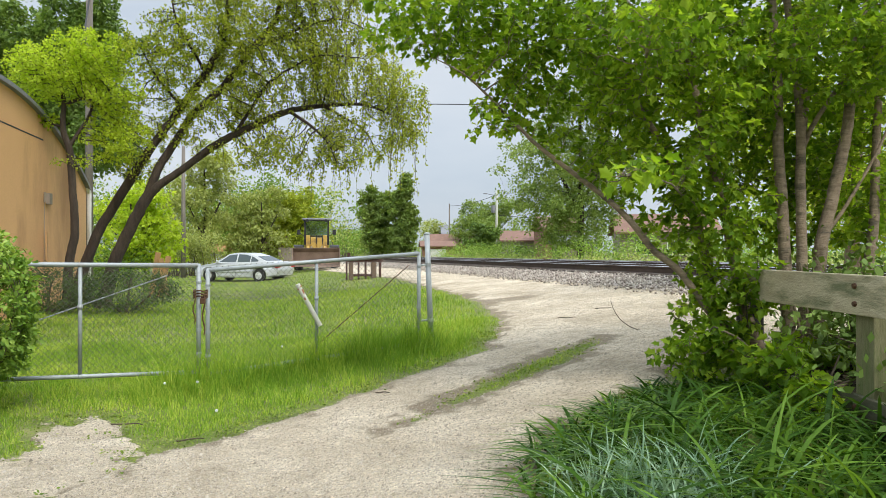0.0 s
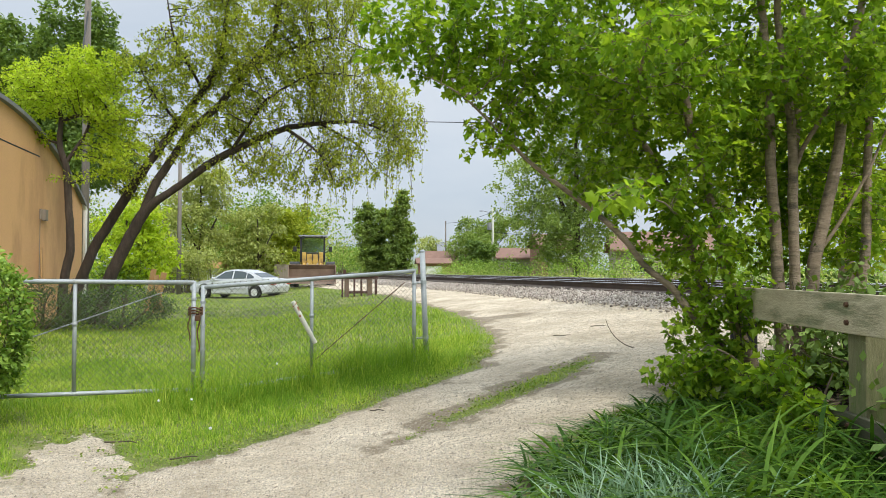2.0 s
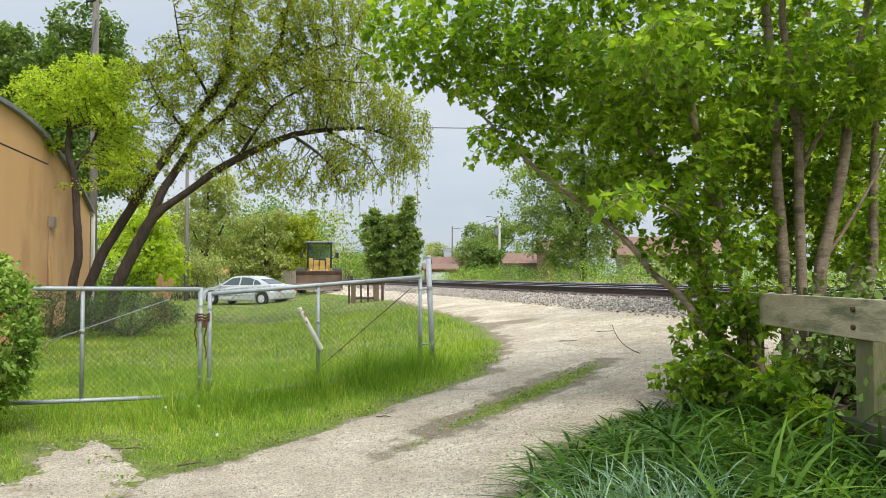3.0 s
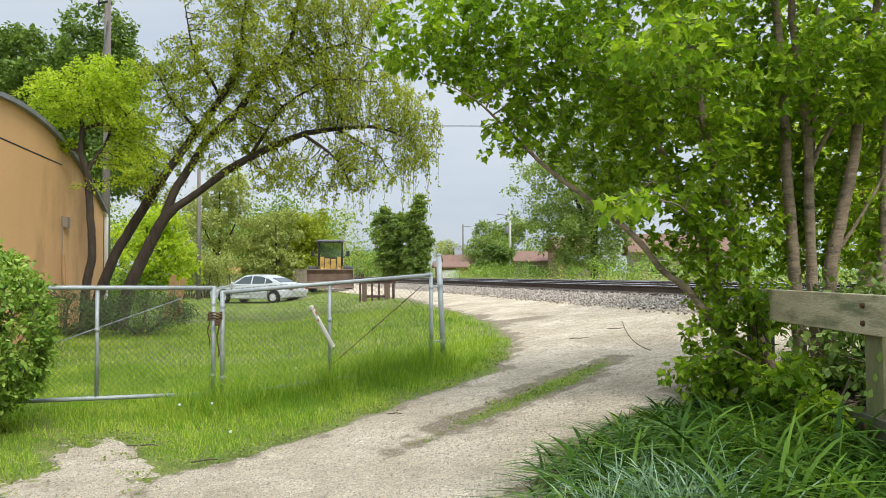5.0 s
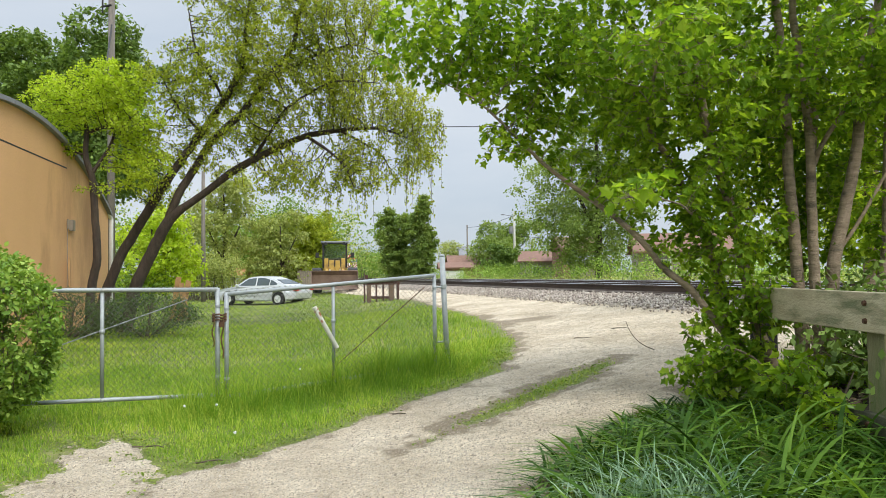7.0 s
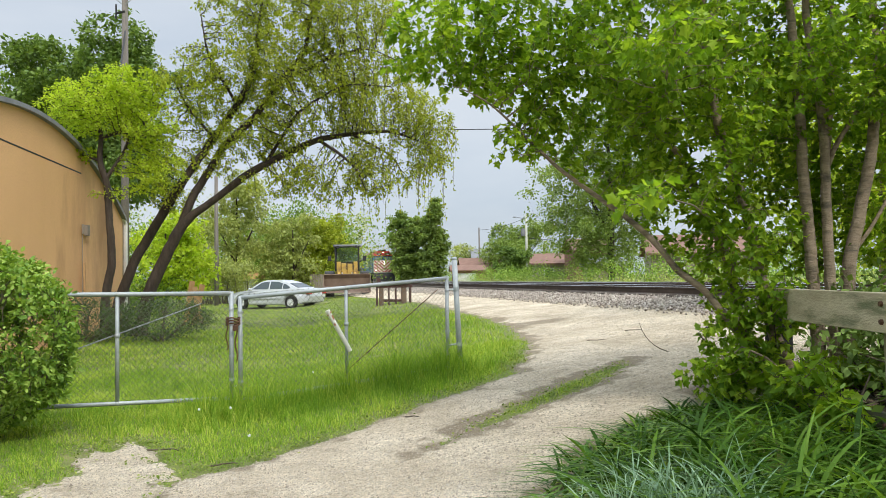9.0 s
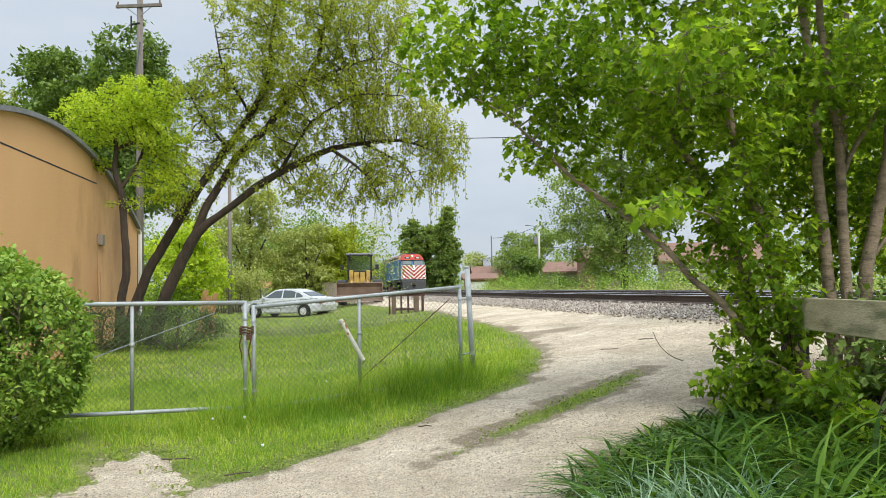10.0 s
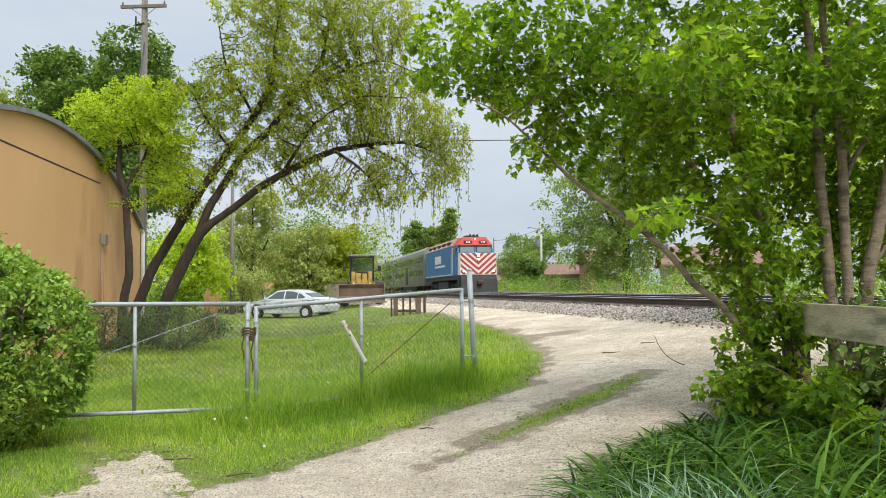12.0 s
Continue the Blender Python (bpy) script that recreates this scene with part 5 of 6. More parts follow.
thicket("woodland_edge", [(-62, 95), (-36, 100), (-24, 104), (-16, 112)], 7.0, 6.0, 11.0, 22000, 0.36, LEAF_PALE, "pale half-leafed woodland far behind", 95, 0.35)
thicket("shrub_belt", [(-17.0, 47), (-15.6, 47.5), (-14.4, 48)], 1.2, 1.2, 3.4, 9000, 0.14, LEAF_PALE, "pale budding shrubs behind the car", 96, 0.3)
thicket("shrub_belt", [(-20, 30), (-16.5, 31), (-13, 33)], 1.6, 0.8, 2.4, 9000, 0.12, LEAF_MID, "green shrubs beyond the lawn", 97)
thicket("woodland_edge", [along(130, -3), along(170, -2), along(230, 2)], 6.0, 5.0, 12.0, 26000, 0.42, LEAF_MID, "trees beside the line far off", 98)
thicket("woodland_edge", [along(-30, 30), along(-5, 30), along(14, 31)], 6.0, 4.0, 10.0, 26000, 0.26, LEAF_LIME, "bright spring trees across the railway", 99, 0.1)
thicket("woodland_edge", [along(140, 22), along(190, 24), along(280, 30)], 6.0, 4.0, 8.0, 24000, 0.36, LEAF_MID, "trees along the far side of the line in the distance", 101)
thicket("undergrowth", [(2.95, 3.4), (3.2, 4.6), (3.3, 5.6), (3.1, 6.6)], 0.45, 0.30, 0.95, 7000, 0.07, LEAF_DARK, "dark leafy undergrowth behind the guard fence", 102)
thicket("woodland_edge", [along(30, 45), along(90, 50), along(180, 60), along(300, 60)], 10.0, 3.0, 8.0, 16000, 0.4, LEAF_MID, "far trees behind the houses", 100)


# ---- grass ----
def blades(name, x, y, z, h, w, lean, material, label, rng, category="grass", segs=2):
    k = len(x)
    a = rng.random(k) * 6.283
    dx, dy = np.cos(a), np.sin(a)
    b = rng.random(k) * 6.283
    lx, ly = np.cos(b) * lean, np.sin(b) * lean
    rows = []
    for q in range(segs):
        t = q / segs
        ww = w * (1 - 0.35 * t) * 0.5
        cx, cy, cz = x + lx * t * t, y + ly * t * t, z + h * t * (1 - 0.45 * t * np.minimum(1.5, lean / (h + 1e-6)))
        rows += [np.stack([cx - dx * ww, cy - dy * ww, cz], -1), np.stack([cx + dx * ww, cy + dy * ww, cz], -1)]
    rows.append(np.stack([x + lx, y + ly, z + h * (1 - 0.45 * np.minimum(1.5, lean / (h + 1e-6)))], -1))
    V = np.stack(rows, 1)
    n = 2 * segs + 1
    tri = []
    for q in range(segs - 1):
        i = 2 * q
        tri += [[i, i + 1, i + 3], [i, i + 3, i + 2]]
    i = 2 * (segs - 1)
    tri.append([i, i + 1, i + 2])
    F = (np.array(tri)[None] + np.arange(k)[:, None, None] * n).reshape(-1, 3)
    return tagged(raw(name, V.reshape(-1, 3), F, material), label, category, kind="stuff")


def build_lawn():
    rng = np.random.default_rng(77)
    spans = [(3.2, 7.0, -5.5, 1.2, 95000, 0.058, 0.0055), (7.0, 12.0, -8.0, 2.0, 110000, 0.10, 0.007), (12.0, 22.0, -11.0, 1.0, 48000, 0.11, 0.011), (22.0, 46.0, -22.0, -1.0, 46000, 0.06, 0.024)]
    X, Y, H, W = [], [], [], []
    for y0, y1, x0, x1, k, h, w in spans:
        y = rng.uniform(y0, y1, k)
        x = rng.uniform(x0, x1, k)
        s = road_mask(x, y)
        edge = np.clip(-s / 0.35, 0, 1)
        keep = (s < 0.16 * rng.random(k) ** 3) & (across(x, y) < 6.3) & ~((np.abs(x + 10.04) < 2.6) & (np.abs(y - 38.6) < 1.5)) & (rng.random(k) < 0.35 + 0.65 * edge)
        x, y, edge = x[keep], y[keep], edge[keep]
        hh = h * rng.uniform(0.5, 1.4, len(x)) * (0.35 + 0.65 * edge)
        tall = np.exp(-(line_distance(x, y, [(-2.7, 7.9), (-2.3, 8.1), (-0.3, 9.35)]) / 0.4) ** 2)
        hh = hh * (1 + 3.4 * tall) * (1 + 0.40 * ripple(x, y, 1.1, 3.0) + 0.35 * ripple(x, y, 4.0, 6.0)).clip(0.25, 3)
        X.append(x), Y.append(y), H.append(hh), W.append(np.full(len(x), w))
    x, y, h, w = map(np.concatenate, (X, Y, H, W))
    blades("lawn_grass", x, y, ground_z(x, y) - 0.01, h, w, h * rng.uniform(0.15, 0.9, len(x)), GRASS, "fresh green mown lawn, longer along the gate", rng)


def build_weeds():
    rng = np.random.default_rng(78)
    k = 2300
    y = rng.uniform(2.3, 6.0, k)
    edge = np.interp(y, [2.0, 4.0, 4.8, 5.5, 6.2], [0.25, 0.40, 0.52, 0.95, 1.7])
    x = edge + (2.5 - edge) * rng.random(k)
    h = rng.uniform(0.28, 0.62, k) * np.clip(0.45 + (x - edge) * 1.2, 0.4, 1.0) * np.interp(y, [2.3, 4.4, 5.2, 6.0], [1.0, 1.0, 0.6, 0.5]) * np.interp(x, [1.8, 2.4], [1.0, 0.72])
    blades("broad_bladed_grass", x, y, ground_z(x, y) - 0.02, h, rng.uniform(0.015, 0.036, k), h * np.minimum(1.7, rng.uniform(0.5, 2.2, k)), WEED, "lush arching broad-bladed grass beside the lane", rng, segs=6)
    k = 480
    x, y = rng.normal(0.95, 0.19, k), rng.normal(3.6, 0.2, k)
    h = rng.uniform(0.25, 0.48, k)
    blades("blue_grass_clump", x, y, ground_z(x, y) - 0.02, h, rng.uniform(0.008, 0.015, k), h * rng.uniform(0.2, 1.2, k), BLUE, "clump of blue-green narrow-leaved grass", rng, segs=5)


def build_leaf_litter():
    rng = np.random.default_rng(79)
    xs, ys = np.arange(2.42, 4.35, 0.07), np.arange(2.2, 7.2, 0.07)
    X, Y = np.meshgrid(xs, ys, indexing="ij")
    edge = np.minimum.reduce([X - 2.42, 4.28 - X, Y - 2.2, 7.13 - Y])
    Z = ground_z(X, Y) + np.clip(edge * 0.3, -0.05, 0.09) - 0.02 + 0.02 * ripple(X, Y, 3.0)
    nx, ny = len(xs), len(ys)
    i, j = np.meshgrid(np.arange(nx - 1), np.arange(ny - 1), indexing="ij")
    a = i * ny + j
    F = np.stack([a, a + ny, a + ny + 1, a + 1], -1).reshape(-1, 4)
    tagged(raw("leaf_litter", np.stack([X, Y, Z], -1).reshape(-1, 3), F, HUMUS), "dark brown humus and leaf litter behind the fence", "leaf litter", kind="stuff")
    k = 1600
    c = np.stack([rng.uniform(2.3, 4.2, k), rng.uniform(2.5, 7.0, k), np.zeros(k)], -1)
    c[:, 2] = ground_z(c[:, 0], c[:, 1]) + 0.09
    V, F = leaf_mesh(c, unit(rng, k) * np.array([1, 1, 0.25]), np.array([0, 0, 1.0]) + rng.normal(0, 0.3, (k, 3)), rng.uniform(0.05, 0.09, k), 0.6, True)
    tagged(raw("dead_leaves", V, F, DEADLEAF), "dry brown fallen leaves", "leaf litter", kind="stuff")


HUMUS = surface("humus", (0.025, 0.018, 0.012), (0.06, 0.045, 0.03), 3, 0.95, bump=0.9, grain=30, depth=0.03)
DEADLEAF = island_material("dead_leaf_mix", [(0.0, (0.05, 0.03, 0.02)), (0.6, (0.12, 0.08, 0.05)), (1.0, (0.24, 0.18, 0.12))])
def build_clover():
    """Low broad-leaved weeds along the gravel's edges."""
    rng = np.random.default_rng(81)
    k = 130000
    x, y = rng.uniform(-4.2, 2.2, k), rng.uniform(3.6, 11.0, k)
    s = road_mask(x, y)
    p = np.exp(-((s + 0.12) / 0.16) ** 2) * np.clip(0.55 + 0.6 * ripple(x, y, 2.2, 9.0), 0, 1)
    keep = (rng.random(k) < p) & (s < 0.22)
    c = np.stack([x[keep], y[keep], np.zeros(keep.sum())], -1)
    k = len(c)
    c[:, 2] = ground_z(c[:, 0], c[:, 1]) + 0.008 + 0.035 * rng.random(k)
    d = unit(rng, k) * np.array([1, 1, 0.35])
    V, F = leaf_mesh(c, d, np.array([0, 0, 1.0]) + rng.normal(0, 0.35, (k, 3)), rng.uniform(0.012, 0.034, k), 0.7, False)
    tagged(raw("clover", V, F, CLOVER), "low yellow-green weeds creeping over the gravel's edge", "weeds", kind="stuff")


CLOVER = leaf_material("clover_leaf", (0.08, 0.13, 0.02), (0.17, 0.25, 0.035), (0.34, 0.38, 0.08), 0.6, 0.3, 2.5)
build_clover()
build_lawn()
build_weeds()
build_leaf_litter()


# ---- parked car ----
def wheel_parts(t, name, x, y, r, w, hub, parent_label=""):
    """A wheel turning about the y axis, as tyre with rim."""
    bm = bmesh.new()
    rod(bm, (x, y - w / 2, r), (x, y + w / 2, r), r, 24)
    bmesh.ops.bevel(bm, geom=[e for e in bm.edges if len(e.link_faces) == 2 and any(len(f.verts) > 4 for f in e.link_faces)], offset=r * 0.08, segments=2, affect="EDGES")
    wh = part(name, bm, BLACK, t, smooth=False)
    bm = bmesh.new()
    s = -1 if y < 0 else 1
    rod(bm, (x, y + s * w * 0.36, r), (x, y + s * w * 0.54, r), r * 0.62, 20, r * 0.56)
    for k in range(5):
        a = k * 2 * math.pi / 5 + 0.3
        rod(bm, (x, y + s * w * 0.55, r), (x + math.cos(a) * r * 0.55, y + s * w * 0.56, r + math.sin(a) * r * 0.55), r * 0.09, 6)
    part("rim", bm, hub, wh, "bright alloy rim")
    return wh


def build_car():
    x, y = -10.04, 38.6
    t = thing("car", pose(x, y, float(ground_z(x, y)) - 0.02, 0, 0, -20), "silver four-door sedan parked beyond the lawn", "car")

    def arch(cx, r, a0, a1, n=9):
        return [(cx + r * math.cos(a), 0.33 + r * math.sin(a)) for a in np.linspace(a0, a1, n)]
    lower = [(-2.42, 0.30), (-2.46, 0.55), (-2.36, 0.70), (-1.9, 0.84), (-1.25, 0.93), (-0.4, 0.95), (0.8, 0.98), (1.6, 1.02), (2.2, 1.02), (2.38, 0.95), (2.44, 0.62), (2.36, 0.34)]
    arches = [(1.86, 0.24)] + arch(1.45, 0.38, 0, math.pi)[0:] + [(1.05, 0.22), (-1.05, 0.22)] + arch(-1.47, 0.38, 0, math.pi) + [(-1.9, 0.24)]
    outline = lower + arches
    bm = bmesh.new()
    prism(bm, outline, -0.89, 0.89)
    for v in bm.verts:
        if v.co.z > 0.75:
            v.co.x *= 1 - 0.12 * (v.co.z - 0.75) / 0.27
        if abs(v.co.y) > 2.2:
            v.co.x *= 0.86
    bmesh.ops.transform(bm, matrix=pose(0, 0, 0, 0, 0, 90) @ Matrix.Diagonal((1, -1, 1, 1)), verts=bm.verts)
    bmesh.ops.recalc_face_normals(bm, faces=bm.faces)
    long = [e for e in bm.edges if len(e.link_faces) == 2 and e.calc_face_angle(0) > 1.0 and any(len(f.verts) > 6 for f in e.link_faces)]
    bmesh.ops.bevel(bm, geom=long, offset=0.05, segments=3, affect="EDGES")
    body = part("body", bm, SILVER, t)

    def shell(name, prof, half0, half1, z0, z1, mat, label=""):
        bm = bmesh.new()
        a = [bm.verts.new((px, -(half0 + (half1 - half0) * (pz - z0) / (z1 - z0)), pz)) for px, pz in prof]
        b = [bm.verts.new((px, (half0 + (half1 - half0) * (pz - z0) / (z1 - z0)), pz)) for px, pz in prof]
        n = len(prof)
        bm.faces.new(a), bm.faces.new(b[::-1])
        for i in range(n):
            bm.faces.new((a[i], b[i], b[(i + 1) % n], a[(i + 1) % n]))
        bmesh.ops.recalc_face_normals(bm, faces=bm.faces)
        return part(name, bm, mat, t, label)
    shell("cabin", [(-1.22, 0.92), (-0.95, 1.06), (-0.44, 1.37), (-0.15, 1.435), (0.25, 1.455), (0.62, 1.43), (1.15, 1.29), (1.80, 1.02), (1.80, 0.92)], 0.80, 0.58, 0.92, 1.46, SILVER)
    side = lambda z: 0.80 - 0.22 * (z - 0.92) / 0.54

    def pane(name, pts, thick, label=""):
        """A pane from corners (x, y, z), thickened outwards."""
        bm = bmesh.new()
        va = [bm.verts.new(Vector(q) - Vector(thick)) for q in pts]
        vb = [bm.verts.new(Vector(q) + Vector(thick)) for q in pts]
        bm.faces.new(va), bm.faces.new(vb[::-1])
        for k in range(len(pts)):
            bm.faces.new((va[k], vb[k], vb[(k + 1) % len(pts)], va[(k + 1) % len(pts)]))
        bmesh.ops.recalc_face_normals(bm, faces=bm.faces)
        part(name, bm, CARGLASS, t, label)
    pane("windshield", [(-1.06, -0.70, 1.0), (-1.06, 0.70, 1.0), (-0.50, 0.56, 1.335), (-0.50, -0.56, 1.335)], (-0.012, 0, 0.02), "dark windshield")
    pane("rear_window", [(1.70, -0.66, 1.06), (1.70, 0.66, 1.06), (1.20, 0.56, 1.27), (1.20, -0.56, 1.27)], (0.010, 0, 0.02), "dark rear window")
    for s in (-1, 1):
        for outline_xz in ([(-0.92, 0.99), (-0.40, 1.325), (0.06, 1.375), (0.06, 0.99)], [(0.14, 0.99), (0.14, 1.378), (0.58, 1.355), (0.86, 1.285), (0.86, 1.0)], [(0.91, 1.0), (0.91, 1.27), (1.06, 1.23), (1.34, 1.08), (1.30, 1.02)]):
            pane("side_window", [(px, s * side(pz), pz) for px, pz in outline_xz], (0, s * 0.008, 0.002), "tinted side glass")
        for xd in (-0.98, 0.10, 1.12):
            boxed("door_seam", (xd - 0.008, xd + 0.008, s * 0.885 - 0.008, s * 0.885 + 0.008, 0.36, 0.80), BLACK, t)
        boxed("taillight", (2.28, 2.45, s * 0.66 - 0.16, s * 0.66 + 0.16, 0.72, 0.93), REDLENS, t, "red taillight", 0.03)
        boxed("headlight", (-2.44, -2.24, s * 0.62 - 0.18, s * 0.62 + 0.18, 0.60, 0.72), SKYGLASS, t, "clear headlight", 0.03)
        boxed("door_mirror", (-0.95, -0.80, s * 0.95 - 0.10, s * 0.95 + 0.06, 0.93, 1.06), SILVER, t, "", 0.03)
        for xd in (-0.05, 0.95):
            boxed("door_handle", (xd - 0.1, xd + 0.08, s * 0.885 - 0.012, s * 0.885 + 0.012, 0.83, 0.855), CHROME, t)
        boxed("side_moulding", (-1.0, 1.0, s * 0.893 - 0.012, s * 0.893 + 0.012, 0.50, 0.56), SILVER, t)
        for xw in (-1.47, 1.45):
            wheel_parts(t, "wheel", xw, s * 0.82, 0.33, 0.2, RIMPAINT)
    return t


build_car()


# ---- wheel loader ----
def build_loader():
    x, y = -7.45, 45.0
    t = thing("wheel_loader", pose(x, y, float(ground_z(x, y)), 0, 0, 9), "yellow wheel loader with a wide worn steel bucket", "wheel loader")
    bm = bmesh.new()
    box(bm, -0.62, 0.62, 0.4, 4.2, 0.75, 1.55, bevel=0.06)
    box(bm, -0.75, 0.75, 2.4, 4.6, 1.3, 2.1, bevel=0.12)
    part("chassis", bm, YELLOW, t)
    for s in (-1, 1):
        for yy in (1.0, 3.6):
            bm = bmesh.new()
            rod(bm, (s * 0.85, yy, 0.68), (s * 1.30, yy, 0.68), 0.68, 24)
            for k in range(20):
                a = k * math.pi / 10
                box(bm, s * 1.07 - 0.2, s * 1.07 + 0.2, -0.03, 0.03, 0.66, 0.72, m=pose(0, yy, 0.68, math.degrees(a), 0, 0))
            wh = part("wheel", bm, BLACK, t)
            bm = bmesh.new()
            rod(bm, (s * 1.29, yy, 0.68), (s * 1.32, yy, 0.68), 0.36, 16)
            part("rim", bm, YELLOW, wh)
            bm = bmesh.new()
            prism(bm, [(yy - 0.75, 1.34), (yy + 0.75, 1.34), (yy + 0.7, 1.42), (yy, 1.50), (yy - 0.7, 1.42)], s * 0.82 - 0.02 * s, s * 1.34)
            part("fender", bm, LOCO_BLACK, t, "dark fender over the wheel")
        bm = bmesh.new()
        prism(bm, [(0.6, 1.6), (-0.9, 0.75), (-0.9, 0.55), (-0.7, 0.5), (0.75, 1.35)], s * 0.42, s * 0.54)
        part("lift_arm", bm, YELLOW, t)
        bm = bmesh.new()
        rod(bm, (s * 0.3, 0.8, 1.5), (s * 0.3, -0.6, 1.15), 0.06, 8)
        part("hydraulic_ram", bm, CHROME, t)
        bm = bmesh.new()
        rod(bm, (s * 0.72, 1.1, 2.0), (s * 1.05, 0.95, 2.25), 0.02, 6)
        box(bm, s * 1.05 - 0.1, s * 1.05 + 0.1, 0.9, 0.98, 2.1, 2.4, bevel=0.01)
        part("mirror", bm, BLACK, t)
        bm = bmesh.new()
        rod(bm, (s * 0.55, 1.0, 2.95), (s * 0.55, 0.88, 2.95), 0.09, 10)
        part("work_light", bm, BLACK, t)
    bm = bmesh.new()
    for cx in (-0.7, 0.7):
        for cy in (1.1, 2.4):
            box(bm, cx - 0.05, cx + 0.05, cy - 0.05, cy + 0.05, 1.5, 3.0)
    box(bm, -0.75, 0.75, 1.05, 2.45, 1.5, 1.95, bevel=0.02)
    part("cab_frame", bm, BLACK, t)
    boxed("cab_roof", (-0.85, 0.85, 0.95, 2.55, 2.98, 3.10), ROOFGREY, t, "grey cab roof", 0.05)
    boxed("windscreen", (-0.64, 0.64, 1.07, 1.09, 1.97, 2.96), CABGLASS, t)
    for s in (-1, 1):
        boxed("side_window", (s * 0.70 - 0.01, s * 0.70 + 0.01, 1.17, 2.33, 1.97, 2.96), CABGLASS, t)
    bm = bmesh.new()
    for x0, x1, z1 in ((-0.62, -0.38, 2.05), (-0.34, -0.04, 1.95), (0.02, 0.32, 1.92), (0.38, 0.62, 2.05)):
        box(bm, x0, x1, 0.30, 0.44, 0.9, z1, bevel=0.03)
    box(bm, -0.6, 0.6, 0.32, 0.4, 0.9, 1.35, bevel=0.02)
    part("front_grille", bm, YELLOW, t)
    bm = bmesh.new()
    prism(bm, [(-1.75, 0.22), (-1.70, 0.27), (-1.15, 0.36), (-0.92, 0.62), (-0.95, 1.05), (-1.12, 1.28), (-1.07, 1.31), (-0.86, 1.08), (-0.82, 0.60), (-1.05, 0.26)], -1.33, 1.33)
    bk = part("bucket", bm, BUCKET, t, "worn brown steel bucket")
    for s in (-1, 1):
        bm = bmesh.new()
        prism(bm, [(-1.75, 0.22), (-1.10, 1.30), (-0.84, 1.08), (-0.80, 0.6), (-1.05, 0.26)], s * 1.33 - 0.02, s * 1.33 + 0.02)
        part("cheek_plate", bm, BUCKET, bk)
    return t


build_loader()


# ---- steel rack ----
def build_rack():
    x, y = -2.95, 28.5
    z = float(ground_z(x, y))
    t = thing("steel_rack", pose(x, y, z, 0, 0, 8), "dark rust-red steel rack standing on the gravel", "rack")
    for yy in (-0.3, 0.3):
        boxed("beam", (-0.68, 0.68, yy - 0.05, yy + 0.05, 0.62, 0.74), REDWOOD, t, "", 0.01)
        boxed("sill", (-0.45, 0.45, yy - 0.04, yy + 0.04, 0.10, 0.18), REDWOOD, t, "", 0.01)
        for xx, w in ((-0.64, 0.03), (-0.48, 0.08), (-0.2, 0.025), (0.06, 0.025), (0.36, 0.09), (0.6, 0.03)):
            boxed("upright", (xx - w, xx + w, yy - 0.05, yy + 0.05, -0.03, 0.62), REDWOOD if w < 0.05 else BUCKET, t, "", 0.008)
    for xx in (-0.6, 0, 0.6):
        boxed("cross_member", (xx - 0.04, xx + 0.04, -0.25, 0.25, 0.63, 0.72), REDWOOD, t)
    boxed("plank", (-0.95, 0.55, -0.42, -0.28, 0.745, 0.80), BUCKET, t, "brown plank on top", 0.01)
    boxed("stub", (-0.62, -0.5, -0.1, 0.1, 0.74, 0.98), REDWOOD, t)


build_rack()


# ---- poles and cables ----
def pole(x, y, h, r, mat, label, arm=None, can=False, top=None):
    z = float(ground_z(x, y)) - 0.3
    t = thing("utility_pole", pose(x, y, z), label, "utility pole", "utility poles")
    bm = bmesh.new()
    rod(bm, (0, 0, 0), (0, 0, h + 0.3), r, 14, r * 0.7)
    part("pole", bm, mat, t, smooth=True)
    if arm:
        boxed("crossarm", (-arm / 2, arm / 2, -0.16, -0.05, h - 0.25, h - 0.12), mat, t, "grey timber crossarm", 0.01)
        for s in (-1, 1):
            bm = bmesh.new()
            rod(bm, (s * arm * 0.3, -0.1, h - 0.2), (0, -0.08, h - 0.65), 0.02, 6)
            part("arm_brace", bm, GALV, t)
            bm = bmesh.new()
            rod(bm, (s * arm * 0.46, -0.1, h - 0.12), (s * arm * 0.46, -0.1, h + 0.02), 0.045, 8, 0.03)
            part("insulator", bm, BUCKET, t)
        bm = bmesh.new()
        rod(bm, (-0.3, -0.1, h - 0.95), (0.05, -0.1, h - 0.9), 0.05, 8)
        rod(bm, (-0.32, -0.1, h - 1.2), (-0.32, -0.1, h - 0.6), 0.035, 8)
        part("fuse_cutout", bm, BLACK, t)
    if can:
        bm = bmesh.new()
        rod(bm, (-0.45, 0, h - 2.7), (-0.45, 0, h - 1.7), 0.28, 14)
        part("transformer", bm, ROOFGREY, t, "grey transformer can")
        bm = bmesh.new()
        rod(bm, (0, 0, h - 0.4), (-1.4, 0, h - 0.1), 0.04, 6)
        box(bm, -1.8, -1.3, -0.12, 0.12, h - 0.18, h - 0.06, bevel=0.03)
        part("lamp_arm", bm, ROOFGREY, t)
    return t


pole(-13.9, 30.0, 13.6, 0.17, POLEWOOD, "tall weathered timber utility pole with a crossarm behind the building", arm=1.9)
pole(7.3, 104.0, 9.6, 0.2, PALEPOLE, "pale timber utility pole with transformer across the tracks", can=True)
pole(1.1, 130.0, 9.6, 0.16, POLEWOOD, "slim utility pole far down the line")
pole(-14.95, 44.0, 7.6, 0.14, POLEWOOD, "weathered pole among the far shrubs")
pole(-3.4, 165.0, 8.0, 0.16, PALEPOLE, "pale pole far down the line")


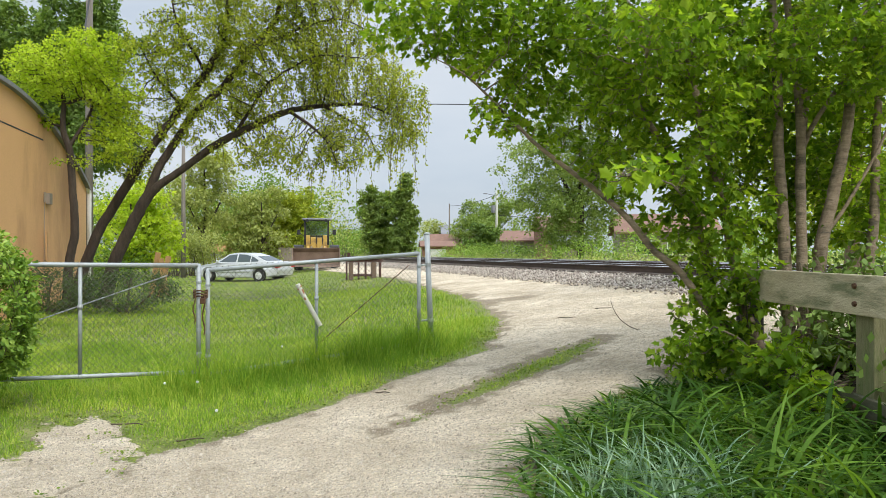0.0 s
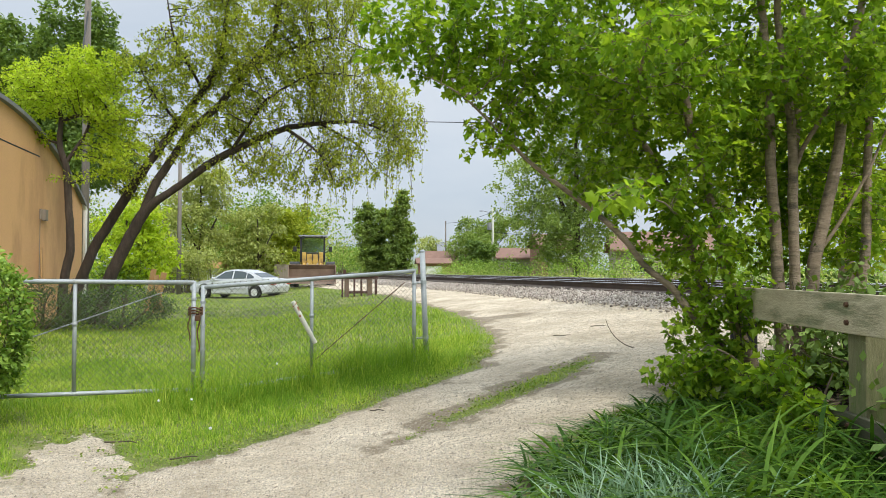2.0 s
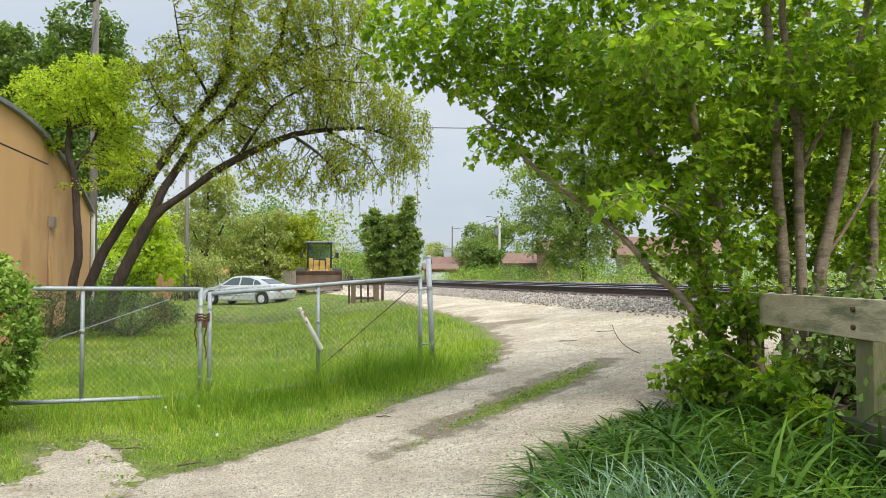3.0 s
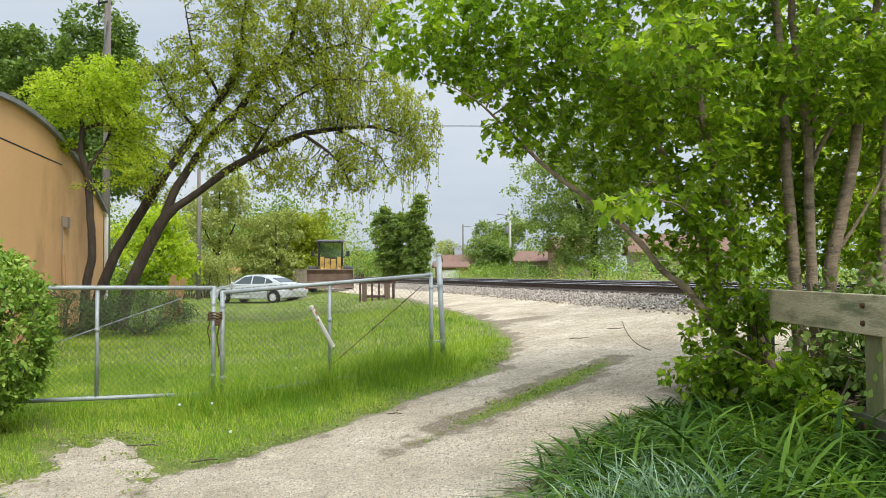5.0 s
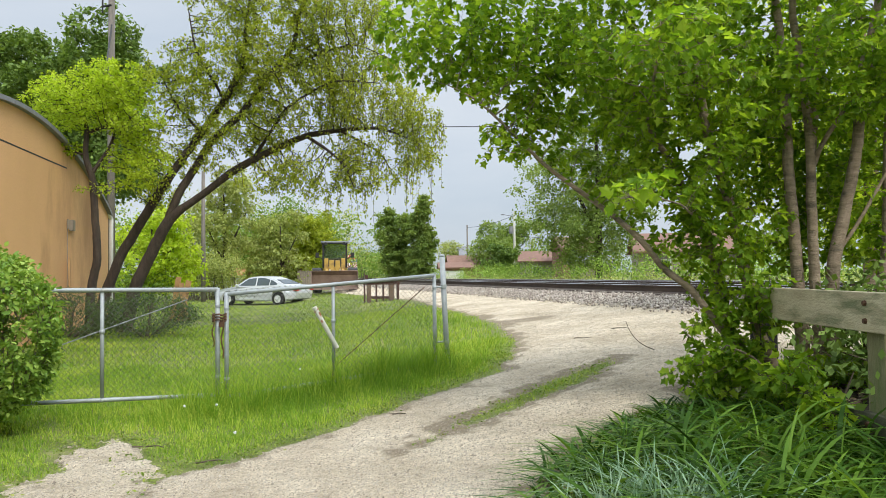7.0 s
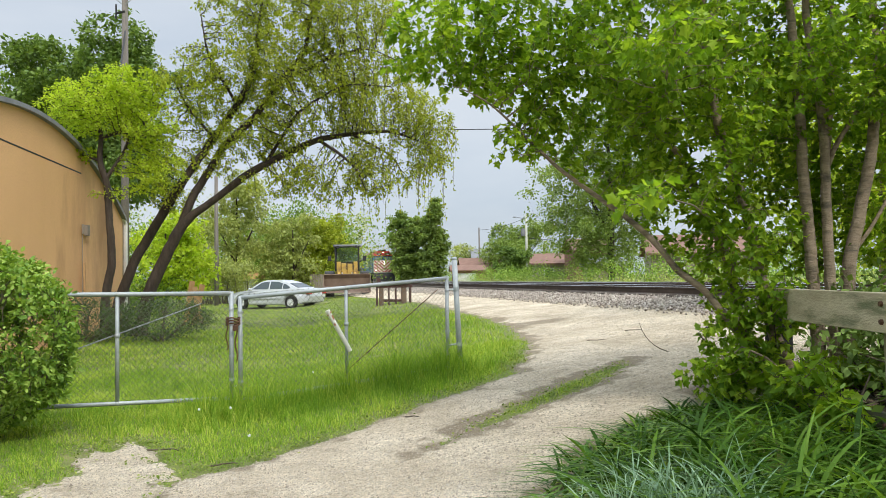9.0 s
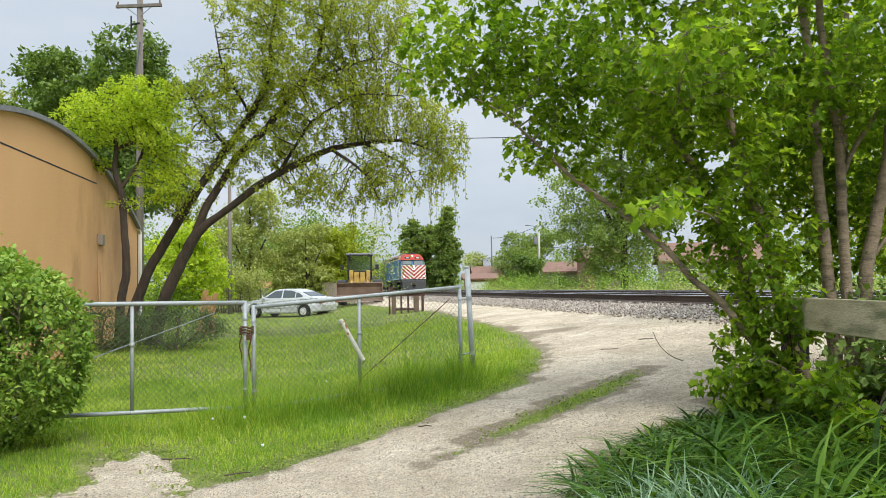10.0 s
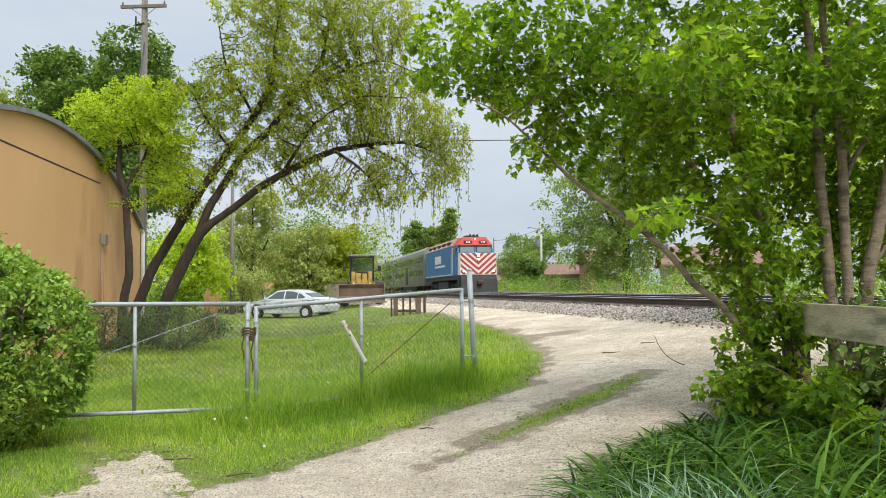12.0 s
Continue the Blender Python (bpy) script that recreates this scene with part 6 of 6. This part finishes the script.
def cable(name, a, b, sag, r, label):
    tb = Tubes(4)
    u = np.linspace(0, 1, 24)[:, None]
    p = np.array(a) * (1 - u) + np.array(b) * u
    p[:, 2] -= (4 * u * (1 - u))[:, 0] * sag
    tb.add(p, np.full(24, r))
    o = tb.made(name, CABLE, None)
    tagged(o, label, "cable", "overhead cables")


cable("overhead_cable", (-13.9, 29.9, 7.6), (24.0, 36.0, 8.6), 0.25, 0.018, "black service cable strung between poles")
cable("overhead_cable", (-14.75, 29.9, 13.68), (-24.0, 2.0, 12.5), 0.6, 0.012, "thin power line over the building")
cable("overhead_cable", (-13.05, 29.9, 13.68), (-5.0, 4.0, 15.5), 0.6, 0.012, "thin power line from the crossarm")
cable("overhead_cable", (-13.8, 29.8, 11.6), (-11.9, 25.0, 8.0), 0.2, 0.03, "slack black drop cable on the pole")
cable("overhead_cable", (7.3, 104, 9.4), (1.1, 130, 9.4), 0.4, 0.03, "power line along the railway")
cable("overhead_cable", (7.3, 104, 9.4), (30, 50, 9.6), 0.6, 0.02, "power line along the railway")
cable("overhead_cable", (7.3, 104, 6.6), (30, 100, 6.0), 0.5, 0.03, "green service line to the houses")


# ---- far houses ----
def house(name, x, y, turn, w, d, h, ridge, wall_mat, roof_mat, label, windows=(), door=None, lift=0.0):
    z = float(ground_z(x, y)) - 0.2 + lift
    t = thing(name, pose(x, y, z, 0, 0, turn), label, "house", "far houses")
    bm = bmesh.new()
    box(bm, -w / 2, w / 2, -d / 2, d / 2, 0, h + 0.2)
    part("wall", bm, wall_mat, t)
    bm = bmesh.new()
    e = 0.45
    prism(bm, [(-d / 2 - e, h + 0.12), (0, h + ridge), (d / 2 + e, h + 0.12), (d / 2 + e, h + 0.28), (0, h + ridge + 0.18), (-d / 2 - e, h + 0.28)], -w / 2 - e, w / 2 + e)
    part("roof", bm, roof_mat, t)
    for s in (-1, 1):
        bm = bmesh.new()
        prism(bm, [(-d / 2, h + 0.15), (d / 2, h + 0.15), (0, h + ridge - 0.02)], s * (w / 2 - 0.1), s * w / 2)
        part("gable", bm, wall_mat, t)
    for wx, wz, ww, wh in windows:
        fr = boxed("window", (wx - ww / 2 - 0.08, wx + ww / 2 + 0.08, -d / 2 - 0.06, -d / 2 + 0.02, wz - 0.08, wz + wh + 0.08), WHITE, t)
        boxed("pane", (wx - ww / 2, wx + ww / 2, -d / 2 - 0.075, -d / 2 - 0.05, wz, wz + wh), DARKGLASS, fr)
    if door:
        dx, dw, dh = door
        boxed("garage_door", (dx - dw / 2, dx + dw / 2, -d / 2 - 0.05, -d / 2 + 0.02, 0.1, dh), WHITE, t, "white garage door")
    return t


house("house", 2.2, 128, 6, 8.5, 7, 2.5, 1.9, BRICK, ROOFBROWN, "low brown-roofed brick house across the tracks", windows=((1.5, 1.0, 1.2, 1.0),))
house("garage", -0.9, 116, 4, 4.5, 5, 2.1, 0.9, BRICK, ROOFBROWN, "small garage with a white door", door=(-0.3, 2.9, 1.9))
house("house", 3.4, 150, 3, 7, 7, 4.6, 2.2, BRICK, ROOFGREY, "taller house with a dark slate roof", windows=((0.5, 3.0, 1.0, 1.2),))
house("house", 11.2, 98, -6, 7, 6, 2.6, 1.4, SIDING, ROOFBROWN, "low tan house behind the scrub", windows=((-1.5, 1.2, 1.0, 1.0),))
house("house", 13.8, 92, 8, 4.5, 5, 4.0, 1.5, BRICK, ROOFBROWN, "brown two-storey house with a white-framed window", windows=((-1.1, 3.1, 0.9, 1.2), (1.0, 1.2, 0.9, 1.2)))
house("shed", 12.2, 72, 10, 3.0, 3, 1.9, 0.8, SIDING, ROOFGREY, "weathered timber shed beside the tracks")
house("house", 19.5, 68, -8, 8, 7, 2.7, 1.8, SIDING, ROOFBROWN, "brown house seen through the leaves", windows=((-2.0, 1.1, 1.2, 1.1), (0.6, 1.1, 1.2, 1.1)))
house("shed", -14.4, 62, 5, 2.9, 3.0, 1.8, 0.9, BRICK, ROOFBROWN, "brown shed with a shingled roof behind the car")
house("garage", -17.6, 57, 5, 2.2, 3.0, 1.6, 0.5, WHITE, LUMBER, "pale garage with an orange-brown roof")


def build_board_fence():
    t = thing("board_fence", pose(-12.6, 58.5, float(ground_z(-12.6, 58.5)), 0, 0, 4), "weathered grey board fence behind the car", "fence")
    for k in range(22):
        boxed("board", (k * 0.15, k * 0.15 + 0.135, -0.012, 0.012, 0.0, 1.6 + 0.03 * math.sin(k * 1.7)), SIDING, t)
    boxed("fence_rail", (0, 3.3, 0.012, 0.06, 1.2, 1.29), SIDING, t)


build_board_fence()


def build_lumber():
    for k, (x, y, ry, h) in enumerate(((-9.55, 25.0, 7, 1.5), (-9.35, 25.2, 12, 1.4), (-9.05, 25.1, -8, 1.3))):
        t = thing("plank", pose(x, y, float(ground_z(x, y)) - 0.02, -6, ry, 20 * k), "orange-brown rough board leaning by the trees", "plank", "leaning boards")
        boxed("board", (-0.09, 0.09, -0.02, 0.02, 0, h), LUMBER, t, "", 0.004)
    t = thing("board", pose(-9.95, 19.3, float(ground_z(-9.95, 19.3)), 0, 8, -75), "long thin tan board leaning against the wall", "plank")
    boxed("board", (-0.05, 0.05, -0.015, 0.015, 0, 2.0), LUMBER, t, "", 0.004)


build_lumber()


def build_litter():
    rng = np.random.default_rng(61)
    for x, y, ln, turn in ((1.72, 10.6, 0.26, 10), (2.35, 11.2, 0.28, 25), (-0.55, 6.95, 0.14, -20), (-1.9, 5.75, 0.2, 15), (-2.6, 6.3, 0.3, -12)):
        t = thing("twig", pose(x, y, float(ground_z(x, y)) + 0.035, 0, 0, turn), "small dry brown stick lying on the gravel", "stick", "fallen sticks")
        tb = Tubes(5)
        tb.add(curve((-ln / 2, 0, 0), (ln / 2, 0, 0.01), (0, 0.03, 0.0), 6, rng, 0.004), np.linspace(0.007, 0.004, 6))
        tb.made("stick", TWIGM, t)
    t = thing("sapling", pose(2.35, 8.9, float(ground_z(2.35, 8.9))), "thin bare arching stem beside the lane", "sapling")
    tb = Tubes(5)
    tb.add(curve((0, 0, 0.0), (-0.42, -0.1, 0.36), (-0.06, 0, -0.06), 8, rng), np.linspace(0.006, 0.003, 8))
    tb.made("stem", TWIGM, t)
    for x, y, h in ((-1.95, 6.55, 0.09), (-2.45, 7.6, 0.16), (-2.72, 7.45, 0.18), (-3.0, 9.5, 0.12), (-2.2, 10.4, 0.12)):
        t = thing("dandelion", pose(x, y, float(ground_z(x, y)) - 0.01), "white dandelion seed head standing in the grass", "dandelion", "dandelions")
        bm = bmesh.new()
        rod(bm, (0, 0, 0), (0.01, 0, h), 0.003, 5)
        part("stalk", bm, GRASS, t)
        bm = bmesh.new()
        bmesh.ops.create_icosphere(bm, subdivisions=2, radius=0.013, matrix=pose(0.01, 0, h + 0.012))
        for v in bm.verts:
            v.co += Vector(rng.normal(0, 0.002, 3))
        part("seed_head", bm, WHITE, t)


build_litter()


# ---- passenger train ----
def chevrons(t, y, z0, z1, half):
    """Red V stripes laid on the white nose."""
    bm = bmesh.new()
    pitch, width = 0.46, 0.23
    for k in range(-1, 9):
        c = z0 - 1.55 + k * pitch
        for s in (-1, 1):
            pts = [(0, c), (s * half, c + 1.25), (s * half, c + 1.25 + width), (0, c + width)]
            clipped = clip_z(pts, z0, z1)
            if len(clipped) > 2:
                f = bm.faces.new([bm.verts.new((px, y - 0.012 + 0.10 * (pz - z0) / (z1 - z0), pz)) for px, pz in clipped])
    bmesh.ops.recalc_face_normals(bm, faces=bm.faces)
    r = bmesh.ops.extrude_face_region(bm, geom=list(bm.faces))
    bmesh.ops.translate(bm, verts=[v for v in r["geom"] if isinstance(v, bmesh.types.BMVert)], vec=(0, 0.02, 0))
    part("chevron_stripes", bm, STRIPE_RED, t, "red chevron stripes")


def clip_z(pts, lo, hi):
    for keep, bound in ((1, lo), (-1, hi)):
        out = []
        for (x0, z0), (x1, z1) in zip(pts, pts[1:] + pts[:1]):
            i0, i1 = (z0 - bound) * keep >= 0, (z1 - bound) * keep >= 0
            if i0:
                out.append((x0, z0))
            if i0 != i1:
                u = (bound - z0) / (z1 - z0)
                out.append((x0 + (x1 - x0) * u, bound))
        pts = out
        if not pts:
            return []
    return pts


def tapered(x_lo, x_hi, y0, y1, z0, z1, y0_hi=None, bevel=0.0):
    """A block whose upper half-width and front can differ from the lower."""
    bm = bmesh.new()
    g = y0 if y0_hi is None else y0_hi
    q = [(-x_lo, y0, z0), (x_lo, y0, z0), (x_lo, y1, z0), (-x_lo, y1, z0), (-x_hi, g, z1), (x_hi, g, z1), (x_hi, y1, z1), (-x_hi, y1, z1)]
    v = [bm.verts.new(c) for c in q]
    for f in ((3, 2, 1, 0), (4, 5, 6, 7), (0, 1, 5, 4), (1, 2, 6, 5), (2, 3, 7, 6), (3, 0, 4, 7)):
        bm.faces.new([v[i] for i in f])
    if bevel:
        bmesh.ops.bevel(bm, geom=list(bm.edges), offset=bevel, segments=2, affect="EDGES")
    return bm


def truck(t, y, span, mat):
    bm = bmesh.new()
    for s in (-1, 1):
        box(bm, s * 1.05 - 0.09, s * 1.05 + 0.09, y - span / 2 - 0.5, y + span / 2 + 0.5, 0.55, 0.85, bevel=0.04)
        for yy in (y - span / 2, y + span / 2):
            box(bm, s * 1.12 - 0.14, s * 1.12 + 0.14, yy - 0.2, yy + 0.2, 0.35, 0.75, bevel=0.03)
    tr = part("truck_frame", bm, mat, t)
    for yy in (y - span / 2, y + span / 2):
        bm = bmesh.new()
        for s in (-1, 1):
            rod(bm, (s * 0.69, yy, 0.51), (s * 0.83, yy, 0.51), 0.51, 20)
        rod(bm, (-0.7, yy, 0.51), (0.7, yy, 0.51), 0.09, 10)
        part("wheelset", bm, RAIL, tr)


def build_locomotive():
    t = thing("locomotive", Matrix.Identity(4), "blue diesel locomotive with red cab roof and chevron-striped nose", "train", "passenger train")
    boxed("underframe", (-1.5, 1.5, 0.5, 17.0, 1.12, 1.48), LOCO_BLACK, t, "", 0.03)
    boxed("fuel_tank", (-1.35, 1.35, 6.2, 11.0, 0.35, 1.1), LOCO_BLACK, t, "", 0.12)
    part("carbody", tapered(1.52, 1.52, 3.3, 16.9, 1.48, 3.95, bevel=0.03), LOCO_BLUE, t, "blue side panels")
    part("roof", tapered(1.5, 0.95, 3.3, 16.8, 3.95, 4.62), ROOFWORN, t, "faded red-brown sloping roof panels")
    for k, yy in enumerate((5.0, 7.3, 9.6, 12.0, 14.4)):
        boxed("radiator_hatch", (-0.8, 0.8, yy, yy + 1.5, 4.6, 4.74), LOCO_BLACK if k % 2 else ROOFWORN, t, "", 0.03)
        bm = bmesh.new()
        for s in (-1, 1):
            box(bm, s * 1.27 - 0.18, s * 1.27 + 0.18, yy, yy + 1.0, 4.14, 4.36, bevel=0.02)
        part("roof_vent", bm, LOCO_BLACK, t)
    part("cab", tapered(1.52, 1.5, 1.25, 3.35, 1.48, 3.25, bevel=0.03), LOCO_BLUE, t)
    part("cab_upper", tapered(1.5, 1.42, 1.30, 3.35, 3.25, 3.86, 1.42, 0.02), LOCO_BLUE, t)
    part("cab_roof", tapered(1.46, 0.92, 1.22, 3.6, 3.86, 4.58, 1.55, 0.04), LOCO_RED, t, "bright red cab roof")
    nose = part("nose", tapered(1.50, 1.46, 0.30, 1.30, 1.48, 3.24, 0.42, 0.03), LOCO_WHITE, t, "white nose")
    chevrons(nose, 0.295, 1.54, 3.20, 1.44)
    for s in (-1, 1):
        wf = boxed("windshield", (s * 0.70 - 0.62, s * 0.70 + 0.62, 1.28, 1.36, 3.31, 3.80), LOCO_BLACK, t, "", 0.02)
        boxed("pane", (s * 0.70 - 0.57, s * 0.70 + 0.57, 1.268, 1.30, 3.35, 3.76), SKYGLASS, wf)
        boxed("side_window", (s * 1.49 - 0.04, s * 1.49 + 0.04, 1.75, 2.75, 3.15, 3.72), DARKGLASS, t, "", 0.01)
        boxed("cab_door", (s * 1.53 - 0.02, s * 1.53 + 0.02, 2.85, 3.45, 1.52, 3.75), LOCO_TRIM, t, "pale blue cab door")
        bm = bmesh.new()
        for yy in (2.78, 3.52):
            rod(bm, (s * 1.58, yy, 1.5), (s * 1.58, yy, 3.2), 0.018, 6)
        part("grab_rail", bm, LOCO_WHITE, t)
        bm = bmesh.new()
        rod(bm, (s * 1.2, 0.22, 1.78), (s * 1.2, 0.34, 1.78), 0.11, 12)
        dl = part("ditch_light_rim", bm, LOCO_BLACK, t)
        bm = bmesh.new()
        rod(bm, (s * 1.2, 0.205, 1.78), (s * 1.2, 0.225, 1.78), 0.085, 12)
        part("ditch_light", bm, LAMP, dl, "lit white lamp")
        boxed("number_board", (s * 0.62 - 0.33, s * 0.62 + 0.33, 1.28, 1.42, 4.02, 4.26), LOCO_BLACK, t)
        for q in range(3):
            boxed("number_bar", (s * 0.62 - 0.16 + 0.13 * q, s * 0.62 - 0.08 + 0.13 * q, 1.262, 1.29, 4.07, 4.21), LOCO_WHITE, t, "white bar of unreadable lettering")
        boxed("sill_stripe", (s * 1.535 - 0.01, s * 1.535 + 0.01, 3.5, 16.9, 1.50, 1.62), LOCO_TRIM, t, "pale blue stripe along the sill")
        boxed("emblem", (s * 1.535 - 0.008, s * 1.535 + 0.008, 8.4, 11.4, 2.65, 3.35), LOCO_WHITE, t, "plain white block emblem")
        boxed("emblem_bar", (s * 1.535 - 0.008, s * 1.535 + 0.008, 6.6, 11.4, 2.30, 2.48), LOCO_WHITE, t, "white bar of unreadable lettering")
        boxed("step_well", (s * 1.40 - 0.14, s * 1.40 + 0.14, 0.55, 1.15, 0.45, 1.2), LOCO_BLACK, t)
    for zz in (2.98, 2.72):
        bm = bmesh.new()
        rod(bm, (0, 0.26, zz), (0, 0.42, zz), 0.12, 14)
        hl = part("headlight_rim", bm, LOCO_BLACK, t)
        bm = bmesh.new()
        rod(bm, (0, 0.245, zz), (0, 0.27, zz), 0.085, 14)
        part("headlight", bm, LAMP, hl, "lit white headlight")
    bm = bmesh.new()
    rod(bm, (0, 1.35, 4.4), (0, 1.5, 4.4), 0.07, 12)
    part("beacon", bm, LAMP, t)
    bm = bmesh.new()
    prism(bm, [(0.35, 1.46), (0.15, 1.2), (-0.15, 0.12), (0.1, 0.12), (0.55, 1.2), (0.6, 1.46)], -1.45, 1.45)
    part("snow_plow", bm, LOCO_BLACK, t, "black pilot plow")
    bm = bmesh.new()
    box(bm, -0.2, 0.2, -0.35, 0.3, 0.75, 1.05, bevel=0.05)
    part("coupler", bm, RAIL, t)
    bm = bmesh.new()
    box(bm, -0.5, 0.6, 2.6, 3.6, 4.55, 4.78, bevel=0.05)
    for k in range(3):
        rod(bm, (-0.3 + 0.3 * k, 2.2, 4.72), (-0.3 + 0.3 * k, 1.85, 4.75), 0.05, 8, 0.09)
    part("horn_and_aircon", bm, LOCO_BLACK, t)
    truck(t, 3.6, 2.7, LOCO_BLACK)
    truck(t, 13.6, 2.7, LOCO_BLACK)
    return t


def build_coach():
    t = thing("coach", Matrix.Identity(4), "stainless steel double-deck gallery coach", "train", "passenger train")
    bm = bmesh.new()
    prof = []
    for x, z in ((-1.5, 0.75), (-1.55, 1.0), (-1.55, 4.0), (-1.45, 4.4), (-1.1, 4.68), (0, 4.82), (1.1, 4.68), (1.45, 4.4), (1.55, 4.0), (1.55, 1.0), (1.5, 0.75)):
        prof.append((x, z))
    a = [bm.verts.new((x, 0, z)) for x, z in prof]
    b = [bm.verts.new((x, 25.9, z)) for x, z in prof]
    k = len(prof)
    bm.faces.new(a), bm.faces.new(b[::-1])
    for i in range(k):
        bm.faces.new((a[i], b[i], b[(i + 1) % k], a[(i + 1) % k]))
    bmesh.ops.recalc_face_normals(bm, faces=bm.faces)
    body = part("body", bm, STEEL, t)
    bm = bmesh.new()
    for s in (-1, 1):
        for q in range(9):
            z = 1.05 + 0.07 * q
            box(bm, s * 1.56 - 0.012, s * 1.56 + 0.012, 0.1, 25.8, z, z + 0.035)
        for q in range(5):
            z = 2.72 + 0.07 * q
            box(bm, s * 1.56 - 0.012, s * 1.56 + 0.012, 0.1, 25.8, z, z + 0.035)
    part("fluting", bm, STEEL, body)
    bm = bmesh.new()
    box(bm, -0.02, 0.02, -0.5, 0.5, -0.3, 0.3, bevel=0.01)
    first = part("window", bm, DARKGLASS, body, "dark window")
    n = 0
    for s in (-1, 1):
        for z in (2.15, 3.5):
            for q in range(18):
                y = 1.6 + q * 1.33
                if 11.9 < y < 14.1 and z < 3:
                    continue
                o = first if n == 0 else bpy.data.objects.new("window", first.data)
                if n:
                    scene.collection.objects.link(o)
                    o.parent = body
                o.matrix_basis = pose(s * 1.555, y, z)
                n += 1
        boxed("door", (s * 1.56 - 0.02, s * 1.56 + 0.02, 12.0, 13.9, 0.95, 2.9), LOCO_BLACK, t, "dark centre doors")
    bm = bmesh.new()
    box(bm, -0.8, 0.8, -0.45, 0.0, 0.9, 3.3, bevel=0.05)
    part("gangway", bm, LOCO_BLACK, t)
    boxed("underfloor_gear", (-1.2, 1.2, 7.5, 18, 0.35, 0.8), LOCO_BLACK, t, "", 0.05)
    truck(t, 3.6, 2.5, LOCO_BLACK)
    truck(t, 22.3, 2.5, LOCO_BLACK)
    return t


ROOFWORN = surface("faded_roof_paint", (0.30, 0.12, 0.07), (0.48, 0.28, 0.19), 0.8, 0.7, bump=0.1, stain=(0.50, 0.36, 0.26), stain_scale=0.7)
LOCO_TRIM = surface("pale_blue_paint", (0.33, 0.42, 0.55), (0.45, 0.54, 0.66), 1.2, 0.5, bump=0.05)
locomotive = build_locomotive()
coach_one = build_coach()
coaches = [coach_one] + [copy_thing(coach_one, Matrix.Identity(4)) for _ in range(3)]


def motions():
    speed, heading = 16.7, math.degrees(THETA)

    def rows(back):
        out = []
        for t in (0, 3, 6, 9, 12):
            s = (12 - t) * speed + back
            out.append((t, pose(-0.62 - s * SA, 60.2 + s * CA, 1.176 - GRADE * (s + 58.7 - 14), math.degrees(-GRADE), 0, heading)))
        return out
    walk(locomotive, rows(0))
    for k, c in enumerate(coaches):
        walk(c, rows(17.6 + 26.6 * k))
    for k, c in enumerate(MAPLE_CROWN):  # the maple stirs in the breeze
        walk(c, [(0.75 * i, pose(0, 0, 0, 0.5 * math.sin(1.9 * i + k), 0.6 * math.sin(1.3 * i + 1.7 * k), 0.5 * math.sin(2.3 * i + 0.9 * k))) for i in range(17)])


motions()
